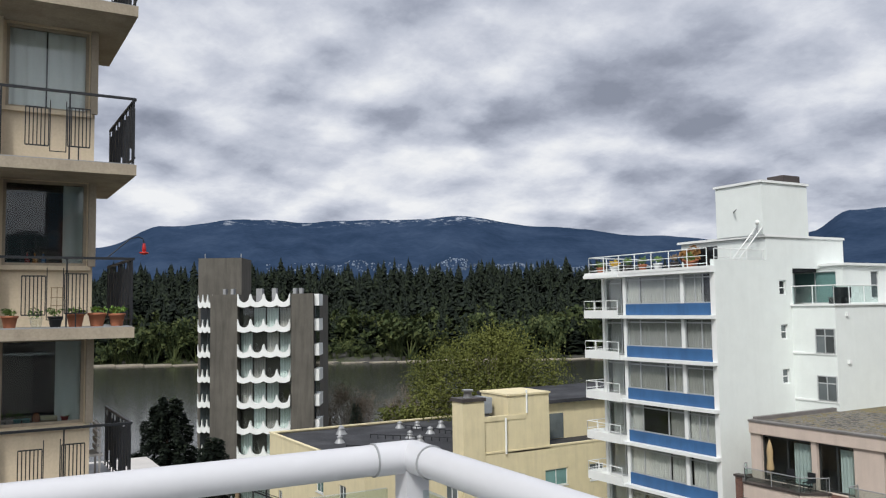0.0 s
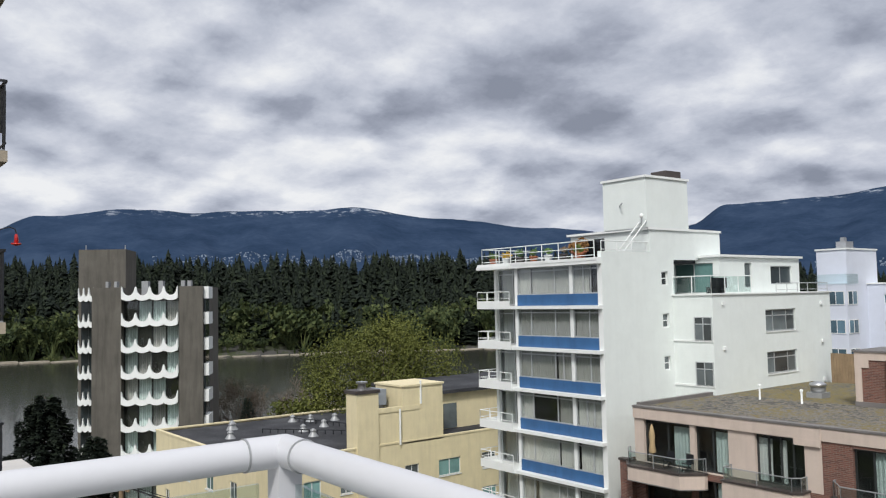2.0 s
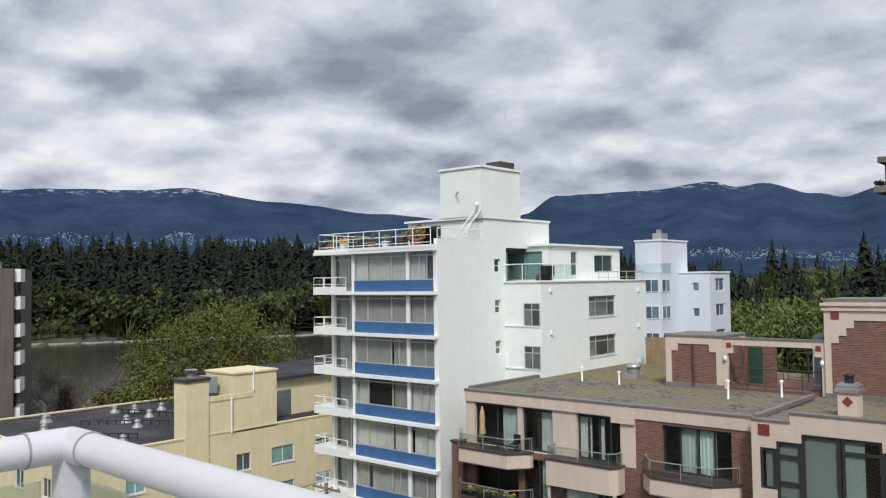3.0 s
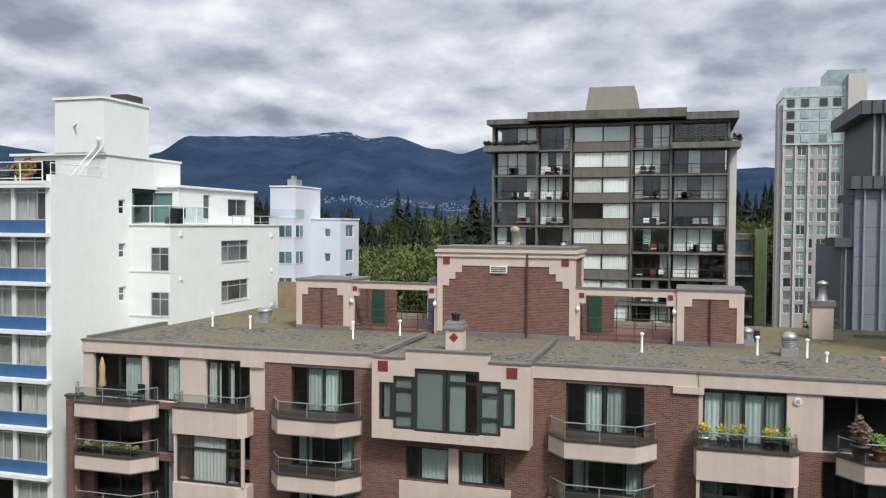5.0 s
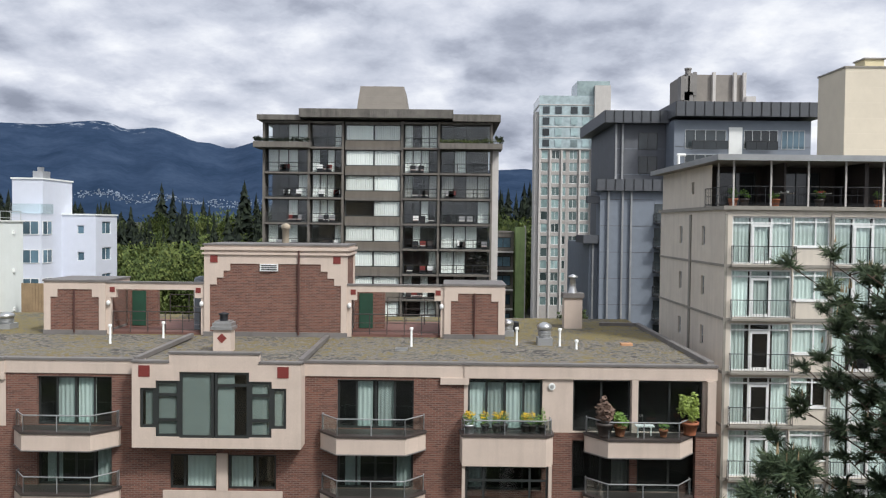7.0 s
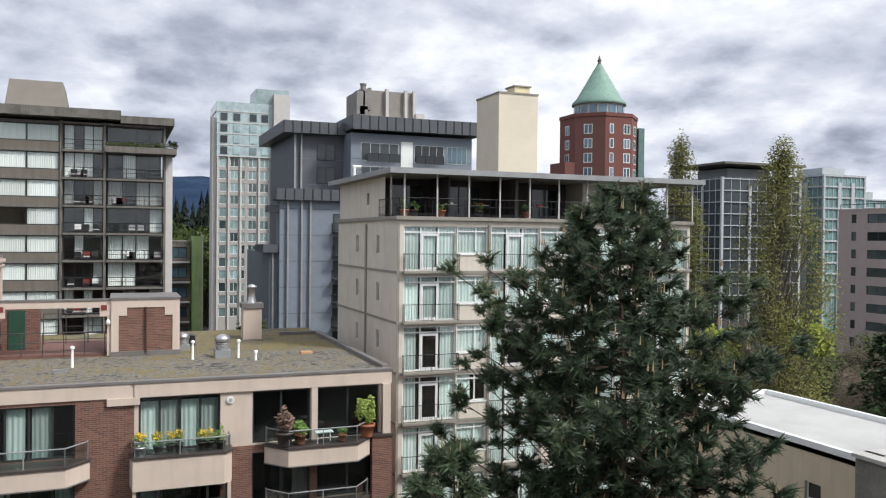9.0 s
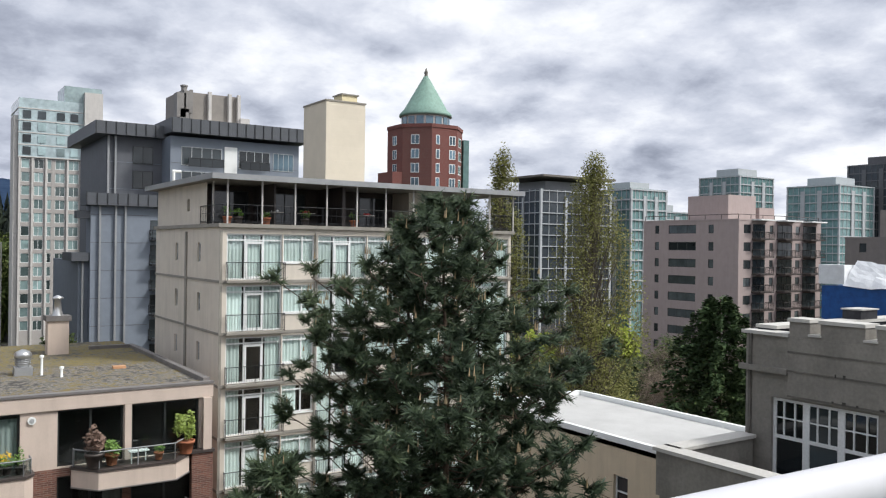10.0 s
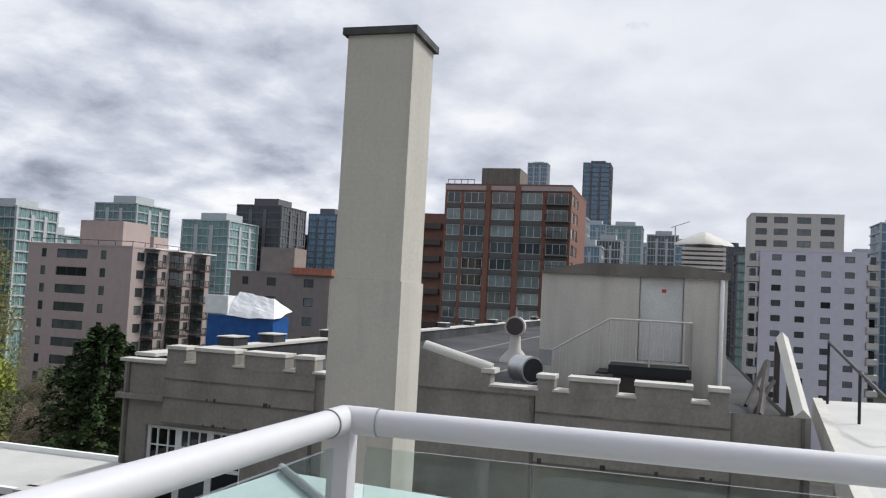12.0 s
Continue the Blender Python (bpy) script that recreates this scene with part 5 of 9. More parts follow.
def white_front():
    side = []
    for z in SLABS[1:8]:
        side.append((43.45, 44.1, z + 1.15, z + 2.05))
    bm = bmesh.new()
    facade(bm, "+x", WX, WY, 44.75, 0, 26.65, side, 0.2)
    facade(bm, "+y", 60, -44.5, WX, 0, 26.1)
    facade(bm, "-x", -44.5, WY + 1.2, 60, 0, 26.1)
    facade(bm, "+x", WX - 0.3, WY, 44.75, 24, 26.65)
    box(bm, WX - 0.3, WX, WY - 0.02, WY, 0, 26.65)
    part("wall", bm, WHITE, white_house)
    for z in SLABS[1:8]:
        window(white_house, "+x", WX, 43.45, 44.1, z + 1.15, z + 2.05, cols=(0, 1), rows=(0, 0.5, 1), frame=FRAME_WHITE, pane=PANE_FAR, bar=0.06, inset=0.12)
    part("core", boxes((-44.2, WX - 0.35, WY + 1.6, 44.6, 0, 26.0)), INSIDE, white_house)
    part("end_pier", boxes((WX - 0.36, WX - 0.004, WY - 0.03, WY + 0.4, 0, 26.0)), WHITE_TRIM, white_house)
    for i, z in enumerate(SLABS):
        s = part("floor_slab", boxes((-41.15, WX - 0.02, WY - 0.42, WY + 1.5, z - 0.2, z)), WHITE_TRIM, white_house, "", 0.01)
        if i == 0:
            part("roof_lip", boxes((-44.55, WX - 0.02, WY - 0.45, WY + 0.1, z + 0.002, z + 0.18)), WHITE_TRIM, s)
        else:
            part("spandrel", boxes((-41.1, WX - 0.02, WY - 0.02, WY + 0.12, z + 0.002, z + 0.72)), BLUE, white_house, "blue spandrel panel")
        part("balcony_slab", boxes((-44.55, -41.15, WY - 0.55, WY + 1.5, z - 0.2, z + 0.01)), WHITE_TRIM, white_house)
        if i == 0:
            continue
        z1 = SLABS[i - 1] - 0.2
        k = (i * 7) % 3
        cu = [((0.02, 0.25), (0.27, 0.98)), ((0.03, 0.97),), ((0.02, 0.70), (0.73, 0.98)), ((0.05, 0.24), (0.74, 0.98)), ((0.03, 0.70), (0.74, 0.98)), ((0.02, 0.25), (0.3, 0.98)), ((0.02, 0.7),), ((0.1, 0.9),)][i - 1]
        window(white_house, "-y", WY, -40.95, -36.15, z + 0.72, z1, cols=(0, 0.26, 0.72, 1) if k else (0, 0.24, 0.7, 0.85, 1), rows=(0, 0.86, 1), frame=FRAME_ALU, pane=GLASS, bar=0.07, inset=0.02, curtains=cu, cloth=CURTAIN_G)
        cu = [((0.02, 0.6),), ((0.05, 0.98),), ((0.02, 0.98),), ((0.05, 0.98),), ((0.1, 0.98),), ((0.05, 0.9),), ((0.02, 0.98),), ()][i - 1]
        window(white_house, "-y", WY, -35.9, WX - 0.35, z + 0.72, z1, cols=(0, 0.62, 1) if k != 1 else (0, 0.42, 0.7, 1), rows=(0, 0.86, 1), frame=FRAME_ALU, pane=GLASS, bar=0.07, inset=0.02, curtains=cu, cloth=CURTAIN_G)
        part("pier", boxes((-36.14, -35.91, WY - 0.03, WY + 0.2, z + 0.722, z1)), WHITE_TRIM, white_house)
        part("pier", boxes((-41.2, -40.96, WY - 0.03, WY + 1.2, z + 0.002, z1)), WHITE_TRIM, white_house)
        window(white_house, "-y", WY + 1.2, -44.2, -41.2, z + 0.05, z1, cols=(0, 0.5, 1), rows=(0, 0.86, 1), frame=FRAME_ALU, pane=GLASS, bar=0.07, inset=0.0, curtains=((0.1, 0.9),), cloth=CURTAIN_G)
        b = part("balcony_front", boxes((-44.55, -41.2, WY - 0.55, WY - 0.5, z + 0.012, z + 0.34), (-44.55, -44.5, WY - 0.5, WY + 1.2, z + 0.012, z + 0.34)), WHITE_TRIM, white_house, "white balcony front")
        railing(b, [(-44.52, WY + 1.2), (-44.52, WY - 0.52), (-41.22, WY - 0.52)], z + 0.34, 0.62, WHITE_TRIM, posts=1.1, bars=1, r=0.03)
    part("corner_post", boxes((-44.45, -44.2, WY + 1.0, WY + 1.25, 0, 26.0)), WHITE_TRIM, white_house)


white_front()
part("roof", boxes((-44.4, WX - 0.3, WY + 0.1, 60, 26.0, 26.2)), TAR, white_house)
railing(white_house, [(-44.3, 44), (-44.3, WY - 0.2), (WX - 0.4, WY - 0.2)], 26.28, 1.05, WHITE_TRIM, posts=1.5, bars=2, r=0.035)
railing(white_house, [(WX - 0.2, 38.0), (WX - 0.2, 46.5)], 26.6, 0.7, WHITE_TRIM, posts=1.5, bars=1, r=0.03)
# penthouse, lift tower and its fittings
part("penthouse", boxes((-40.3, WX - 0.02, 42.4, 50, 26.2, 28.1)), WHITE, white_house)
part("penthouse_roof", boxes((-40.5, WX + 0.05, 42.2, 50.1, 28.1, 28.25)), WHITE_TRIM, white_house)
lift = part("lift_tower", boxes((-37.0, WX + 0.003, 42.15, 46.5, 28.25, 31.45)), WHITE, white_house, "white stucco lift tower")
part("cap", boxes((-37.1, WX + 0.1, 42.05, 46.6, 31.45, 31.6)), WHITE_TRIM, lift)
part("ledge", boxes((WX, WX + 0.08, 42.2, 46.5, 28.1, 28.25)), WHITE_TRIM, lift)
part("flue_box", boxes((-34.9, -33.7, 44.6, 46.2, 31.6, 32.1)), BROWN_TRIM, lift, "dark brick flue")
part("bracket_lamp", tube(bmesh.new(), (-35.6, 42.15, 29.8), (-35.0, 41.7, 29.9), 0.04, 6), METAL_GREY, lift)
part("penthouse_opening", boxes((-39.8, -37.2, 42.33, 42.39, 26.3, 27.8)), PANE_DARK, white_house, "dark glazed penthouse opening")
t = thing("ladder", WX - 0.4, 41.2, 26.3, "white roof ladder leaning on the lift tower", "ladder")
for s in (-0.25, 0.25):
    part("stile", tube(bmesh.new(), (s - 0.6, -0.9, 0), (s + 0.2, 0.9, 2.4), 0.04, 6), WHITE_TRIM, t)
for i in range(8):
    f = (i + 0.5) / 8
    part("rung", tube(bmesh.new(), (-0.85 + 0.8 * f, -0.9 + 1.8 * f, 2.4 * f), (-0.35 + 0.8 * f, -0.9 + 1.8 * f, 2.4 * f), 0.025, 6), WHITE_TRIM, t)
for y, z in ((41.9, 29.05), (42.3, 28.95)):
    t = thing("flood_lamp", WX - 0.2, y, z - 0.5, "small white rooftop floodlight", "lamp", "rooftop lamps")
    part("stem", tube(bmesh.new(), (0, 0, -0.3), (0, 0, 0.3), 0.03, 6), METAL_GREY, t)
    part("head", lathe(bmesh.new(), [(0.02, 0.25), (0.13, 0.35), (0.13, 0.5), (0.03, 0.58)], sides=10), WHITE_TRIM, t)
for i in range(7):
    plant(-43.6 + i * 1.35, WY + 0.25, 26.21, "potted shrub on the roof terrace", (TERRACOTTA, WHITE_TRIM, BROWN_TRIM)[i % 3], 0.28, 0.55, leaf=(LEAF_G, FLOWER_Y, WOOD)[i % 3] if i % 2 else LEAF_G, seed=60 + i, count=90)
plant(-38.8, 41.6, 26.21, "orange-leaved shrub on the roof terrace", TERRACOTTA, 0.5, 1.0, leaf=surface("orange_leaves", (0.25, 0.12, 0.03), 0.7, vary=0.3), seed=75, count=260)
# rear wing
wing = part("rear_wing", facade(facade(facade(bmesh.new(), "+x", -30.5, 44.5, 58.9, 0, 23.85, [(50.4, 54.15, z, z + 1.45) for z in (21.35, 18.55, 15.8)], 0.2), "-y", 44.5, WX, -30.5, 0, 23.85), "+y", 58.9, -40, -30.5, 0, 23.85), WHITE, white_house)
for z in (21.35, 18.55, 15.8):
    window(white_house, "+x", -30.5, 50.4, 54.15, z, z + 1.45, cols=(0, 0.28, 0.72, 1), rows=(0, 0.72, 1), frame=FRAME_ALU, pane=PANE_FAR, bar=0.07, inset=0.12, sill=WHITE_TRIM)
    window(white_house, "-y", 44.5, -31.85, -30.56, z - 0.35, z + 1.15, cols=(0, 0.5, 1), rows=(0, 0.7, 1), frame=FRAME_ALU, pane=PANE_FAR, bar=0.06, inset=-0.06)
    part("string_course", boxes((WX, -30.5, 44.44, 44.498, z - 0.42, z - 0.3)), WHITE_TRIM, wing)
part("wing_roof", boxes((-40, -30.4, 44.4, 59, 23.85, 23.95)), WHITE_TRIM, wing)
pent = part("wing_penthouse", facade(facade(bmesh.new(), "+x", -31.9, 47.5, 57.4, 23.95, 26.35, [(50.4, 51.3, 24.3, 26.0), (53.6, 56.4, 24.5, 25.8)], 0.2), "-y", 47.5, -36, -31.9, 23.95, 26.35, [(-35.5, -32.4, 24.0, 26.0)], 0.2), WHITE, white_house)
part("penthouse_roof", boxes((-40, -31.7, 47.3, 57.6, 26.35, 26.5)), WHITE_TRIM, pent)
window(white_house, "+x", -31.9, 50.4, 51.3, 24.3, 26.0, cols=(0, 1), frame=FRAME_ALU, pane=PANE_FAR)
window(white_house, "+x", -31.9, 53.6, 56.4, 24.5, 25.8, cols=(0, 0.5, 1), frame=FRAME_ALU, pane=PANE_DARK)
window(white_house, "-y", 47.5, -35.5, -32.4, 24.0, 26.0, cols=(0, 0.5, 1), frame=FRAME_ALU, pane=PANE_GREEN)
railing(white_house, [(WX, 44.6), (-30.6, 44.6), (-30.6, 49.0)], 23.96, 1.1, WHITE_TRIM, posts=1.3, panel=RAIL_GLASS, r=0.035)
railing(white_house, [(-30.6, 52.0), (-30.6, 58.8)], 23.96, 0.6, FRAME_ALU, posts=1.3, bars=1, r=0.03)
for y in (46.0, 46.9):
    t = thing("lounge_chair", -31.5, y, 23.96, "dark sling chair on a roof terrace", "chair", "terrace chairs")
    part("seat", boxes((-0.3, 0.3, -0.3, 0.3, 0.35, 0.4)), BLACK_IRON, t)
    part("backrest", boxes((-0.3, 0.3, 0.25, 0.3, 0.4, 1.0)), BLACK_IRON, t)
    part("base", boxes((-0.25, 0.25, -0.25, 0.25, 0, 0.35)), BLACK_IRON, t)
for y, z in ((45.6, 23.2), (45.6, 20.4), (57.6, 23.0), (57.6, 20.3), (57.6, 17.6)):
    part("vent_hood", boxes((-30.5, -30.38, y - 0.12, y + 0.12, z, z + 0.22)), WHITE_TRIM, wing)

# ---- the lavender building behind it ----
lav = thing("lavender_apartment_building", 0, 0, 0, "pale lavender stucco apartment block", "building")
bm = facade(bmesh.new(), "+x", -39.15, 79.2, 85.4, 0, 27.9)
facade(bm, "-y", 79.2, -42.1, -39.15, 0, 27.9)
facade(bm, "+x", -35.7, 83.1, 88.4, 0, 24.5, [(84.6, 86.9, z, z + 1.3) for z in (22.6, 19.9, 17.2, 14.5)], 0.2)
facade(bm, "-y", 83.1, -39.15, -35.7, 0, 24.5, [(-37.6, -36.9, z, z + 0.9) for z in (22.6, 19.9, 17.2)], 0.2)
facade(bm, "-x", -42.1, 79.2, 88.4, 0, 27.9)
part("wall", bm, LAVENDER, lav)
part("roof", boxes((-42.2, -39.05, 79.1, 85.5, 27.9, 28.05), (-39.15, -35.6, 83.0, 88.5, 24.5, 24.65)), WHITE_TRIM, lav)
part("balcony_wing", boxes((-41.0, -38.2, 77.0, 79.19, 0, 24.6)), LAVENDER, lav)
part("roof_unit", boxes((-41.0, -40.0, 81, 82.5, 28.05, 28.8), (-40.7, -40.3, 81.3, 81.8, 28.8, 29.2)), METAL, lav)
for z in (22.6, 19.9, 17.2, 14.5):
    window(lav, "-y", 77.0, -40.8, -38.4, z, z + 1.3, cols=(0, 0.33, 0.66, 1), frame=FRAME_WHITE, pane=PANE_BLUE, inset=-0.06)
    window(lav, "+x", -38.2, 77.2, 79.0, z, z + 1.3, cols=(0, 0.5, 1), frame=FRAME_WHITE, pane=PANE_BLUE, inset=-0.06)
    window(lav, "+x", -35.7, 84.6, 86.9, z, z + 1.3, cols=(0, 0.5, 1), frame=FRAME_WHITE, pane=PANE_BLUE, inset=0.1)
    if z > 15:
        window(lav, "-y", 83.1, -37.6, -36.9, z, z + 0.9, cols=(0, 1), frame=FRAME_WHITE, pane=PANE_BLUE, inset=0.1)
part("parapet", boxes((-41.1, -38.1, 76.9, 76.95, 24.6, 25.5), (-38.15, -38.1, 76.95, 79.19, 24.6, 25.5)), RAIL_GLASS, lav)
t = thing("wooden_fence", -29.6, 56.9, 15, "pale wooden board fence beside the white wing", "fence")
for i in range(12):
    part("board", boxes((i * 0.2, i * 0.2 + 0.18, 0, 0.05, 0, 4.6)), WOOD, t)

# ---- the beige building with the roof gallery ----
BX, BY = 14.15, 42.37
beige = thing("beige_apartment_building", 0, 0, 0, "beige concrete apartment building with glazed bays", "building")
BF = [24.8 - 2.75 * i for i in range(9)]


def beige_body():
    holes, left = [], []
    units = []
    x = BX + 0.35
    while x < 33.0:
        units.append(x)
        x += 5.2
    for z1 in BF[:-1]:
        z0 = z1 - 2.75
        for x in units:
            holes.append((x, x + 3.1, z0 + 0.08, z1 - 0.22))
            if x + 5.0 < 33.3:
                holes.append((x + 3.15, x + 5.0, z0 + 1.0, z1 - 0.22))
        for y in (46.0, 50.4):
            left.append((y - 0.28, y + 0.28, z0 + 0.95, z0 + 2.0))
    bm = facade(bmesh.new(), "-y", BY, BX, 33.4, 0, 24.9, holes, 0.2)
    facade(bm, "-x", BX, BY, 55.2, 0, 24.9, left, 0.2)
    facade(bm, "+x", 33.4, BY, 55.2, 0, 24.9)
    facade(bm, "+y", 55.2, BX, 33.4, 0, 24.9)
    part("wall", bm, BEIGE, beige)
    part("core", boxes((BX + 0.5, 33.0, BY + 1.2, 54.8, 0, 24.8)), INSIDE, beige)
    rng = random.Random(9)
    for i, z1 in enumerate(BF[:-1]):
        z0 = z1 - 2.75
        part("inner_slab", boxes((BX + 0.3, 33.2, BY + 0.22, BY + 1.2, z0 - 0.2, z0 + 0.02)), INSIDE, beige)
        part("ledge", boxes((BX - 0.05, 33.45, BY - 0.06, BY - 0.002, z0 - 0.1, z0 + 0.06)), BEIGE_TRIM, beige)
        part("ledge", boxes((BX - 0.05, BX - 0.002, BY, 55.2, z0 - 0.08, z0 + 0.05)), BEIGE_TRIM, beige)
        for j, x in enumerate(units):
            o = rng.random()
            cu = ((0.02, 0.3), (0.36, 0.62), (0.68, 0.98)) if o < 0.55 else ((0.0, 0.26), (0.72, 0.98))
            window(beige, "-y", BY, x, x + 3.1, z0 + 0.08, z1 - 0.22, cols=(0, 0.33, 0.66, 1), rows=(0, 0.86, 1), frame=FRAME_WHITE, pane=GLASS, bar=0.075, inset=0.1, curtains=cu, cloth=CURTAIN)
            d = part("balcony_door", frame_mesh(1.05, 2.0, (0, 1), (0, 1), 0.13, 0.06), FRAME_WHITE, beige)
            d.location = (x + 1.55, BY + 0.08, z0 + 0.12)
            if x + 5.0 < 33.3:
                window(beige, "-y", BY, x + 3.15, x + 5.0, z0 + 1.0, z1 - 0.22, cols=(0, 0.62, 1), rows=(0, 0.82, 1), frame=FRAME_WHITE, pane=GLASS, bar=0.07, inset=0.1, curtains=((0.02, 0.98),) if o < 0.7 else ((0.02, 0.5),), cloth=CURTAIN, sill=WHITE_TRIM)
            b = railing(beige, [(x - 0.05, BY - 0.08), (x - 0.05, BY - 0.32), (x + 3.15, BY - 0.32), (x + 3.15, BY - 0.08)], z0 + 0.05, 0.95, BLACK_IRON, posts=1.6, picket=0.14, r=0.02, name="balconet_railing")
            part("balconet_slab", boxes((x - 0.08, x + 3.18, BY - 0.36, BY - 0.062, z0 - 0.06, z0 + 0.05)), BEIGE_TRIM, b)
        for y in (46.0, 50.4):
            window(beige, "-x", BX, y - 0.28, y + 0.28, z0 + 0.95, z0 + 2.0, cols=(0, 1), rows=(0, 0.45, 1), frame=FRAME_ALU, pane=PANE_FAR, bar=0.05, inset=0.1)
    for x in units[1:]:
        part("pilaster", boxes((x - 0.18, x - 0.06, BY - 0.1, BY - 0.004, 0, 24.7)), BEIGE_TRIM, beige)
    part("pilaster", boxes((BX - 0.08, BX - 0.004, 48.2, 48.5, 0, 24.7)), BEIGE_TRIM, beige)
    part("corner_trim", boxes((BX - 0.03, BX + 0.1, BY - 0.05, BY - 0.004, 0, 24.7)), BEIGE_TRIM, beige)


beige_body()
# roof gallery: terrace floor, rear wall, posts, thin overhanging roof
part("cornice", boxes((BX - 0.15, 33.55, BY - 0.2, 55.3, 24.9, 25.1)), BEIGE_TRIM, beige)
# the gallery's dark interior is put into the rear wall's colour
gal = part("gallery_wall", facade(bmesh.new(), "-y", 46.6, BX + 0.1, 29.0, 25.1, 27.4, [(15.0, 17.2, 25.2, 27.1), (18.2, 20.8, 25.2, 27.1), (24.5, 26.5, 25.2, 27.1)], 0.2), surface("dark_brown_gallery_dimness", (0.060, 0.048, 0.042), 0.8, vary=0.2), beige, "rear wall of the roof gallery, its dimness painted dark brown")
part("gallery_side", facade(bmesh.new(), "-x", BX + 0.1, 45.0, 55.2, 25.1, 27.4, [(48.2, 48.7, 25.9, 26.6)], 0.15), BEIGE, beige)
for s in ((21.6, 21.8, 43.2, 46.6, 25.1, 27.4), (26.9, 29.0, 44.5, 46.58, 25.1, 27.4), (17.5, 17.6, 43.4, 46.6, 25.1, 27.4)):
    part("divider", boxes(s), BEIGE if s[0] > 26 else BROWN_TRIM, gal)
for a, b in ((15.0, 17.2), (18.2, 20.8), (24.5, 26.5)):
    window(beige, "-y", 46.6, a, b, 25.2, 27.1, cols=(0, 0.5, 1), frame=FRAME_DARK, pane=PANE_DARK, inset=0.1)
roof = part("gallery_roof", boxes((BX - 0.6, 34.0, BY - 0.55, 55.6, 27.4, 27.55)), BEIGE_TRIM, beige, "thin flat overhanging roof")
part("fascia", boxes((BX - 0.65, 34.05, BY - 0.6, BY - 0.552, 27.38, 27.68), (BX - 0.65, BX - 0.602, BY - 0.55, 55.65, 27.38, 27.68)), METAL_GREY, roof)
for i in range(11):
    part("gallery_post", boxes((BX + 0.3 + i * 1.9, BX + 0.38 + i * 1.9, BY - 0.1, BY - 0.02, 25.1, 27.4)), PALE_CONC, beige)
for y in (44.0,):
    part("gallery_post", boxes((BX + 0.1, BX + 0.18, y, y + 0.08, 25.1, 27.4)), PALE_CONC, beige)
railing(beige, [(BX + 0.05, 46.0), (BX + 0.05, BY - 0.06), (33.4, BY - 0.06), (33.4, 46.0)], 25.1, 1.0, BLACK_IRON, posts=1.9, bars=2, picket=0.3, r=0.022, name="gallery_railing")
for i, (x, h) in enumerate(((15.4, 0.5), (17.0, 0.4), (19.3, 0.6), (22.4, 0.5), (25.5, 0.45), (14.8, 0.6), (29.8, 0.4))):
    plant(x, BY + 0.9, 25.1, "potted plant on the roof gallery", TERRACOTTA if i % 2 else BROWN_TRIM, 0.25, h, seed=90 + i, count=90)
for x in (17.7, 19.6, 23.5):
    t = thing("patio_table", x, BY + 1.4, 25.1, "small round patio table on the roof gallery", "table", "gallery tables")
    part("tabletop", lathe(bmesh.new(), [(0.5, 0.7), (0.52, 0.72), (0.5, 0.74)], sides=16), PALE_CONC, t)
    part("pedestal", lathe(bmesh.new(), [(0.25, 0), (0.05, 0.04), (0.04, 0.7)], sides=8), BLACK_IRON, t)
    part("cushion", lathe(bmesh.new(), [(0.2, 0.745), (0.24, 0.8), (0.18, 0.86)], sides=10), FLOWER_R if x > 19 else WHITE_TRIM, t)
t = thing("roof_pipe", BX + 0.2, 52.0, 27.55, "white bent roof pipe", "pipe")
part("pipe", tube(tube(bmesh.new(), (0, 0, 0), (0, 0, 1.0), 0.09, 8), (-0.1, 0, 0.95), (0.45, 0, 0.95), 0.09, 8), WHITE_TRIM, t)

# ---- the tan stair tower behind it ----
tower = thing("stair_tower", 26.8, 56.5, 0, "pale yellow stucco stair tower", "tower")
part("wall", boxes((0, 3.3, 0, 4.1, 0, 34.9)), siding(surface("pale_yellow_stucco", (0.64, 0.58, 0.475), 0.85, vary=0.04, grain=0.02), 1.05, 0.012), tower)
part("cap", boxes((-0.06, 3.36, -0.06, 4.16, 34.9, 35.02)), BEIGE_TRIM, tower)
part("roof_box", boxes((1.6, 2.9, 0.6, 2.0, 35.02, 35.6)), CREAM, tower)
part("roof_box_cap", boxes((1.5, 3.0, 0.5, 2.1, 35.6, 35.7)), BEIGE_TRIM, tower)

# ---- the tan building beside the deck ----
LX = -15.93
tan = thing("tan_apartment_building", 0, 0, 0, "tan stucco apartment building with wrought-iron balconies", "building")
TF = (32.0, 29.27, 26.52, 23.79, 21.06, 18.33)
SLAB_T = 0.2


def scroll_panel(bm, y0, y1, z0, z1, x, bars=7):
    """A rectangular iron panel of close upright bars."""
    for z in (z0, z1):
        box(bm, x - 0.01, x + 0.01, y0, y1, z - 0.01, z + 0.01)
    for i in range(bars):
        y = y0 + (y1 - y0) * i / (bars - 1)
        box(bm, x - 0.008, x + 0.008, y - 0.008, y + 0.008, z0, z1)


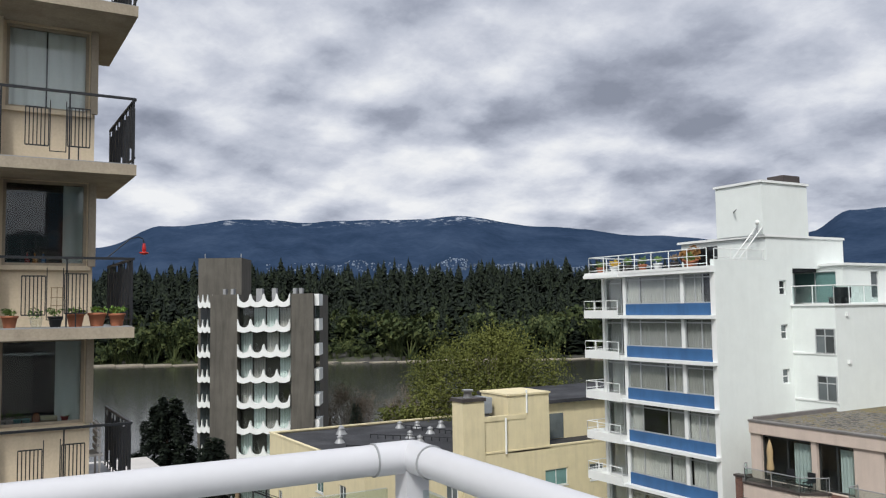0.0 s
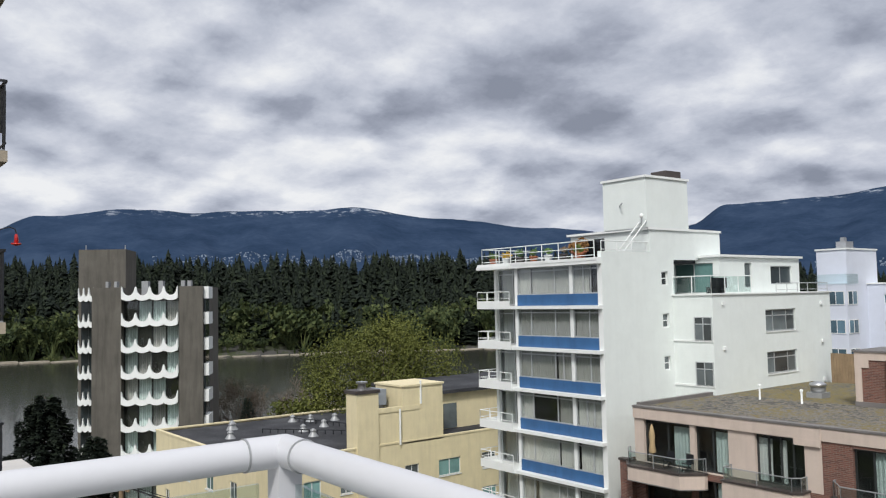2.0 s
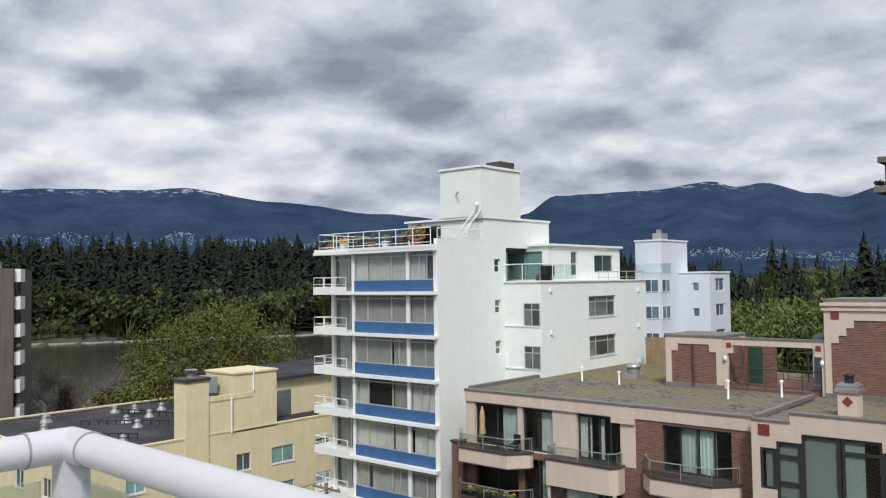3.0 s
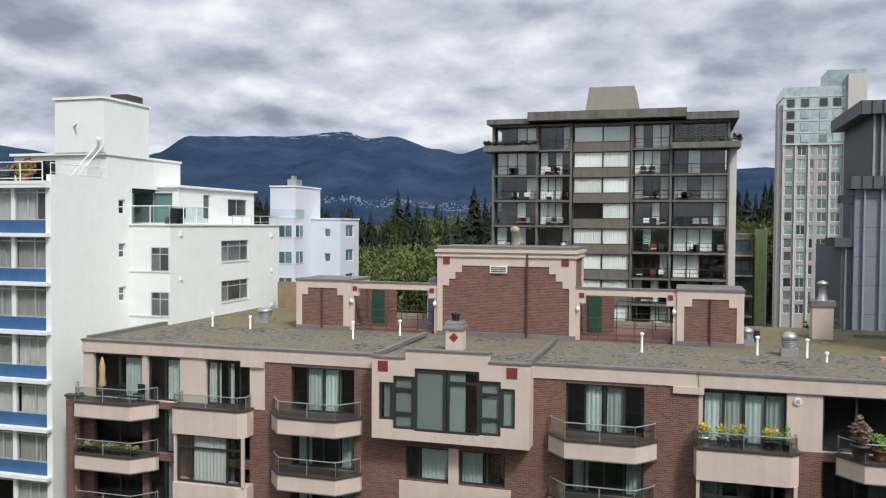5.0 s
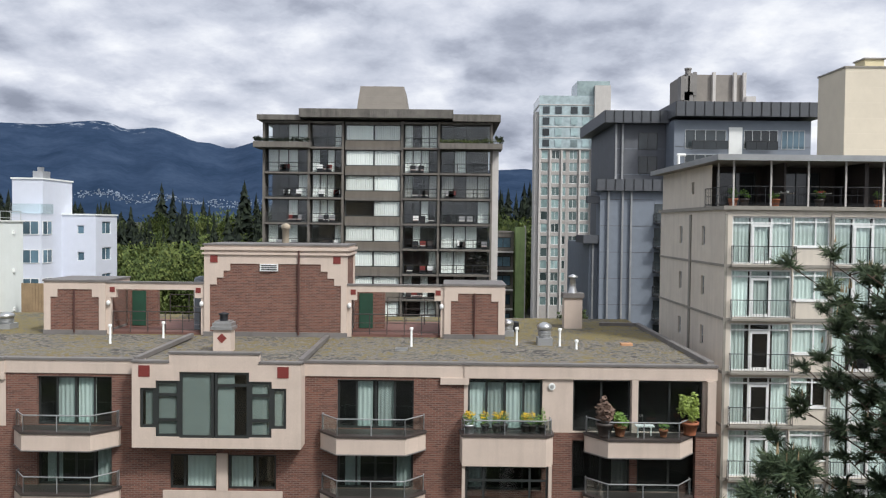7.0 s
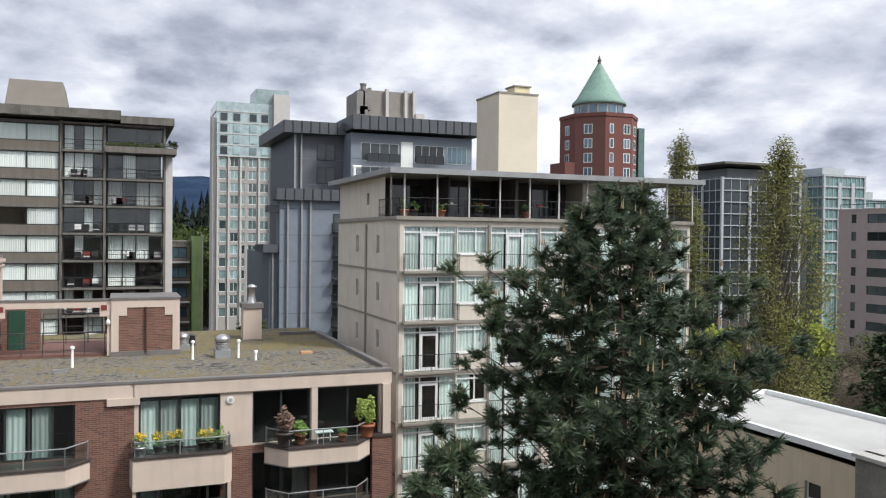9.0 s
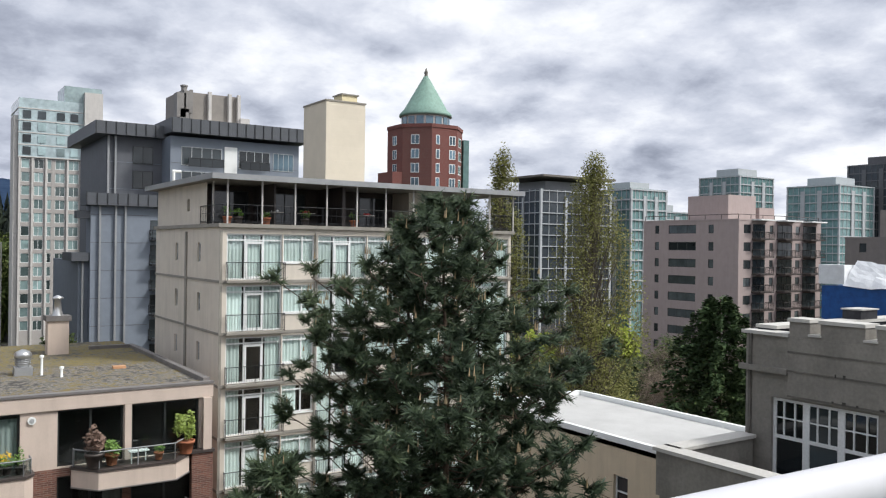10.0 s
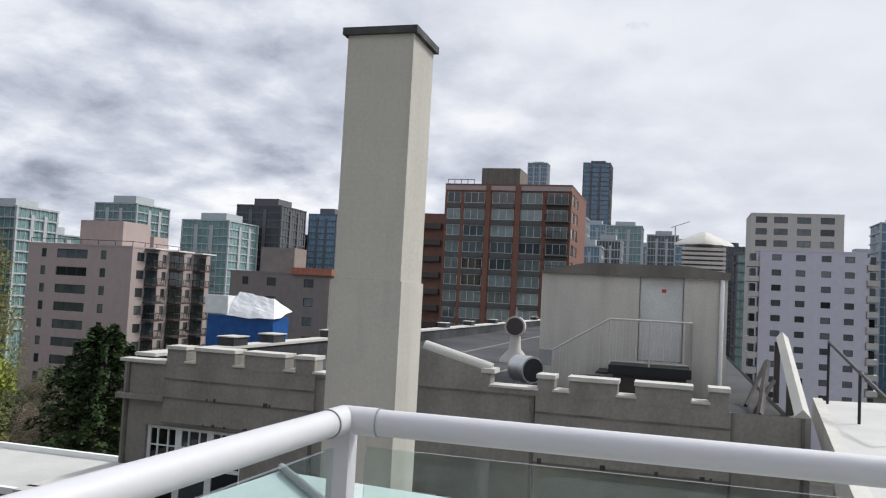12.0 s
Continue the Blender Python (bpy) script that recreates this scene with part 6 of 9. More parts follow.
def iron_front(parent, z, y_end):
    """Balcony front: posts, top rail, raised panels of bars and a step line, then the end railing of close flat bars."""
    x, x_in = -14.79, -17.6
    bm = bmesh.new()
    box(bm, x - 0.02, x + 0.02, -12, y_end, z + 1.1, z + 1.14)
    for y in [y_end - 0.02 - i * 1.0 for i in range(12)]:
        box(bm, x - 0.012, x + 0.012, y - 0.012, y + 0.012, z, z + 1.1)
    fr = part("railing", bm, BLACK_IRON, parent, "black wrought-iron railing")
    pn = bmesh.new()
    for i in range(7):
        y0 = y_end - 1.05 - i * 1.32
        low = i % 2
        scroll_panel(pn, y0, y0 + 0.34, z + (0.22 if not low else 0.42), z + (0.86 if not low else 1.06), x)
        box(pn, x - 0.01, x + 0.01, y0 + 0.16, y0 + 0.18, z + 0.0, z + (0.22 if not low else 0.42))
        scroll_panel(pn, y0 - 0.62, y0 - 0.28, z + 0.2, z + 0.82, x)
        # the bent line that joins the panels
        for a, b, c, d in ((y0 - 0.26, y0 - 0.02, 0.12, 0.12), (y0 - 0.02, y0 - 0.02, 0.12, 0.95), (y0 - 0.26, y0 - 0.26, 0.12, 0.95)):
            box(pn, x - 0.007, x + 0.007, a - 0.007, b + 0.007, z + c - 0.007, z + d + 0.007)
    part("bar_panel", pn, BLACK_IRON, fr)
    en = bmesh.new()
    box(en, x_in, x, y_end - 0.02, y_end + 0.02, z + 1.1, z + 1.14)
    box(en, x_in, x, y_end - 0.012, y_end + 0.012, z + 0.1, z + 0.125)
    for i in range(9):
        xx = x - 0.1 - i * 0.32
        tall = i % 3 != 1
        box(en, xx - 0.03, xx + 0.03, y_end - 0.012, y_end + 0.012, z + (0.12 if tall else 0.35), z + (0.98 if tall else 1.12))
        box(en, xx - 0.16, xx - 0.145, y_end - 0.012, y_end + 0.012, z, z + 1.1)
    part("end_railing", en, BLACK_IRON, fr)


def tan_body():
    holes = []
    for z in TF:
        for a, b in ((0.68, 2.0), (-3.2, -0.4), (-7.5, -4.6)):
            holes.append((a, b, z + 1.05, z + 2.52))
    bm = facade(bmesh.new(), "+x", LX, -12, 2.1, 0, 36, holes, 0.12)
    facade(bm, "+y", 2.1, -28, LX, 0, 36)
    facade(bm, "-y", -12, -28, LX, 0, 36)
    part("wall", bm, TAN, tan)
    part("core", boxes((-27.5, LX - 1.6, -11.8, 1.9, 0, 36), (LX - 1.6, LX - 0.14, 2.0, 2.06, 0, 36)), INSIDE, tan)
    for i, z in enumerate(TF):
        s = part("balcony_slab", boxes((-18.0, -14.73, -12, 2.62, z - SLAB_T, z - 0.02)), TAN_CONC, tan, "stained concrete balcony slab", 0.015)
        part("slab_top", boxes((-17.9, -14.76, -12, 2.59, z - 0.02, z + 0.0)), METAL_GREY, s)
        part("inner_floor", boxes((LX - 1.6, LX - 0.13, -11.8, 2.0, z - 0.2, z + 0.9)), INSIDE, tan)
        part("sill", boxes((LX, LX + 0.08, -12, 2.05, z + 0.97, z + 1.04)), TAN, tan)
        part("corner_post", boxes((LX + 0.001, LX + 0.09, 2.02, 2.14, z + 1.04, z + 2.53)), TAN_CONC, tan)
        cu = {1: ((0.02, 0.98),), 2: ((0.02, 0.48), (0.5, 0.98)), 3: ((0.72, 0.98),), 4: ((0.66, 0.98),)}.get(i, ())
        window(tan, "+x", LX, 0.68, 2.0, z + 1.05, z + 2.52, cols=(0, 1), frame=TAN_CONC, pane=GLASS_DIM if i in (3, 4) else GLASS, bar=0.05, inset=0.06, curtains=cu, cloth=CURTAIN_W)
        window(tan, "+x", LX, -3.2, -0.4, z + 1.05, z + 2.52, cols=(0, 0.5, 1), frame=TAN_CONC, pane=GLASS_DIM, bar=0.05, inset=0.06, curtains=((0, 0.3),), cloth=CURTAIN_W)
        window(tan, "+x", LX, -7.5, -4.6, z + 1.05, z + 2.52, cols=(0, 0.5, 1), frame=TAN_CONC, pane=GLASS_DIM, bar=0.05, inset=0.06, curtains=((0.5, 1.0),), cloth=CURTAIN_W)
        iron_front(tan, z, 2.6)


tan_body()
part("pier", boxes((-15.93, -15.75, -0.1, 0.62, 0, 36)), TAN, tan)
zb = 23.79
for i, (y, pot, h, r) in enumerate(((0.32, FLOWER_Y, 0.3, 0.13), (0.78, TERRACOTTA, 0.16, 0.12), (1.16, GLASS, 0.2, 0.1), (1.44, BLACK_IRON, 0.15, 0.11), (1.74, TERRACOTTA, 0.1, 0.14), (2.07, TERRACOTTA, 0.12, 0.14), (2.38, TERRACOTTA, 0.16, 0.13))):
    plant(-14.98, y, zb, ("yellow tub with red and yellow flowers on a balcony edge", "terracotta pot with a small plant on a balcony edge", "clear jar with a green plant on a balcony edge", "black pot with a wire trellis plant on a balcony edge")[min(i, 3) if i < 4 else 1], pot, r, h, flower=FLOWER_R if i == 0 else None, seed=120 + i, count=60)
t = thing("plant_trellis", -15.0, 1.46, zb + 0.2, "small brown wire plant trellis", "trellis")
for dy in (-0.09, 0.0, 0.09):
    part("upright", tube(bmesh.new(), (0, dy, 0), (0, dy * 0.9, 0.45), 0.007, 5), WOOD, t)
for dz in (0.15, 0.28, 0.44):
    part("crossbar", tube(bmesh.new(), (0, -0.1, dz), (0, 0.1, dz), 0.006, 5), WOOD, t)
t = thing("bird_feeder", -14.85, 2.6, 24.93, "red hanging bird feeder on a curved iron hook", "bird feeder")
for a, b in (((0, -0.4, 0), (0, -0.05, 0.32)), ((0, -0.05, 0.32), (0, 0.08, 0.36)), ((0, 0.08, 0.36), (0, 0.16, 0.33)), ((0, 0.16, 0.33), (0, 0.18, 0.26))):
    part("hook", tube(bmesh.new(), a, b, 0.01, 6), BLACK_IRON, t)
part("bottle", lathe(bmesh.new(), [(0.015, 0.1), (0.035, 0.12), (0.03, 0.2), (0.02, 0.25)], (0, 0.18, 0), 10), surface("red_plastic", (0.45, 0.02, 0.02), 0.3), t)
part("tray", lathe(bmesh.new(), [(0.02, 0.06), (0.075, 0.08), (0.08, 0.1), (0.02, 0.11)], (0, 0.18, 0), 12), surface("red_tray", (0.5, 0.03, 0.02), 0.3), t)
for i, (y, c) in enumerate(((1.08, (0.3, 0.04, 0.03)), (1.2, (0.5, 0.2, 0.04)), (1.33, (0.03, 0.12, 0.3)))):
    t = thing("bottle", LX - 0.22, y, zb + 1.07, "small coloured glass bottle on a window sill", "bottle", "bottles on the sill")
    part("body", lathe(bmesh.new(), [(0.04, 0), (0.045, 0.02), (0.04, 0.11), (0.015, 0.15), (0.015, 0.2)], sides=10), surface("bottle_glass", c, 0.15), t)
    part("cork", lathe(bmesh.new(), [(0.016, 0.201), (0.016, 0.22)], sides=8), WOOD, t)
zs = 21.06 + 1.06
for i, (y, kind) in enumerate(((0.74, 1), (0.86, 0), (0.98, 2), (1.12, 2), (1.72, 3))):
    plant(LX - 0.2, y, zs, ("small pot plant on a window sill", "leafy pot plant on a window sill", "plant in a turquoise pot on a window sill", "small red pot on a window sill")[kind], (PALE_CONC, PALE_CONC, surface("turquoise_pot", (0.05, 0.30, 0.32), 0.4), FLOWER_R)[kind], 0.065, 0.14 if kind != 3 else 0.02, seed=140 + i, count=40)
for i in range(4):
    solid("book", boxes((LX - 0.32, LX - 0.14, 1.34, 1.6, zs + i * 0.032, zs + 0.029 + i * 0.032)), (CREAM, WOOD, TAN, CREAM)[i], "closed book in a stack on a window sill", "book", group="books on the sill")
solid("stone_head", lathe(bmesh.new(), [(0.05, 0), (0.06, 0.05), (0.055, 0.14), (0.03, 0.19)], (LX - 0.2, 1.27, zs), 10), TERRACOTTA, "rounded reddish stone ornament on a window sill", "ornament")
t = thing("patio_chair", -16.4, 2.3, 21.06, "pale slatted chair on a balcony", "chair")
for i in range(4):
    part("slat", boxes((-0.3, 0.3, -0.05, 0.0, 0.5 + i * 0.13, 0.58 + i * 0.13)), PALE_CONC, t)
part("seat", boxes((-0.3, 0.3, -0.3, 0.05, 0.42, 0.46)), PALE_CONC, t)
for a in (-0.28, 0.28):
    part("leg", tube(bmesh.new(), (a, 0, 0), (a, 0, 1.0), 0.02, 6), PALE_CONC, t)
    part("leg", tube(bmesh.new(), (a, -0.28, 0), (a, -0.28, 0.42), 0.02, 6), PALE_CONC, t)
t = thing("low_annex", -48.5, 7.6, 0, "low annex with a pale flat roof", "building")
part("wall", boxes((-5, 4.5, -4, 2.3, 0, 15.0)), TAN, t)
part("roof", boxes((-5.2, 4.7, -4.2, 2.5, 15.0, 15.2)), PALE_CONC, t)

# ---- the grey concrete tower with scalloped white balconies ----
def scallop(w, n, h=1.5, cup=0.95, deep=0.35):
    """A balcony front with upright horns, rounded cups between them and a wavy lower edge."""
    bm = bmesh.new()
    k = n * 16
    cols = []
    for i in range(k + 1):
        u = (i % 16) / 16 if i < k else 1.0
        d = abs(u - 0.5) * 2
        top = h if d > 0.88 else h - cup * math.sqrt(max(0.0, 1 - (d / 0.88) ** 2)) ** 0.8
        low = 0.22 * (1 - d * d) if True else 0
        x = -w / 2 + w * i / k
        cols.append([bm.verts.new(p) for p in ((x, 0, 0.2 - low), (x, 0, top), (x, deep, top), (x, deep, 0.2 - low))])
    for a, b in zip(cols, cols[1:]):
        for j in range(4):
            bm.faces.new((a[j], b[j], b[(j + 1) % 4], a[(j + 1) % 4]))
    bm.faces.new(cols[0])
    bm.faces.new(cols[-1][::-1])
    bmesh.ops.recalc_face_normals(bm, faces=bm.faces[:])
    return bm


g = thing("concrete_tower", -92.0, 23.8, 0, "brown-grey concrete apartment tower with scalloped white balconies", "building", turn=60)
ZB = [24.45 - 2.77 * i for i in range(9)]
bm = boxes((0, 3.0, 0, 12, 0, 25.9), (8.9, 11.4, 0, 12, 0, 25.9), (3.0, 8.9, 1.6, 12, 0, 25.0))
part("wall", bm, BRUTAL, g)
part("stair_block", boxes((-3.1, 2.0, 6, 11, 0, 30.35)), BRUTAL, g, "tall windowless concrete stair block")
part("side_wall", boxes((-1.8, -0.02, 2.2, 6, 0, 25.2)), BRUTAL, g)
for x in (-2.6, 1.7):
    part("aerial", tube(bmesh.new(), (x, 7, 30.35), (x, 7, 30.9), 0.05, 5), METAL, g)
fronts = cached(("balcony_front", 5.8), lambda: scallop(5.8, 4), WHITE_TRIM)
narrow = cached(("balcony_front", 1.6), lambda: scallop(1.6, 3), WHITE_TRIM)
rng = random.Random(2)
for i, z in enumerate(ZB):
    placed("balcony_front", fronts, g, "-y", -0.35, 5.95, z)
    placed("balcony_front", narrow, g, "-y", 1.2, -0.95, z)
    part("balcony_floor", boxes((3.1, 8.8, 0, 1.6, z + 0.05, z + 0.2)), BRUTAL, g)
    part("side_balcony", boxes((11.41, 11.95, 0.6, 3.5, z + 0.1, z + 1.4)), WHITE_TRIM, g)
    part("side_balcony_floor", boxes((-1.75, -0.1, 1.5, 2.2, z + 0.05, z + 0.2)), BRUTAL, g)
    if i < 8:
        zz = z + 2.77 - 2.6
        for j in range(4):
            lo = 3.05 + j * 1.46
            c = part("curtain", cached(("tower_curtain", 1.3), lambda: curtain_mesh(1.3, 2.45, 5), CURTAIN if (i + j) % 3 else CURTAIN_G), CURTAIN, g)
            c.location = (lo + 0.7, 1.35, zz - 2.6 + 0.05)
            if (i * 5 + j * 3) % 4 == 0:
                bpy.data.objects.remove(c)
        window(g, "-y", 1.3, 3.0, 8.9, z - 2.5, z - 0.02, cols=(0, 0.25, 0.5, 0.75, 1), frame=FRAME_DARK, pane=GLASS, bar=0.06, inset=0.0)
        window(g, "-y", 2.2, -1.7, -0.1, z - 2.5, z - 0.02, cols=(0, 0.5, 1), frame=FRAME_DARK, pane=PANE_DARK, bar=0.06, inset=-0.06, split=False)
        part("side_pane", boxes((11.42, 11.6, 0.7, 3.4, z - 1.3, z + 0.1)), PANE_DARK, g)
for x, w in ((4.4, 0.7), (6.2, 0.5), (8.6, 0.4), (9.3, 0.4), (0.6, 0.3), (1.5, 0.3)):
    part("roof_unit", boxes((x, x + w, 3, 4, 25.0, 26.6)), METAL_GREY, g)

# ---- the cream stucco building with the tar roof ----
y_house = thing("cream_apartment_building", 0, 0, 0, "cream stucco apartment building with a dark flat roof", "building")
wins = [(36.75, 38.05), (40.0, 42.2), (44.5, 46.0), (28.0, 29.4), (31.0, 32.0)]
wins_s = [(-71, -70), (-66.5, -65.2), (-62, -60.5), (-57.5, -56.2)]
hol = [(a, b, z, z + 1.3) for a, b in wins for z in (9.9, 7.1, 4.3)]
hol_s = [(a, b, z, z + 1.3) for a, b in wins_s for z in (9.9, 7.1, 4.3)]
bm = facade(bmesh.new(), "+x", -53, 24.4, 62, 0, 13.0, hol, 0.15)
facade(bm, "-y", 24.4, -73.3, -53, 0, 13.0, hol_s, 0.15)
facade(bm, "-x", -73.3, 24.4, 62, 0, 13.0)
part("wall", bm, CREAM, y_house)
part("core", boxes((-73, -53.3, 24.8, 61.8, 0, 12.6)), INSIDE, y_house)
for side, at, lst in (("+x", -53, hol), ("-y", 24.4, hol_s)):
    for a, b, z0, z1 in lst:
        window(y_house, side, at, a, b, z0, z1, cols=(0, 0.5, 1), frame=FRAME_WHITE, pane=PANE_FAR if (a + z0) % 2 < 1 else PANE_GREEN, inset=0.08, split=False, sill=FRAME_WHITE)
part("roof", boxes((-73.2, -53.1, 24.5, 62, 12.6, 12.85)), TAR, y_house, "dark tar roof")
for s in ((-53.25, -52.95, 24.35, 62, 12.98, 13.1), (-73.4, -53.25, 24.35, 24.65, 12.98, 13.1), (-73.4, -73.1, 24.65, 62, 12.98, 13.1)):
    part("parapet_cap", boxes(s), CREAM, y_house)
part("chimney", boxes((-54.4, -52.85, 32.4, 34.3, 0, 17.0)), CREAM, y_house, "cream chimney stack")
part("chimney_cap", boxes((-54.5, -52.75, 32.3, 34.4, 17.0, 17.25)), BROWN_TRIM, y_house)
part("chimney_pot", lathe(bmesh.new(), [(0.35, 17.25), (0.3, 17.7), (0.45, 17.72), (0.45, 17.85)], (-53.6, 33.3, 0), 10), METAL, y_house)
part("lift_house", boxes((-57, -53.01, 34.3, 38.2, 12.85, 15.4)), CREAM, y_house)
part("lift_roof", boxes((-57, -53.3, 34.3, 36.5, 15.4, 15.5)), TAR, y_house)
part("lift_parapet", boxes((-53.3, -52.95, 34.3, 38.2, 15.4, 15.75)), CREAM, y_house)
part("stair_house", boxes((-56.8, -53.0, 36.6, 40.5, 12.85, 17.2)), CREAM, y_house)
part("stair_cap", boxes((-56.9, -52.9, 36.5, 40.6, 17.2, 17.34)), CREAM, y_house)
part("rear_house", boxes((-66, -56.5, 42.6, 58, 12.85, 15.9)), CREAM, y_house)
part("rear_roof", boxes((-66.3, -56.0, 42.2, 58.3, 15.9, 16.2)), TAR, y_house)
part("rear_door", boxes((-56.5, -56.4, 43.2, 44.6, 12.9, 15.0)), PANE_FAR, y_house)
part("duct_pipe", tube(tube(bmesh.new(), (-52.8, 36.2, 12.9), (-52.8, 36.2, 15.6), 0.08, 6), (-52.95, 38.3, 15.8), (-52.95, 38.3, 17.6), 0.08, 6), WHITE_TRIM, y_house)
t = thing("air_handler", -55.4, 35.4, 15.5, "grey metal rooftop air handler", "air handler")
part("casing", boxes((-1.0, 0.9, -0.7, 0.7, 0.3, 1.5)), surface("blue_grey_casing", (0.26, 0.29, 0.33), 0.5, vary=0.1), t, "", 0.12)
for a in (-0.8, 0.7):
    part("leg", boxes((a - 0.05, a + 0.05, -0.5, 0.5, 0, 0.3)), METAL_GREY, t)
rng = random.Random(8)
for i in range(14):
    x, y = rng.uniform(-71, -56), rng.uniform(26, 42)
    if x > -61 and y > 33:
        continue
    t = thing("roof_vent", x, y, 12.85, "small grey cone vent on a tar roof", "roof vent", "tar roof vents")
    part("cone", lathe(bmesh.new(), [(0.45, 0), (0.2, 0.35), (0.18, 0.45)], sides=10), METAL_GREY, t)
    part("cap", lathe(bmesh.new(), [(0.26, 0.452), (0.26, 0.52), (0.05, 0.66)], sides=10), METAL_GREY, t)
for a, b in (((-66, 31), (-60, 36)), ((-62, 27), (-57, 31)), ((-70, 36), (-63, 38))):
    railing(y_house, [a, b], 12.85, 0.35, BLACK_IRON, posts=0.7, r=0.05, name="pipe_run")


# ---- the dark tower with stacked balconies ----
dk = thing("dark_apartment_tower", 0, 0, 0, "dark brown concrete apartment tower with recessed balconies", "building")
DY = 89.0
RIB = siding(surface("ribbed_brown_panel", (0.17, 0.15, 0.125), 0.8, vary=0.08, streak=0.15), 0.3, 0.05, axis=0)
part("core", boxes((-19.6, 4.3, DY + 2.3, 105, 0, 35)), INSIDE, dk)
LV = [34.9 - 2.72 * i for i in range(12)]
bays = ((-19.8, -15.2, 0), (-15.0, -11.5, 0), (-11.4, -5.1, 1), (-5.0, -1.2, 0), (-1.0, 4.5, 0))
rng = random.Random(21)
for x in (-20.0, -15.15, -11.5, -5.1, -1.15, 4.5):
    part("pier", boxes((x - 0.12, x + 0.12, DY - 0.25, DY + 1.7, 0, 35.0)), DARK_CONC, dk)
part("side_pier", boxes((4.62, 5.3, DY + 0.1, DY + 2.5, 0, 32)), PALE_CONC, dk)
for i, z in enumerate(LV):
    for a, b, c in bays:
        if c:
            part("spandrel", boxes((a + 0.15, b - 0.15, DY - 0.1, DY + 0.1, z - 3.0, z - 2.0)), RIB, dk)
            window(dk, "-y", DY, a + 0.15, b - 0.15, z - 2.0, z - 0.28, cols=(0, 0.52, 1), frame=FRAME_DARK, pane=GLASS, bar=0.1, inset=0.05, split=False, curtains=[k for k in ((0.02, 0.5), (0.53, 0.98)) if rng.random() < 0.85], cloth=CURTAIN_W)
            part("floor_band", boxes((a + 0.15, b - 0.15, DY - 0.12, DY + 1.7, z - 0.28, z)), DARK_CONC, dk)
        else:
            part("balcony_slab", boxes((a, b, DY - 0.45, DY + 1.7, z - 0.2, z)), DARK_CONC, dk)
            o = rng.random()
            cu = [k for k in ((0.02, 0.26), (0.28, 0.5), (0.52, 0.74), (0.76, 0.98)) if rng.random() < 0.5]
            window(dk, "-y", DY + 0.45, a + 0.1, b - 0.1, z - 2.7, z - 0.2, cols=(0, 0.27, 0.51, 0.75, 1), frame=FRAME_DARK, pane=GLASS, bar=0.08, inset=0.0, split=False, curtains=cu, cloth=CURTAIN_W if o < 0.8 else CURTAIN_G)
            if i > 0:
                railing(dk, [(a + 0.1, DY - 0.4), (b - 0.1, DY - 0.4)], z, 1.0, BLACK_IRON, posts=1.8, bars=2, r=0.04)
            if i > 1 and o < 0.85:
                for q in range(3):
                    xx = rng.uniform(a + 0.6, b - 0.6)
                    t = thing("balcony_clutter", xx, DY + 0.1, z, "small balcony furniture and pots behind a railing", "furniture", "balcony furniture")
                    part("seat", boxes((-0.3, 0.3, -0.2, 0.2, 0.3, 0.4)), (PALE_CONC, MAUVE, BROWN_TRIM, BLACK_IRON)[rng.randrange(4)], t)
                    part("backrest", boxes((-0.3, 0.3, 0.2, 0.25, 0.3, 0.85)), (WHITE_TRIM, RED_TILE, BROWN_TRIM, BLACK_IRON, BLACK_IRON, METAL_GREY)[rng.randrange(6)], t)
                    part("base", boxes((-0.25, 0.25, -0.15, 0.15, 0, 0.3)), BLACK_IRON, t)
for a, b in ((-20.9, -14.9), (-1.1, 5.6)):
    part("penthouse_ledge", boxes((a, b, DY - 1.4, DY + 2, 32.0, 32.6)), DARK_CONC, dk)
    for i in range(9):
        plant(a + 0.4 + (b - a - 0.8) * i / 8, DY - 1.0, 32.6, "low green hedge plant on a penthouse ledge", None, 0.42, 0.5, leaf=SPRING if b > 0 else FIR, seed=210 + i, count=60)
plant(5.3, DY - 0.9, 32.7, "dark shrub on a penthouse ledge", None, 0.45, 0.7, leaf=FIR, seed=201, count=200)
plant(-20.5, DY - 0.9, 32.7, "dark shrub on a penthouse ledge", None, 0.4, 0.55, leaf=FIR, seed=202, count=200)
SEAMED = siding(surface("weathered_seamed_fascia", (0.15, 0.14, 0.125), 0.8, vary=0.25, streak=0.4), 1.0, 0.1, axis=0)
part("roof_fascia", boxes((-20.6, -15.9, DY - 1.0, 105, 34.95, 35.5), (0.3, 5.4, DY - 1.0, 105, 34.95, 35.7)), SEAMED, dk)
part("roof_fascia", boxes((-16.0, 0.35, DY - 1.6, 105, 35.2, 36.1)), SEAMED, dk)
lf = bmesh.new()
lo = [(-10.5, 92), (-4.6, 92), (-4.6, 100), (-10.5, 100)]
hi = [(-10.1, 93), (-5.2, 93), (-5.2, 99), (-10.1, 99)]
va, vb = [lf.verts.new((x, y, 35.9)) for x, y in lo], [lf.verts.new((x, y, 39.4)) for x, y in hi]
for i in range(4):
    lf.faces.new((va[i], va[(i + 1) % 4], vb[(i + 1) % 4], vb[i]))
lf.faces.new(vb)
part("lift_house", lf, siding(surface("ribbed_roof_house", (0.22, 0.20, 0.175), 0.8, vary=0.06), 0.85, 0.06), dk)
part("roof_cowl", lathe(bmesh.new(), [(0.3, 39.4), (0.3, 39.6), (0.1, 39.75)], (-8.6, 95, 0), 8), DARK_CONC, dk)


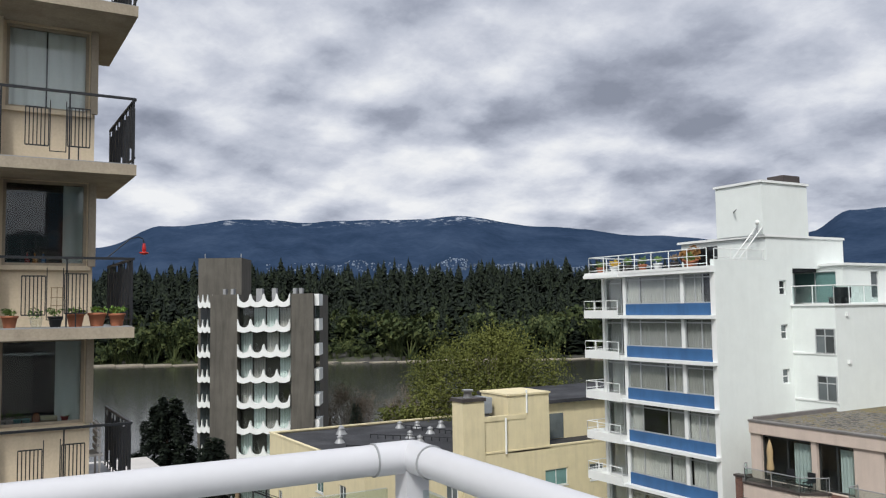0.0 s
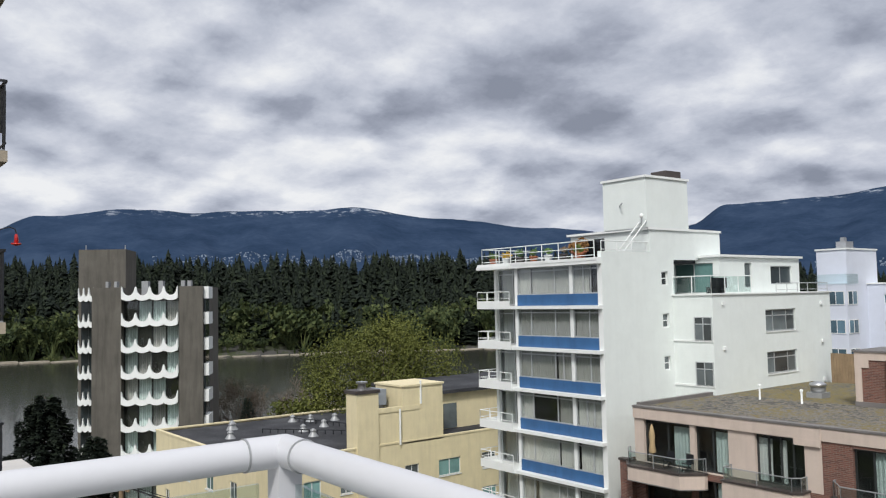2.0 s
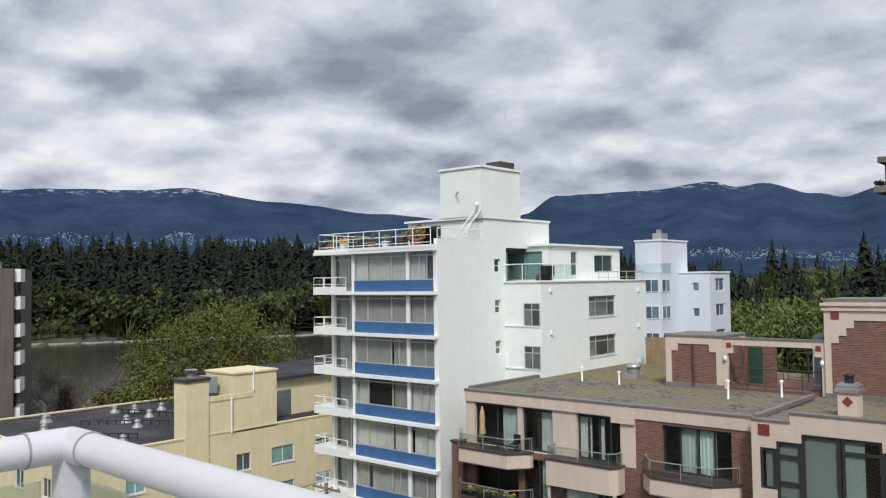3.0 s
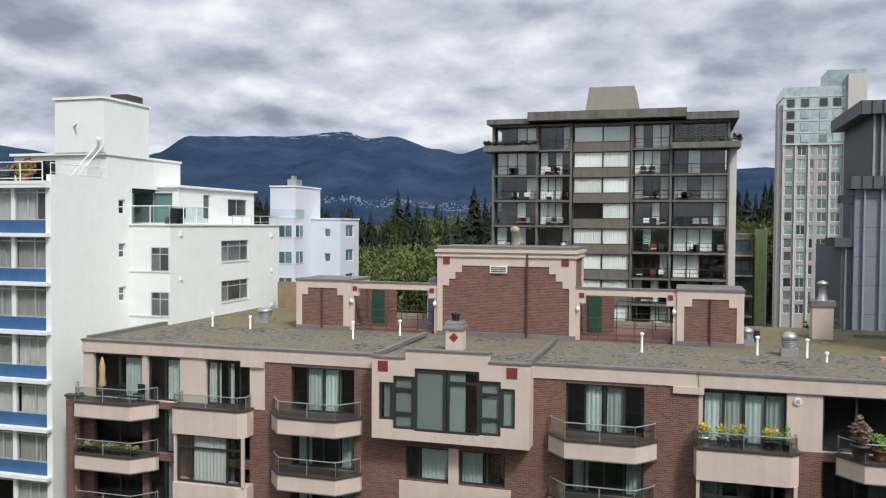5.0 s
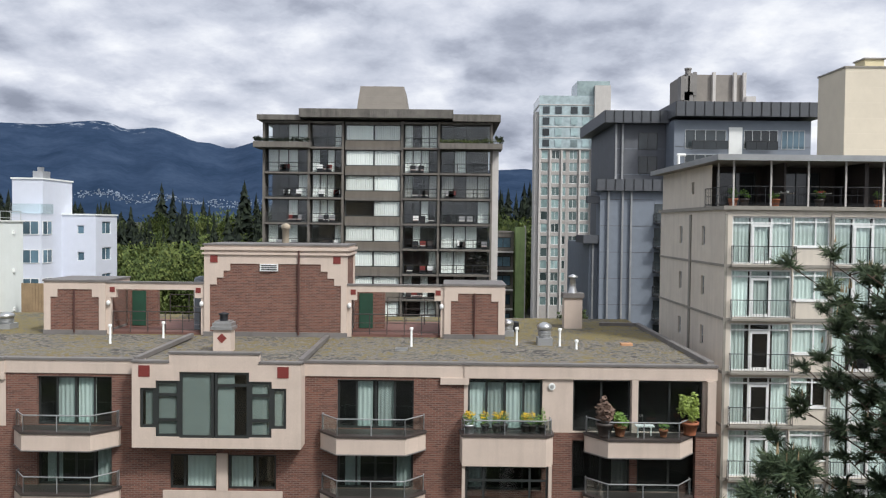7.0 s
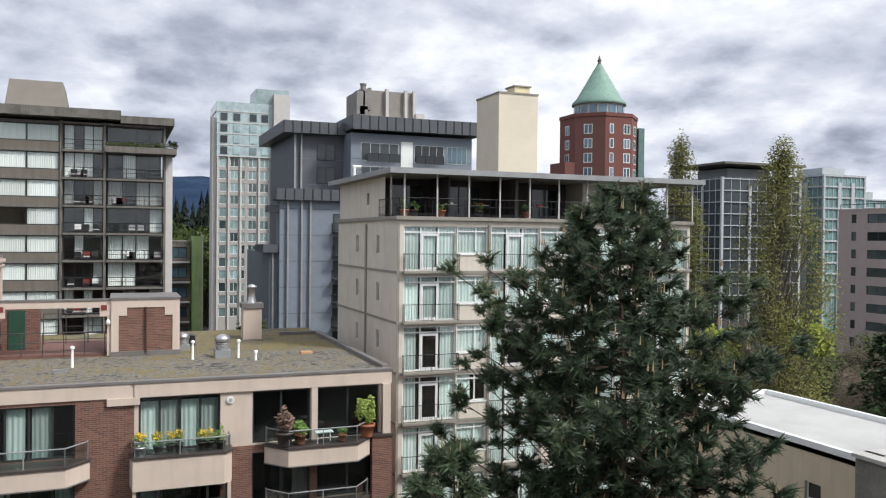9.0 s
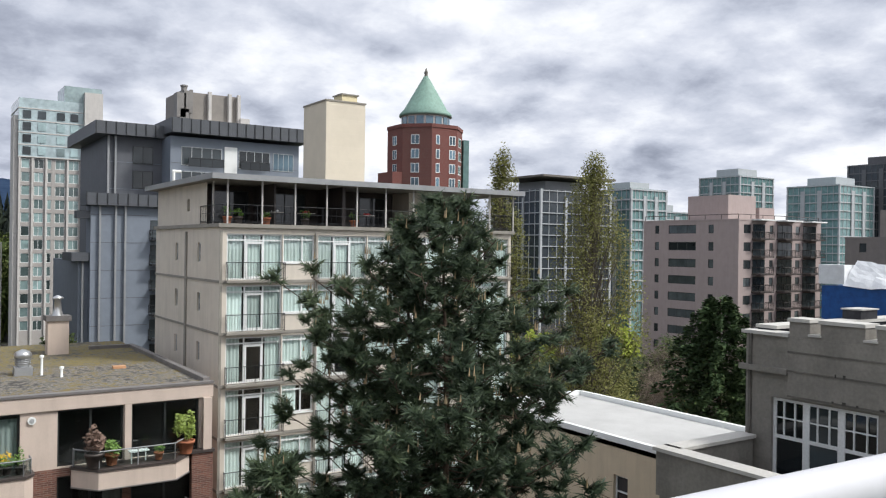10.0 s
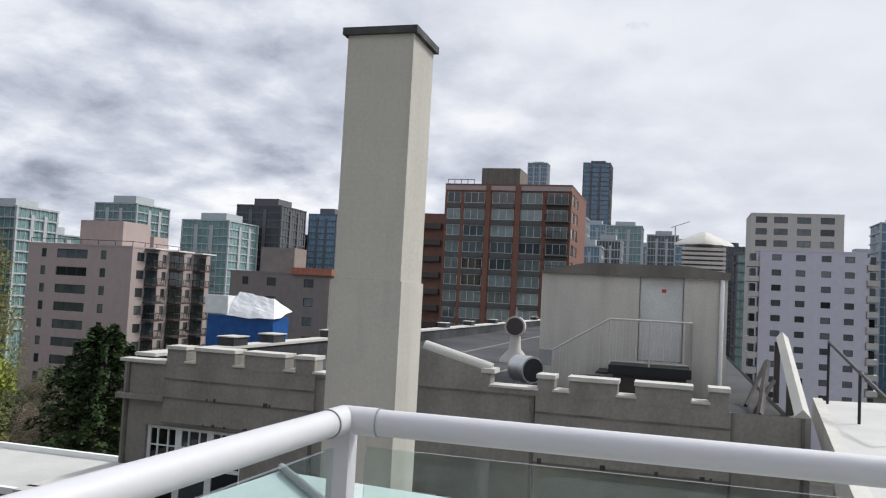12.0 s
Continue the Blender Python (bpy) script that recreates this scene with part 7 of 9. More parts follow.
# ---- towers with a grid of windows ----
def tower_block(name, label, x0, x1, y0, y1, z1, wall, faces, pitch=2.75, win_h=1.5, z_low=0.0, pane=None, frame=None, cap=None, turn=0.0, floors=99, top_gap=0.6):
    """A block with a grid of windows on its faces. faces: side -> list of (from, to, columns of glass)."""
    t = thing(name, 0, 0, 0, label, "building")
    bm, todo = bmesh.new(), []
    plane = {"-y": (y0, x0, x1), "+y": (y1, x0, x1), "-x": (x0, y0, y1), "+x": (x1, y0, y1)}
    for side, (at, a, b) in plane.items():
        holes = []
        for u0, u1, cols in faces.get(side, ()):
            z, k = z1 - top_gap - win_h, 0
            while z > z_low and k < floors:
                holes.append((u0, u1, z, z + win_h))
                todo.append((side, at, u0, u1, z, z + win_h, cols))
                z -= pitch
                k += 1
        facade(bm, side, at, a, b, 0, z1, holes, 0.25)
    part("wall", bm, wall, t)
    part("roof", boxes((x0 - 0.05, x1 + 0.05, y0 - 0.05, y1 + 0.05, z1, z1 + 0.25)), cap or wall, t)
    for side, at, u0, u1, a, b, cols in todo:
        window(t, side, at, u0, u1, a, b, cols=[i / cols for i in range(cols + 1)], frame=frame or FRAME_DARK, pane=pane or PANE_FAR, bar=0.09, inset=0.1, split=False)
    return t


# glass tower
PANE_PALE = dark_glass("pale_aqua_pane", (0.27, 0.36, 0.37), spread=0.4)
gt = tower_block("glass_tower", "tall pale green glass apartment tower", 20.4, 32.8, 189, 202, 47.4, surface("grey_beige_pier_concrete", (0.36, 0.34, 0.325), 0.85, vary=0.06), {"-y": [(21.0, 22.6, 1), (23.4, 25.2, 2), (25.9, 26.7, 1), (27.4, 29.3, 2), (30.0, 32.0, 2)]}, pitch=2.8, win_h=2.0, pane=dark_glass("grey_green_pane", (0.15, 0.21, 0.21), spread=0.9), frame=FRAME_WHITE, z_low=3)
part("glass_crown", boxes((20.4, 32.8, 188.7, 202, 41.4, 53.6)), dark_glass("pale_green_glazing", (0.34, 0.42, 0.44), 0.1), gt, "pale green glazed upper floors")
for i in range(5):
    part("floor_band", boxes((20.3, 32.9, 188.6, 202.1, 41.4 + i * 2.5, 41.6 + i * 2.5)), PALE_CONC, gt)
for i in range(4):
    for x in (21.2, 24.0, 27.6, 30.2):
        part("crown_pane", boxes((x, x + 1.5, 188.55, 188.69, 42.0 + i * 2.5, 43.6 + i * 2.5)), (PANE_DARK if i == 3 and x > 22 else PANE_PALE) if x > 22 else PANE_DARK, gt)
part("service_core", boxes((32.8, 36.4, 187.5, 198, 0, 55.8)), PALE_CONC, gt)
part("core_crown", boxes((29.0, 36.4, 189, 198, 53.6, 57.0)), dark_glass("core_glazing", (0.35, 0.45, 0.46), 0.1), gt)
for x in (20.5, 22.9, 25.5, 29.6, 32.3):
    part("pier", boxes((x, x + 0.35, 188.6, 188.99, 0, 41.3)), PALE_CONC, gt)
part("side_bay", boxes((19.6, 20.39, 189.5, 195, 0, 50)), PALE_CONC, gt)

# charcoal building with deep roof edges
cb = thing("charcoal_apartment_building", 0, 0, 0, "charcoal and blue-grey clad apartment building", "building")
part("wall", boxes((19.2, 25.2, 96.5, 112, 0, 36)), CHARCOAL, cb)
part("wall", boxes((25.2, 40.5, 93.0, 112, 0, 36)), BLUE_GREY, cb)
part("wall", boxes((17.2, 26.0, 94.0, 96.49, 0, 28.0)), BLUE_GREY, cb)
part("wall", boxes((16.2, 17.19, 95.0, 112, 0, 22.0)), BLUE_GREY, cb)
SEAM = siding(surface("seamed_charcoal_metal", (0.085, 0.092, 0.105), 0.5, vary=0.08), 1.3, 0.08, axis=0)
part("roof_edge", boxes((17.8, 25.3, 95.2, 113, 35.9, 37.3)), SEAM, cb, "deep seamed metal roof edge")
part("roof_edge", boxes((25.0, 41.5, 91.8, 113, 36.3, 37.9)), SEAM, cb, "deep seamed metal roof edge")
part("roof_edge", boxes((16.6, 26.4, 93.2, 96.4, 28.0, 29.3)), SEAM, cb)
part("roof_edge", boxes((15.4, 17.15, 94.2, 100, 22.0, 22.9)), SEAM, cb)
part("roof_edge", boxes((15.9, 18.2, 94.2, 96, 26.6, 27.4)), SEAM, cb)
for a, b, y, z0, z1 in ((17.8, 25.0, 95.2, 35.9, 37.3), (25.0, 41.5, 91.8, 36.3, 37.9), (16.6, 26.4, 93.2, 28.0, 29.3)):
    for i in range(int((b - a) / 1.05) + 1):
        part("seam", boxes((a + i * 1.05, a + i * 1.05 + 0.09, y - 0.07, y - 0.002, z0, z1)), BLACK_IRON, cb)
for x, y, z in ((19.25, 96.4, 36), (20.0, 96.4, 36), (18.0, 93.9, 28), (19.6, 93.9, 28), (20.6, 93.9, 28), (16.5, 94.9, 22)):
    part("fin", boxes((x, x + 0.2, y - 0.25, y - 0.01, 0, z)), METAL_GREY, cb)
for i in range(12):
    z = 35.2 - 2.75 * i
    if z > 29:
        window(cb, "-y", 96.5, 22.0, 24.2, z - 2.3, z - 0.3, cols=(0, 0.5, 1), pane=PANE_DARK, inset=-0.06, split=False)
        for a, b in ((26.4, 31.0), (33.0, 36.8), (37.2, 39.8)):
            window(cb, "-y", 93.0, a, b, z - 2.4, z - 0.3, cols=(0, 0.25, 0.5, 0.75, 1), pane=PANE_BLUE if a > 36 else PANE_DARK, frame=FRAME_ALU, inset=-0.06, split=False)
        part("white_panel", boxes((31.3, 32.8, 92.9, 92.99, z - 2.75, z)), WHITE_TRIM, cb)
        railing(cb, [(27, 92.2), (31, 92.2)], z - 2.6, 1.0, BLACK_IRON, posts=1.3, panel=PANE_DARK, r=0.04)
        railing(cb, [(33, 92.2), (36.5, 92.2)], z - 2.6, 1.0, BLACK_IRON, posts=1.3, panel=PANE_DARK, r=0.04)
    else:
        b = part("balcony", boxes((23.3, 26.2, 92.6, 93.99, z - 2.7, z - 2.5)), BLACK_IRON, cb)
        window(cb, "-y", 94.0, 23.4, 25.9, z - 2.4, z - 0.4, cols=(0, 0.5, 1), pane=PANE_DARK, inset=-0.06, split=False)
        railing(b, [(23.3, 93.9), (23.3, 92.65), (26.2, 92.65)], z - 2.5, 1.0, BLACK_IRON, posts=1.2, bars=2, r=0.04)
for z in range(3, 36, 3):
    part("panel_seam", boxes((25.3, 40.4, 92.97, 92.999, z, z + 0.05)), CHARCOAL, cb)
    part("panel_seam", boxes((19.3, 25.1, 96.47, 96.499, z, z + 0.05)), BLUE_GREY, cb)
    if z < 28:
        part("panel_seam", boxes((17.2, 23.2, 93.97, 93.999, z, z + 0.05)), CHARCOAL, cb)
mech = part("roof_plant", boxes((27.0, 34.0, 96, 102, 37.9, 41.6)), surface("taupe_plant_cladding", (0.24, 0.22, 0.20), 0.7, vary=0.1), cb, "taupe rooftop plant housing")
TAUPE = surface("taupe_duct_metal", (0.21, 0.20, 0.19), 0.6, vary=0.15, bump=0.05)
for x in (28.0, 30.2, 32.6, 33.7):
    part("duct", boxes((x, x + 0.35, 95.5, 95.99, 38.0, 41.8)), PALE_CONC if x > 30 else TAUPE, mech, "", 0.08)
for x, z0, z1 in ((26.3, 38.4, 41.2), (27.1, 39.0, 41.5), (26.7, 37.95, 39.4)):
    part("fan_box", boxes((x, x + 1.0, 94.6, 95.95, z0, z1)), TAUPE, mech, "", 0.2)
part("flue", tube(bmesh.new(), (27.3, 95.4, 41.4), (27.3, 95.4, 42.0), 0.35, 12), TAUPE, mech)
part("flue_cap", tube(bmesh.new(), (27.3, 95.4, 42.0), (27.3, 95.4, 42.2), 0.42, 12), TAUPE, mech)
part("skid", boxes((27.0, 35.2, 94.8, 95.9, 37.9, 38.15)), PALE_CONC, mech)
part("duct", boxes((33.9, 35.0, 95.0, 96.5, 38.1, 39.0)), PALE_CONC, mech, "", 0.1)

t = thing("green_wall_panel", 0, 0, 0, "tall lime green painted wall slab", "wall")
part("slab", boxes((9.6, 10.9, 117.8, 119.5, 0, 23.7)), surface("lime_green_paint", (0.34, 0.46, 0.19), 0.7, vary=0.1, streak=0.2), t)
part("edge", boxes((10.9, 11.05, 117.7, 119.5, 0, 23.9)), PALE_CONC, t)
low = tower_block("balcony_block", "low dark apartment block with balconies", 4.0, 9.4, 119, 130, 22.8, DARK_CONC, {"-y": [(5.6, 9.0, 3)]}, pane=PANE_BLUE)
for i in range(7):
    part("balcony", boxes((5.4, 9.3, 117.8, 118.99, 20.0 - i * 2.75, 20.2 - i * 2.75)), PALE_CONC, low)

# red tower with the copper cone
rt = thing("red_brick_tower", 91.6, 145.4, 0, "red brick octagonal tower with a green copper cone", "building")
oct8 = [(7.9 * math.cos(radians(22.5 + 45 * i)), 7.9 * math.sin(radians(22.5 + 45 * i))) for i in range(8)]
CRIMSON = brick_wall("crimson_brick", (0.185, 0.058, 0.048), (0.145, 0.044, 0.038), (0.17, 0.10, 0.085))
part("wall", prism(bmesh.new(), oct8, 0, 48.0), CRIMSON, rt)
part("cornice", prism(bmesh.new(), [(x * 1.02, y * 1.02) for x, y in oct8], 48.0, 48.7), CRIMSON, rt)
part("drum", lathe(bmesh.new(), [(5.0, 48.7), (5.0, 51.0)], sides=24), PALE_CONC, rt)
for i in range(16):
    p = part("drum_pane", boxes((-0.75, 0.75, -5.06, -5.0, 49.0, 50.7)), PANE_BLUE, rt)
    p.matrix_basis = pose(0, 0, 0, 0, 0, i * 22.5)
part("cone_roof", lathe(bmesh.new(), [(5.0, 51.0), (5.5, 51.0), (5.5, 51.5), (4.6, 52.4), (0.45, 59.6)], sides=32), siding(COPPER, 0.5, 0.05, axis=0), rt, "green copper cone roof")
part("finial", lathe(bmesh.new(), [(0.45, 59.6), (0.3, 60.0), (0.45, 60.3), (0.25, 60.8), (0.05, 61.4)], sides=10), DARK_CONC, rt)
RED_WIN = FRAME_WHITE
for i in range(14):
    z = 44.6 - 2.85 * i
    for k, wdt, off in ((-135, 1.7, -0.4), (-90, 0.9, -1.6), (-90, 1.5, 1.9), (-45, 2.8, 0.0), (180, 1.6, 0.0)):
        p = part("window", cached(("red_window", wdt), lambda: frame_mesh(wdt, 1.9, (0, 0.5, 1) if wdt > 1.2 else (0, 1), (0, 1), 0.12, 0.12), FRAME_WHITE), FRAME_WHITE, rt)
        turn = k + 90
        p.matrix_basis = pose(0, 0, 0, 0, 0, turn) @ pose(off, -7.36, z)
        q = new("pane", cached(("red_pane", wdt), lambda: box(bmesh.new(), -wdt / 2, wdt / 2, 0, 0.03, 0, 1.9), PANE_GREEN if k == -45 else PANE_BLUE))
        q.parent = p
        q.location = (0, 0.02, 0)
part("glass_bay", boxes((7.0, 8.4, -4.0, 1.0, 0, 46.5)), PANE_GREEN, rt, "green glazed bay")
part("low_wing", boxes((-9.5, -7.0, -3, 3, 0, 39)), CRIMSON, rt)

# mauve block with dark balcony stacks
mb = tower_block("mauve_apartment_block", "mauve stucco apartment block with dark balcony stacks", 106, 127.4, 79, 98, 28.7, MAUVE, {"-x": [(83.6, 84.6, 1), (87.0, 92.6, 3), (94.6, 95.5, 1)], "-y": [(107.2, 109.0, 2), (113.6, 114.6, 1), (120.4, 121.6, 1)]}, pitch=2.72, win_h=1.35, z_low=1, pane=PANE_FAR)
for a, b, dz in ((109.2, 112.6, 0), (115.4, 119.6, 0), (122.2, 126.2, 0)):
    for i in range(10):
        z = 26.0 - 2.72 * i
        s = part("balcony_slab", boxes((a, b, 77.4, 78.99, z - 0.2, z)), BROWN_TRIM, mb)
        window(mb, "-y", 79, a + 0.2, b - 0.2, z, z + 2.2, cols=(0, 0.33, 0.66, 1), pane=PANE_DARK, inset=-0.06, split=False)
        railing(s, [(a, 78.9), (a, 77.5), (b, 77.5), (b, 78.9)], z, 1.0, BROWN_TRIM, posts=1.2, picket=0.35, r=0.045)
    part("awning", boxes((a - 0.2, b + 0.2, 77.2, 79, 28.75, 28.95)), WHITE_TRIM, mb)
part("penthouse", boxes((110, 117, 84, 92, 28.9, 33.0)), MAUVE, mb)
part("penthouse", boxes((118, 122, 84, 90, 28.9, 31.2)), MAUVE, mb)
railing(mb, [(106.2, 97.8), (106.2, 79.2), (127, 79.2)], 28.95, 0.7, BROWN_TRIM, posts=3, r=0.06)

# grey-brown block beyond the tarpaulin
gb2 = tower_block("grey_brown_block", "grey-brown stucco block with red roof tiles", 109, 125, 48, 64, 25.9, surface("grey_brown_stucco", (0.22, 0.195, 0.18), 0.85, vary=0.08, streak=0.1), {"-x": [(50.5, 52, 1), (56.5, 58, 1), (61, 62, 1)], "-y": [(111, 113, 2), (116, 118, 2)]}, win_h=1.2, pane=PANE_FAR, z_low=8)
part("roof_tiles", boxes((108.6, 125, 47.6, 54, 25.9, 26.9)), surface("red_clay_tiles", (0.36, 0.13, 0.08), 0.8, vary=0.25, scale=3), gb2)
part("roof_house", boxes((110.5, 114.5, 54.5, 60, 25.9, 29.8)), surface("roof_house_stucco", (0.25, 0.22, 0.205), 0.85), gb2)
for i in range(5):
    part("balcony", boxes((112, 123, 46.6, 47.99, 22.6 - i * 2.75, 23.5 - i * 2.75)), DARK_CONC, gb2)
tp = thing("tarpaulin_shelter", 0, 0, 0, "building site wrapped in blue tarpaulin with a white sheet roof", "shelter")
part("tarpaulin", boxes((89.5, 93.6, 46.4, 55.3, 0, 20.2)), TARP, tp, "blue tarpaulin sides", 0.3)
rf = bmesh.new()
pts = [(89.2, 46.1, 20.0), (89.2, 52.6, 20.2), (91.4, 52.2, 23.2), (91.4, 47.4, 22.4), (93.9, 52.2, 21.4), (93.9, 46.1, 21.0)]
v = [rf.verts.new(p) for p in pts]
for f in ((0, 1, 2, 3), (3, 2, 4, 5), (0, 3, 5), (1, 4, 2)):
    rf.faces.new([v[i] for i in f])
bmesh.ops.subdivide_edges(rf, edges=rf.edges[:], cuts=5, use_grid_fill=True)
for w in rf.verts:
    w.co += Vector((0, 0, 0.28 * noise.noise(w.co * 0.7)))
part("sheet_roof", rf, TARP_W, tp, "sagging white plastic sheet")
part("sheet_end", boxes((89.3, 91.5, 52.5, 55.6, 20.4, 22.6)), TARP_W, tp, "", 0.4)

# orange brick block and its neighbours
ob_ = tower_block("orange_brick_block", "orange-red brick apartment block with wide windows", 131, 152, 16.8, 37.8, 42.4, BRICK_LIGHT, {"-x": [(17.3, 20.7, 3), (21.5, 25.1, 3), (26.1, 29.8, 3), (31.0, 34.5, 3), (35.1, 37.4, 2)], "-y": [(131.8, 135.4, 3), (137, 140, 2)]}, pitch=2.72, win_h=1.8, z_low=6, pane=dark_glass("grey_green_apartment_pane", (0.13, 0.165, 0.165), spread=0.9), frame=FRAME_ALU, top_gap=1.1)
SPANDREL = surface("grey_green_spandrel", (0.075, 0.082, 0.080), 0.5, vary=0.2)
for i in range(13):
    z = 42.4 - 1.1 - 1.8 - 2.72 * i
    for a, b in ((17.3, 20.7), (21.5, 25.1), (26.1, 29.8), (31.0, 34.5), (35.1, 37.4)):
        part("spandrel", boxes((130.9, 130.998, a, b, z - 0.86, z - 0.02)), SPANDREL, ob_)
    b = part("balcony", boxes((129.9, 130.99, 17.0, 20.9, z - 0.2, z - 0.02)), DARK_CONC, ob_)
    railing(b, [(130.9, 17.05), (129.95, 17.05), (129.95, 20.85), (130.9, 20.85)], z - 0.02, 1.0, BROWN_TRIM, posts=1.3, bars=2, r=0.05)
part("roof_band", boxes((130.85, 130.998, 16.8, 37.8, 41.6, 42.35)), MAUVE, ob_, "pale brown band under the roof edge")
part("side_wing", boxes((131.5, 150, 37.81, 42.5, 0, 37.6)), BRICK, ob_)
for i in range(11):
    part("wing_balcony", boxes((130.6, 131.49, 38.2, 42.2, 35.0 - i * 2.72, 35.9 - i * 2.72)), BROWN_TRIM, ob_)
part("corner_pier", boxes((130.7, 130.99, 25.0, 25.9, 0, 42.4), (130.7, 130.99, 30.0, 30.8, 0, 42.4)), BRICK_LIGHT, ob_)
part("roof_house", boxes((133, 140, 25.7, 32.2, 42.6, 45.6)), DARK_CONC, ob_)
railing(ob_, [(131.3, 37.5), (131.3, 33)], 42.6, 0.8, BLACK_IRON, posts=1.0, r=0.06)
lw = tower_block("pale_lilac_block", "pale lilac stucco slab block", 158, 170, -31.5, -14.0, 35.1, surface("pale_lilac_stucco", (0.58, 0.58, 0.66), 0.85, vary=0.05), {"-x": [(-29.6, -28.0, 1), (-25.8, -24.2, 1), (-21.6, -20.0, 1), (-17.6, -16.0, 1)]}, pitch=2.72, win_h=1.1, z_low=6, pane=PANE_FAR)
for i in range(11):
    for y in (-13.9, -33.5):
        part("balcony", boxes((157.6, 162, y, y + 1.9, 32.2 - i * 2.72, 33.2 - i * 2.72)), PALE_CONC, lw)
        part("balcony_pane", boxes((158.4, 162, y + 0.5, y + 1.4, 33.2 - i * 2.72, 34.6 - i * 2.72)), PANE_DARK, lw)
tower_block("grey_concrete_block", "pale grey concrete apartment block", 205, 220, -36, -16, 47, PALE_CONC, {"-x": [(-34, -31, 2), (-29, -26, 2), (-24, -21, 2), (-19.5, -17, 2)]}, pane=PANE_FAR, z_low=25)


# ---- the glass skyline ----
def glass_high_rise(x0, x1, y0, y1, z1, glazing, band, label, pitch=3.0, crown=3.0, edge=0.4, bay=0.16):
    """A high-rise of glass with a slab edge at every floor and upright mullions."""
    t = thing("glass_high_rise", (x0 + x1) / 2, (y0 + y1) / 2, 0, label, "building", "glass high-rises")
    w, d = (x1 - x0) / 2, (y1 - y0) / 2
    part("glazing", boxes((-w, w, -d, d, 0, z1)), glazing, t)
    slab = mesh_of("slab_edge", boxes((-w - 0.35, w + 0.35, -d - 0.35, d + 0.35, 0, edge)), band)
    z = z1 - 0.5
    while z > 8:
        s = part("slab_edge", slab, band, t)
        s.location = (0, 0, z)
        z -= pitch
    for sx, sy in ((-1, -1), (1, -1), (-1, 1)):
        part("corner_pier", boxes((sx * w - 0.3, sx * w + 0.3, sy * d - 0.3, sy * d + 0.3, 0, z1)), band, t)
    mull = bmesh.new()
    for i in range(1, 9):
        u = -1 + i * 2 / 9
        box(mull, u * w - 0.07, u * w + 0.07, -d - 0.12, -d, 4, z1)
        box(mull, -w - 0.12, -w, u * d - 0.07, u * d + 0.07, 4, z1)
        box(mull, u * w - 0.07, u * w + 0.07, d, d + 0.12, 4, z1)
    part("mullion_grid", mull, band, t)
    for f in (-0.35, 0.3):
        part("solid_bay", boxes((-w - 0.42, -w - 0.05, f * d, f * d + d * bay, 0, z1 - 2)), band, t)
        part("solid_bay", boxes((f * w, f * w + w * bay, -d - 0.42, -d - 0.05, 0, z1 - 2)), band, t)
    part("roof_house", boxes((-w * 0.6, w * 0.5, -d * 0.6, d * 0.5, z1, z1 + crown)), band, t)
    return t


G_GREEN, G_BLUE, G_DARK = dark_glass("skyline_green_glass", (0.16, 0.27, 0.27), 0.12, 0.2), dark_glass("skyline_blue_glass", (0.14, 0.25, 0.36), 0.12, 0.2), dark_glass("skyline_dark_glass", (0.05, 0.06, 0.07), 0.12, 0.2)
B_PALE, B_DARK = surface("hazy_pale_concrete", (0.44, 0.46, 0.48), 0.8, vary=0.06), surface("dark_slab_edge", (0.12, 0.12, 0.13), 0.8)
gd = glass_high_rise(134, 158, 158, 178, 39, G_DARK, B_PALE, "dark green glass apartment tower with pale slab edges", 2.8, 2.5, 0.22, 0.06)
part("roof_canopy", boxes((-13, 12, -12, 9, 42.0, 42.5)), DARK_CONC, gd)
glass_high_rise(168, 182, 160, 176, 41, G_GREEN, B_PALE, "slim green glass tower with pale slabs", 2.8, 2)
for x0, y0, w, d, z, gl, bd, txt in ((258, 192, 20, 18, 52, G_GREEN, B_PALE, "green glass tower with a pale crown"), (274, 163, 22, 20, 48, G_GREEN, B_PALE, "pale green glass tower with balconies"), (300, 155, 22, 20, 57, G_DARK, B_DARK, "dark glass tower with dark edges"), (362, 158, 20, 14, 60, G_BLUE, B_DARK, "blue glass tower with dark edges"),
                                     (380, 140, 20, 14, 62, G_DARK, B_DARK, "dark slab tower on the skyline"), (250, 232, 30, 18, 40, G_GREEN, B_PALE, "distant pale glass block"), (330, 190, 16, 16, 47, G_GREEN, B_PALE, "distant green glass tower"), (420, 150, 20, 20, 58, G_BLUE, B_PALE, "distant blue glass tower")):
    glass_high_rise(x0, x0 + w, y0, y0 + d, z, gl, bd, txt)
glass_high_rise(588, 600, 94, 108, 124, G_BLUE, B_PALE, "far slim blue glass tower", 3.4, 1)
glass_high_rise(598, 622, 50, 69, 126, G_BLUE, B_DARK, "far tall blue glass tower with a crane", 3.4, 2)
rng = random.Random(77)
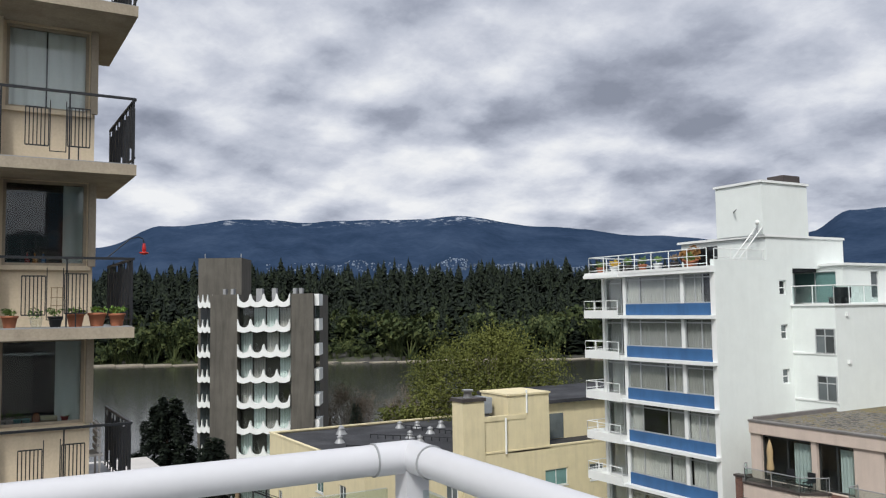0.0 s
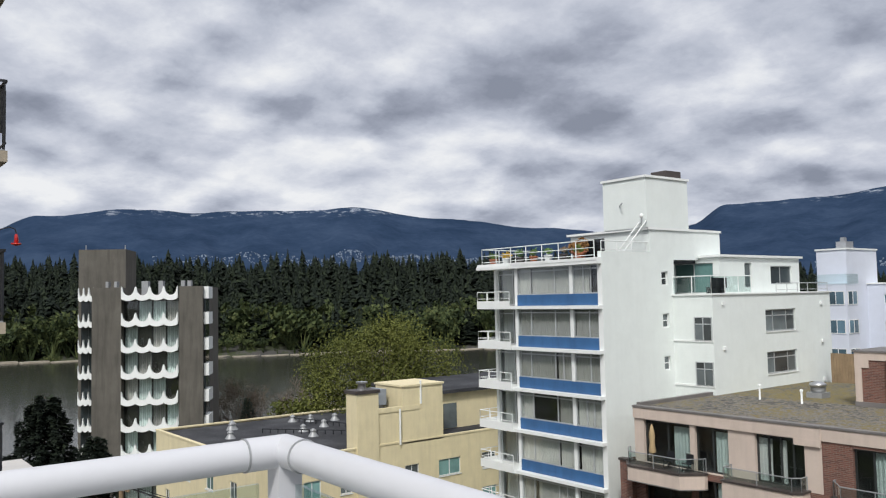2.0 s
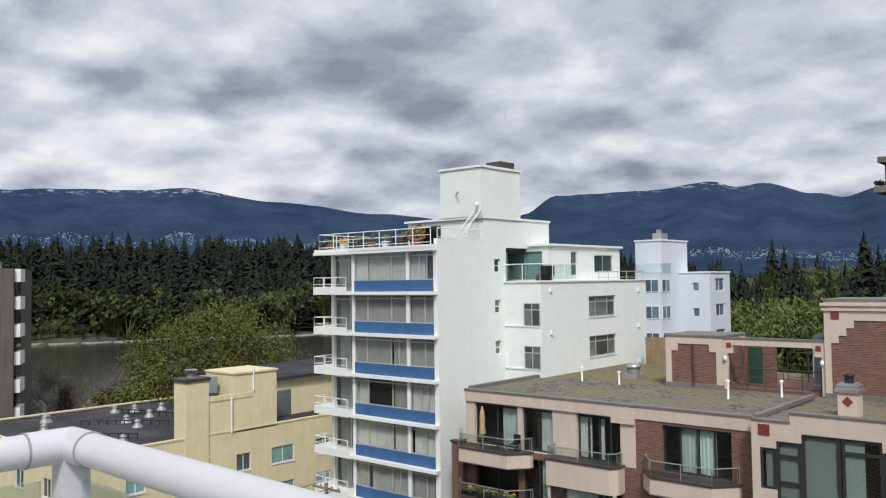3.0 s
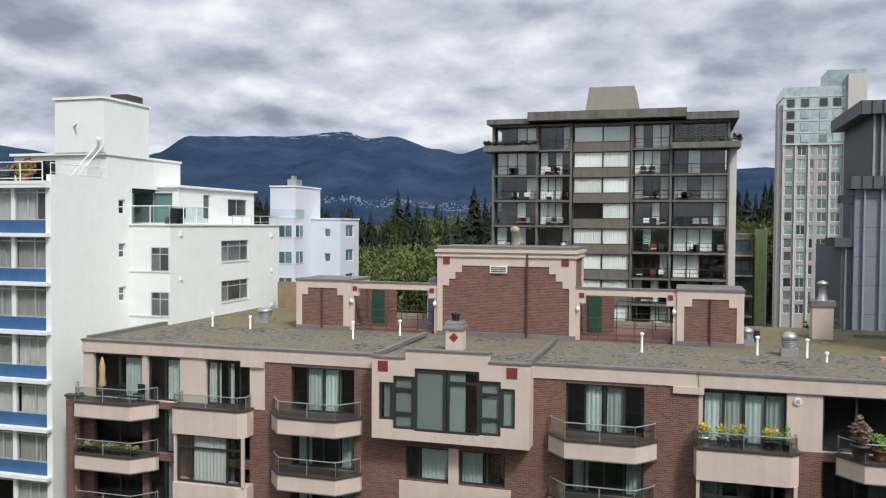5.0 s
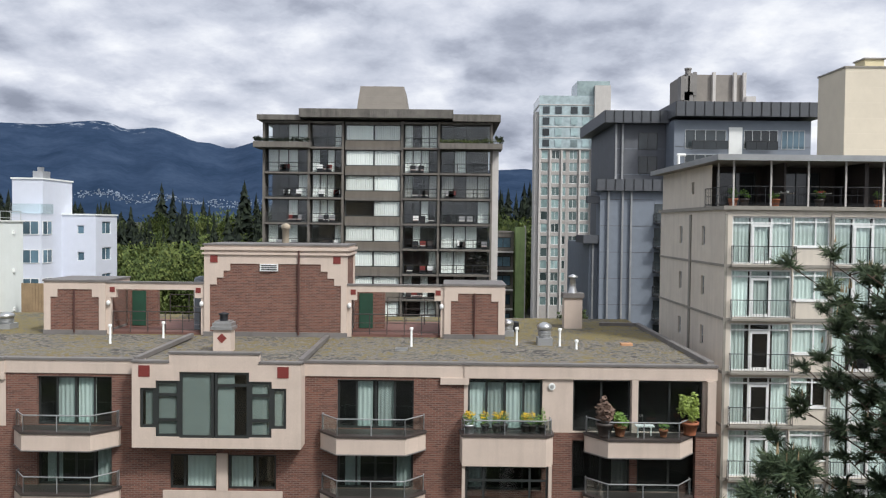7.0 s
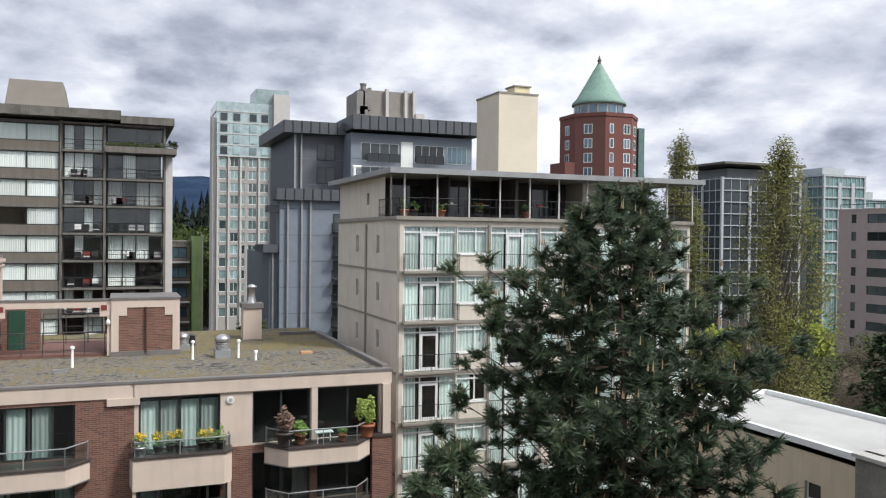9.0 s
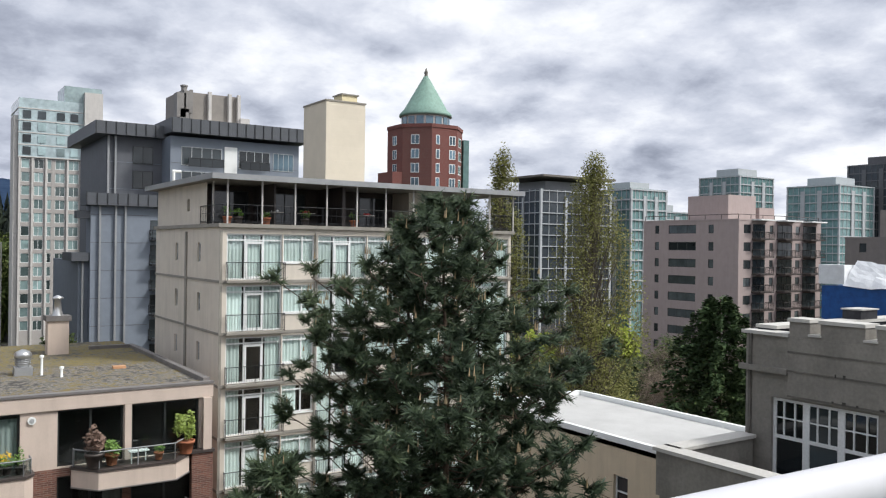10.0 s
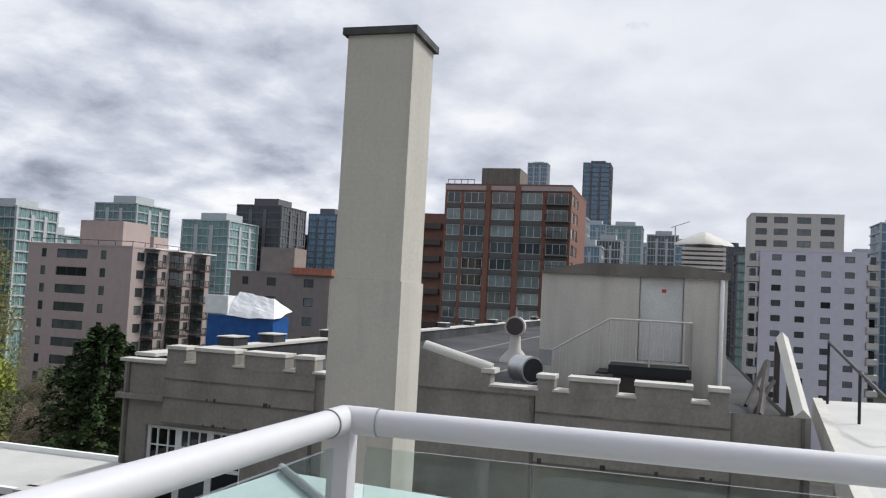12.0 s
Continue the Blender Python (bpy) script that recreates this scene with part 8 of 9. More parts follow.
for i, (az, d, z, wd) in enumerate(((82.7, 330, 58, 12), (84.3, 420, 64, 12), (85.2, 300, 47, 10), (86.3, 380, 60, 16), (87.6, 450, 56, 14), (88.9, 400, 58, 14), (89.8, 420, 56, 12), (91.3, 360, 50, 20), (93.2, 420, 55, 14), (95.0, 300, 44, 14), (103.4, 320, 57, 16), (101.2, 400, 52, 14), (105.5, 300, 50, 18), (61, 420, 52, 14), (63.0, 400, 50, 14), (79.5, 300, 46, 14), (83.8, 260, 42, 9))):
    x, y = d * math.sin(radians(az)), d * math.cos(radians(az))
    glass_high_rise(x, x + wd, y - wd / 2, y + wd / 2, z, (G_GREEN, G_BLUE, G_DARK)[i % 3], (B_PALE, B_PALE, B_DARK)[rng.randrange(3)], ("distant green glass tower on the skyline", "distant blue glass tower on the skyline", "distant dark glass tower on the skyline")[i % 3], 3.2, 2.0)
t = thing("tower_crane", 380, 2.0, 0, "far thin tower crane over the skyline", "crane")
part("mast", boxes((-0.3, 0.3, -0.3, 0.3, 0, 60)), PALE_CONC, t)
part("jib", tube(bmesh.new(), (0, 2, 59.6), (0, -6, 62.5), 0.2, 4), PALE_CONC, t)

# ---- the grey castellated building, its roof and the chimney ----
CX = 15.0
cs = thing("castellated_building", 0, 0, 0, "grey painted masonry building with a castellated parapet", "building")
cw = [(8.25, 10.45, 19.3, 21.05), (1.2, 2.6, 18.7, 20.35), (4.2, 5.6, 18.7, 20.35)]
bm = facade(bmesh.new(), "-x", CX, -2.1, 11.05, 0, 22.3, cw, 0.18)
facade(bm, "+y", 11.05, CX, 78, 0, 22.3)
facade(bm, "-y", -2.1, CX, 78, 0, 22.0)
part("wall", bm, STONE_GREY, cs)
part("core", boxes((CX + 0.6, 77.5, -2.0, 10.9, 0, 21.7)), INSIDE, cs)
for a, b, z0, z1 in cw:
    cols = (0, 0.5, 1)
    mid = [0, 0.34, 0.67, 1] if b - a > 2 else [0, 1]
    for c, d in zip(mid, mid[1:]):
        u0, u1 = a + (b - a) * c, a + (b - a) * d
        w = window(cs, "-x", CX, u0, u1, z0, z1, cols=(0, 1), rows=(0, 0.55, 1), frame=FRAME_WHITE, pane=PANE_DARK, bar=0.07, inset=0.08)
        gm = bmesh.new()
        ww, hh = u1 - u0, z1 - z0
        for i in range(1, 4 if ww > 1 else 3):
            k = 4 if ww > 1 else 3
            box(gm, -ww / 2 + ww * i / k - 0.012, -ww / 2 + ww * i / k + 0.012, -0.01, 0.03, hh * 0.55, hh - 0.07)
        box(gm, -ww / 2 + 0.07, ww / 2 - 0.07, -0.008, 0.028, hh * 0.77 - 0.012, hh * 0.77 + 0.012)
        p = part("glazing_grid", gm, FRAME_WHITE, w)


def parapet(y0, y1, z, cap=0.07, thick=0.32):
    p = part("parapet", boxes((CX - 0.06, CX + thick, y0, y1, 22.302, z)), STONE_GREY, cs)
    part("cap", boxes((CX - 0.1, CX + thick + 0.06, y0 - 0.02, y1 + 0.02, z, z + cap)), STONE_CAP, p)


for y0, y1 in ((9.58, 10.02), (8.48, 9.36), (7.38, 8.26), (6.75, 7.16), (2.12, 2.42), (1.02, 1.86), (-0.22, 0.72), (-0.82, -0.5)):
    parapet(y0, y1, 22.62)
for y0, y1, z in ((9.36, 9.58, 22.36), (8.26, 8.48, 22.36), (7.16, 7.38, 22.36), (1.86, 2.12, 22.4), (0.72, 1.02, 22.4), (-0.5, -0.22, 22.4), (5.2, 6.75, 22.36), (2.42, 3.28, 22.4)):
    parapet(y0, y1, z, 0.04)
part("end_cap", boxes((CX - 0.08, CX + 0.4, 10.04, 11.12, 22.302, 22.37)), STONE_CAP, cs)
part("band", boxes((CX - 0.12, CX - 0.002, 10.04, 11.15, 21.55, 21.66)), STONE_GREY, cs)
STAIN = surface("blackened_joint", (0.045, 0.042, 0.038), 0.9, vary=0.5, scale=3.0)
JOINT = surface("weathered_joint", (0.125, 0.118, 0.105), 0.9, vary=0.5, scale=1.2)
for a, b in ((6.72, 10.04), (-0.85, 2.44)):
    bay = part("projecting_bay", boxes((CX - 0.07, CX - 0.002, a, b, 21.1, 22.301)), STONE_GREY, cs)
    for z in (22.0, 21.62, 21.12):
        part("moulding", boxes((CX - 0.085, CX - 0.071, a, b, z, z + 0.035)), JOINT, bay)
rng = random.Random(55)
for i in range(14):
    y, z = rng.choice((rng.uniform(6.9, 9.9), rng.uniform(-0.8, 2.3))), rng.choice((21.62, 21.12))
    h, w = rng.uniform(0.04, 0.16), rng.uniform(0.02, 0.12)
    part("stain", boxes((CX - 0.0895, CX - 0.0855, y, y + w, z + 0.036 - h * 0.3, z + 0.036 + h * 0.5)), STAIN, cs)
for y in (10.9, 6.74, 2.46, -0.88, -2.0):
    part("corner_strip", boxes((CX - 0.068, CX - 0.003, y, y + 0.05, 19.6, 22.3)), JOINT, cs)
gable = bmesh.new()
gp = [(3.28, 22.302), (3.28, 22.66), (4.6, 23.0), (5.2, 22.75), (5.2, 22.302)]
fa, fb = [gable.verts.new((CX - 0.06, y, z)) for y, z in gp], [gable.verts.new((CX + 0.3, y, z)) for y, z in gp]
gable.faces.new(fa)
gable.faces.new(fb[::-1])
for i in range(5):
    gable.faces.new((fa[i], fb[i], fb[(i + 1) % 5], fa[(i + 1) % 5]))
bmesh.ops.recalc_face_normals(gable, faces=gable.faces[:])
part("gable", gable, STONE_GREY, cs)
part("gable_cap", boxes((CX - 0.1, CX + 0.36, 3.2, 3.45, 22.64, 22.72)), STONE_CAP, cs)
cap = bmesh.new()
tube(cap, (CX + 0.1, 3.3, 22.69), (CX + 0.1, 4.6, 23.03), 0.13, 6)
part("gable_cap", cap, STONE_CAP, cs)
part("roof", boxes((CX + 0.3, 78, -2.0, 11.0, 21.75, 21.98)), TAR, cs, "dark flat roof")
part("rear_parapet", boxes((77, 77.4, -2.0, 11.0, 21.98, 22.5)), TAR, cs)
part("side_parapet", boxes((CX + 0.3, 77, 10.6, 11.0, 21.98, 22.4)), TAR, cs)
part("side_cap", boxes((CX + 0.3, 77, 10.55, 11.05, 22.4, 22.47)), STONE_CAP, cs)
for x in (18.5, 20.6, 24.6, 26.6, 30.5, 33.0, 38, 43, 49, 56, 64):
    part("merlon", boxes((x, x + 0.7, 10.58, 11.02, 22.47, 22.68)), TAR, cs)
    part("merlon_cap", boxes((x - 0.03, x + 0.73, 10.55, 11.05, 22.68, 22.71)), STONE_CAP, cs)
part("roof_seam", boxes((CX + 0.3, 77, 7.4, 7.5, 21.981, 22.0), (CX + 0.3, 77, 4.6, 4.7, 21.981, 22.0)), FLASH, cs)
part("lower_roof", boxes((12.5, CX - 0.1, 6.0, 10.9, 19.4, 19.55)), TAR, cs)
for s_ in ((12.35, 12.65, 6.0, 11.1, 19.3, 20.15), (12.65, CX - 0.09, 10.8, 11.1, 19.3, 20.15)):
    part("low_parapet", boxes(s_), STONE_GREY, cs)
    part("low_cap", boxes((s_[0] - 0.05, s_[1] + 0.05, s_[2] - 0.05, s_[3] + 0.05, 20.152, 20.22)), STONE_CAP, cs)
part("lower_wall", boxes((12.4, CX - 0.08, 6.0, 11.05, 0, 19.3)), STONE_GREY, cs)

ch = thing("chimney", 0, 0, 0, "tall cream painted brick chimney with a tarred cap", "chimney")
KX, KY0, KY1, KD = 8.6, 2.93, 3.70, 0.74
part("shaft", boxes((KX, KX + KD, KY0, KY1, 24.12, 26.83)), siding(CHIMNEY, 0.075, 0.008), ch, "painted brick shaft", 0.012)
part("base_shaft", boxes((KX - 0.02, KX + KD + 0.02, KY0 - 0.02, KY1 + 0.02, 0, 24.12)), surface("smooth_painted_render", (0.47, 0.45, 0.405), 0.8, vary=0.08, grain=0.03, streak=0.15), ch, "rendered lower shaft", 0.02)
part("cap", boxes((KX - 0.05, KX + KD + 0.05, KY0 - 0.05, KY1 + 0.05, 26.83, 26.91)), surface("tarred_cap", (0.06, 0.06, 0.06), 0.9, vary=0.5, scale=5), ch, "peeling black tar cap", 0.02)

hut = thing("roof_hut", 20.0, -1.02, 21.98, "white stucco roof hut with a metal door", "roof hut")
part("wall", facade(facade(bmesh.new(), "-x", 0, 0, 4.25, 0, 2.7, [(0.95, 1.95, 0.75, 2.72)], 0.1), "-y", 0, 0, 4.0, 0, 2.7), surface("off_white_stucco", (0.56, 0.54, 0.49), 0.85, vary=0.06, streak=0.15), hut)
part("core", boxes((0.12, 3.9, 0.1, 4.25, 0, 2.68)), surface("hut_side", (0.5, 0.48, 0.44), 0.85), hut)
rfm = bmesh.new()
prof = [(0, 2.7), (4.3, 2.7), (4.3, 2.75), (3.2, 2.98), (0.9, 2.98), (0, 2.85)]
a_, b_ = [rfm.verts.new((-0.12, y - 0.05, z)) for y, z in prof], [rfm.verts.new((4.1, y - 0.05, z)) for y, z in prof]
rfm.faces.new(a_)
rfm.faces.new(b_[::-1])
for i in range(6):
    rfm.faces.new((a_[i], b_[i], b_[(i + 1) % 6], a_[(i + 1) % 6]))
bmesh.ops.recalc_face_normals(rfm, faces=rfm.faces[:])
part("roof", rfm, DARK_CONC, hut)
door = part("door", boxes((0.05, 0.09, 0.97, 1.93, 0.77, 2.7)), surface("pale_grey_door", (0.55, 0.56, 0.55), 0.5), hut, "pale grey metal door")
part("door_sign", boxes((0.04, 0.049, 1.35, 1.45, 2.35, 2.43)), FLOWER_R, door)
part("door_handle", boxes((0.0, 0.049, 1.82, 1.86, 1.7, 1.82)), METAL, door)
part("corner_pipe", tube(bmesh.new(), (-0.06, 0.12, 0), (-0.06, 0.12, 2.7), 0.05, 8), WHITE_TRIM, hut)
part("landing", boxes((-1.3, -0.01, 0.75, 2.5, 0.5, 0.7)), BLACK_IRON, hut)
part("landing_base", boxes((-1.2, -0.02, 0.85, 2.4, 0, 0.5)), BROWN_TRIM, hut)
for i in range(3):
    part("step", boxes((-1.2, -0.1, 2.5 + i * 0.28, 2.78 + i * 0.28, 0.48 - i * 0.17, 0.52 - i * 0.17)), BLACK_IRON, hut)
railing(hut, [(-0.05, 0.78), (-1.25, 0.78), (-1.25, 2.5)], 0.7, 1.0, PALE_CONC, posts=0.9, picket=0.14, r=0.025)
bm = bmesh.new()
tube(bm, (-1.25, 2.5, 1.7), (-1.25, 3.8, 0.9), 0.025, 6)
for i in range(9):
    f = (i + 0.5) / 9
    tube(bm, (-1.25, 2.5 + 1.3 * f, 0.7 - 0.6 * f), (-1.25, 2.5 + 1.3 * f, 1.7 - 0.8 * f), 0.01, 5)
part("stair_rail", bm, PALE_CONC, hut)


def ventilator(x, y, z):
    t = thing("mushroom_ventilator", x, y, z, "rusty white round roof ventilator on a cone base", "ventilator")
    part("base", lathe(bmesh.new(), [(0.5, 0), (0.48, 0.1), (0.2, 0.42), (0.17, 0.85)], sides=16), PALE_CONC, t)
    h = part("head", tube(tube(bmesh.new(), (0.16, 0, 0), (-0.12, 0, 0), 0.27, 18), (-0.12, 0, 0), (-0.16, 0, 0), 0.29, 18), PALE_CONC, t)
    h.location = (0, 0, 1.15)
    h.scale = (1.15, 1.15, 1.15)
    m = part("mouth", tube(bmesh.new(), (-0.161, 0, 0), (-0.175, 0, 0), 0.24, 18), BROWN_TRIM, h)
    part("spike", lathe(bmesh.new(), [(0.03, 0.27), (0.015, 0.55)], sides=6), METAL_GREY, h)


ventilator(26.5, 5.05, 21.98)
t = thing("bent_duct", 18.6, 3.2, 21.98, "large bent galvanised roof duct with a dark mouth", "duct")
part("stem", tube(bmesh.new(), (0.1, 0.1, 0), (0.1, 0.1, 0.4), 0.22, 16), METAL, t)
part("elbow", tube(bmesh.new(), (0.15, 0.28, 0.48), (-0.25, -0.12, 0.48), 0.3, 18), METAL, t)
part("mouth", tube(bmesh.new(), (-0.251, -0.121, 0.48), (-0.262, -0.132, 0.48), 0.26, 18), BLACK_IRON, t)
part("flap", boxes((-0.1, -0.08, -0.5, -0.2, 0.6, 0.95)), METAL_GREY, t)
t = thing("slatted_cupola", 25.2, -0.6, 21.98, "grey slatted roof cupola with a hipped cap", "cupola")
for i in range(7):
    part("slat", boxes((-0.6, 0.6, -0.6, 0.6, 2.9 + i * 0.13, 2.98 + i * 0.13)), PALE_CONC, t)
part("frame", boxes((-0.52, 0.52, -0.52, 0.52, 0, 3.85)), DARK_CONC, t)
part("cap", lathe(bmesh.new(), [(0.85, 3.85), (0.8, 3.92), (0.1, 4.25)], sides=4), STONE_CAP, t)
t = thing("roof_beam", 0, 0, 0, "weathered timber and metal beam along the roof edge", "beam")
for a, b, r in (((15.6, -2.05, 22.25), (20.5, -2.25, 23.45), 0.13), ((17.0, -1.5, 22.05), (20.0, -1.9, 22.9), 0.07)):
    part("beam", tube(bmesh.new(), a, b, r, 4), STONE_CAP if r > 0.12 else BROWN_TRIM, t)
for x in (18.0, 20.3):
    part("beam_post", boxes((x, x + 0.12, -2.2, -2.08, 21.98, 22.2 + (x - 15.6) * 0.245)), BROWN_TRIM, t)
for i in range(2):
    part("strut", tube(bmesh.new(), (17.4 + i * 1.6, -1.4, 22.0), (18.6 + i * 1.6, -1.9, 22.6 + i * 0.3), 0.05, 4), BROWN_TRIM, t)
t = thing("white_flat_roof", 0, 0, 0, "white membrane roof beside the castellated building", "roof")
part("roof_slab", prism(bmesh.new(), [(9.6, -12), (24, -12), (21.0, -3.2), (9.6, -1.95)], 21.7, 22.05), WHITE_ROOF, t)
part("wall", boxes((9.8, 20.0, -11.9, -3.3, 0, 21.7)), PALE_CONC, t)
part("upstand", prism(bmesh.new(), [(9.6, -1.95), (21.0, -3.2), (21.0, -3.0), (9.6, -1.75)], 21.6, 22.1), STONE_CAP, t)
for x in (14.5, 17.0, 20.3):
    part("rail_post", tube(bmesh.new(), (x, -3.2, 22.0), (x, -3.2, 22.7 + (x - 14.5) * 0.13), 0.03, 6), BLACK_IRON, t)
part("rail_bar", tube(bmesh.new(), (14.5, -3.2, 22.65), (20.3, -3.2, 23.42), 0.035, 6), BLACK_IRON, t)

# ---- the tan building with the white roof ----
wr = thing("tan_low_building", 0, 0, 0, "tan stucco building with a white membrane roof", "building")
wh = [(23.6, 24.4, 14.6, 15.9)]
bm = facade(bmesh.new(), "-x", 22.0, 18.9, 29.4, 0, 17.0, [(21.0, 21.7, 14.6, 15.8)], 0.15)
facade(bm, "-y", 18.9, 22.0, 27.6, 0, 17.0, wh, 0.15)
facade(bm, "+y", 29.4, 22.0, 27.6, 0, 17.0)
facade(bm, "+x", 27.6, 18.9, 29.4, 0, 17.0)
part("wall", bm, TAN, wr)
part("core", boxes((22.4, 27.3, 19.3, 29, 0, 16.6)), INSIDE, wr)
part("roof", boxes((22.0, 27.5, 18.9, 29.4, 16.8, 17.02)), WHITE_ROOF, wr, "white membrane roof")
for s in ((21.9, 22.1, 18.8, 29.5, 17.0, 17.22), (22.1, 27.5, 18.8, 19.0, 17.0, 17.22), (22.1, 27.5, 29.3, 29.5, 17.0, 17.22), (27.4, 27.6, 19.0, 29.3, 17.0, 17.22)):
    part("roof_edge", boxes(s), WHITE_TRIM, wr)
window(wr, "-x", 22.0, 21.0, 21.7, 14.6, 15.8, cols=(0, 1), rows=(0, 0.5, 1), frame=FRAME_WHITE, pane=PANE_DARK, sill=FRAME_WHITE)
window(wr, "-y", 18.9, 23.6, 24.4, 14.6, 15.9, cols=(0, 1), rows=(0, 0.5, 1), frame=FRAME_WHITE, pane=PANE_DARK, sill=FRAME_WHITE)


# ---- trees ----
BARK = surface("pine_bark", (0.085, 0.060, 0.042), 0.95, vary=0.3, scale=4, bump=0.6)
BARK_GREY = surface("grey_bark", (0.13, 0.11, 0.09), 0.95, vary=0.25, scale=3)
NEEDLE = foliage("pine_needles", (0.021, 0.037, 0.022), (0.046, 0.072, 0.037), (0.094, 0.124, 0.062), 0.6)
POPLAR = foliage("poplar_leaves", (0.080, 0.082, 0.022), (0.135, 0.138, 0.038), (0.21, 0.205, 0.075))
CEDAR = foliage("cedar_sprays", (0.020, 0.040, 0.016), (0.042, 0.076, 0.028), (0.080, 0.120, 0.042))
TWIG = foliage("bare_twigs", (0.075, 0.058, 0.045), (0.12, 0.092, 0.070), (0.17, 0.135, 0.10))
LIME = foliage("lime_leaves", (0.12, 0.16, 0.02), (0.20, 0.25, 0.03), (0.30, 0.34, 0.06))


def raw(name, verts, faces, material, parent, label=""):
    data = bpy.data.meshes.new(name)
    data.from_pydata(verts, [], faces)
    data.materials.append(material)
    ob = new(name, data)
    ob.parent = parent
    return tagged(ob, label)


def pine(x, y, base, top, width, seed, label, tufts_on=26, density=1.0):
    """A pine: tapered trunk, whorls of upturned limbs, tufts of long needles, pale candles at the tips."""
    rng = random.Random(seed)
    t = thing("pine_tree", x, y, base, label, "tree")
    h = top - base
    trunk = bmesh.new()
    pts = [Vector((0.18 * math.sin(k * 0.9), 0.18 * math.cos(k * 1.3) - 0.18, h * k / 10)) for k in range(11)]
    for k in range(10):
        tube(trunk, pts[k], pts[k + 1], 0.26 * (1 - k / 10.5), 8, 0.26 * (1 - (k + 1) / 10.5))
    part("trunk", trunk, BARK, t)
    limbs = bmesh.new()
    nv, nf, cv, cf = [], [], [], []

    def tuft(p, way, size):
        """Needles that fan out round a shoot."""
        side = way.orthogonal().normalized()
        other = way.cross(side)
        for _ in range(tufts_on):
            a, lean = rng.uniform(0, 6.283), rng.uniform(0.25, 1.15)
            d = (way * math.cos(lean) + (side * math.cos(a) + other * math.sin(a)) * math.sin(lean)).normalized()
            o = p + way * rng.uniform(-0.24, 0.06)
            w = d.orthogonal().normalized() * 0.019
            k = len(nv)
            e = o + d * size * rng.uniform(0.7, 1.15)
            nv.extend((tuple(o - w), tuple(o + w), tuple(e)))
            nf.append((k, k + 1, k + 2))

    def candle(p, size):
        for _ in range(rng.choice((1, 1, 2, 3))):
            o = p + Vector((rng.uniform(-0.05, 0.05), rng.uniform(-0.05, 0.05), 0))
            k = len(cv)
            for j in range(5):
                cv.append((o.x + 0.022 * math.cos(j * 1.257), o.y + 0.022 * math.sin(j * 1.257), o.z))
            cv.append((o.x + 0.01, o.y, o.z + size * rng.uniform(0.7, 1.2)))
            for j in range(5):
                cf.append((k + j, k + (j + 1) % 5, k + 5))

    levels = int(42 * density)
    low = max(0.0, h - 14.5)
    for lv in range(levels):
        z = low + (h - 0.15 - low) * lv / (levels - 1)
        f, down = z / h, h - z
        reach = (width / 2 * (1 - math.exp(-down / 2.3)) + 0.18) * (0.9 + 0.14 * math.sin(lv * 1.7))
        for b in range(7):
            a = lv * 2.4 + b * 0.898 + rng.uniform(-0.3, 0.3)
            r = reach * rng.uniform(0.45, 1.22)
            start = Vector((0.1 * math.cos(a), 0.1 * math.sin(a), z))
            bend = start + Vector((math.cos(a) * r * 0.6, math.sin(a) * r * 0.6, -r * 0.04))
            end = start + Vector((math.cos(a) * r, math.sin(a) * r, r * 0.16 + 0.2))
            tube(limbs, start, bend, 0.05 * (1.15 - f), 5, 0.035 * (1.15 - f))
            tube(limbs, bend, end, 0.035 * (1.15 - f), 5, 0.012)
            out = Vector((math.cos(a), math.sin(a), 0))
            for i in range(max(2, int(r * 2.6))):
                g = 0.3 + 0.7 * (i + 0.4 + 0.6 * rng.random()) / max(2, int(r * 2.6))
                p = start.lerp(bend, g / 0.6) if g < 0.6 else bend.lerp(end, min(1, (g - 0.6) / 0.4))
                q = p + Vector((rng.uniform(-1, 1), rng.uniform(-1, 1), rng.uniform(0.0, 0.7))) * 0.36 * min(1.0, r)
                tube(limbs, p, q, 0.016, 3, 0.008)
                for s in range(8):
                    way = (Vector((rng.gauss(0, 1), rng.gauss(0, 1), rng.gauss(0, 0.7))).normalized() + out * 0.35 + Vector((0, 0, 0.55))).normalized()
                    tuft(q + way * rng.uniform(0.02, 0.26), way, 0.22)
                if rng.random() < 0.34:
                    candle(q + Vector((0, 0, 0.28)), 0.2)
    part("branching", limbs, BARK, t)
    tagged(raw("needle_foliage", nv, nf, NEEDLE, t), "dark green long-needled boughs", kind="stuff")
    if cv:
        tagged(raw("candle_growth", cv, cf, surface("pale_pine_candles", (0.34, 0.26, 0.15), 0.8, vary=0.2), t), "pale tan pine candles", kind="stuff")
    return t


pine(10.15, 15.52, 0, 24.85, 7.8, 3, "large dark green pine with pale tan candles", 26)
pine(6.2, 15.2, 0, 19.6, 3.4, 8, "smaller dark green pine top beside the large one", 22, 0.6)


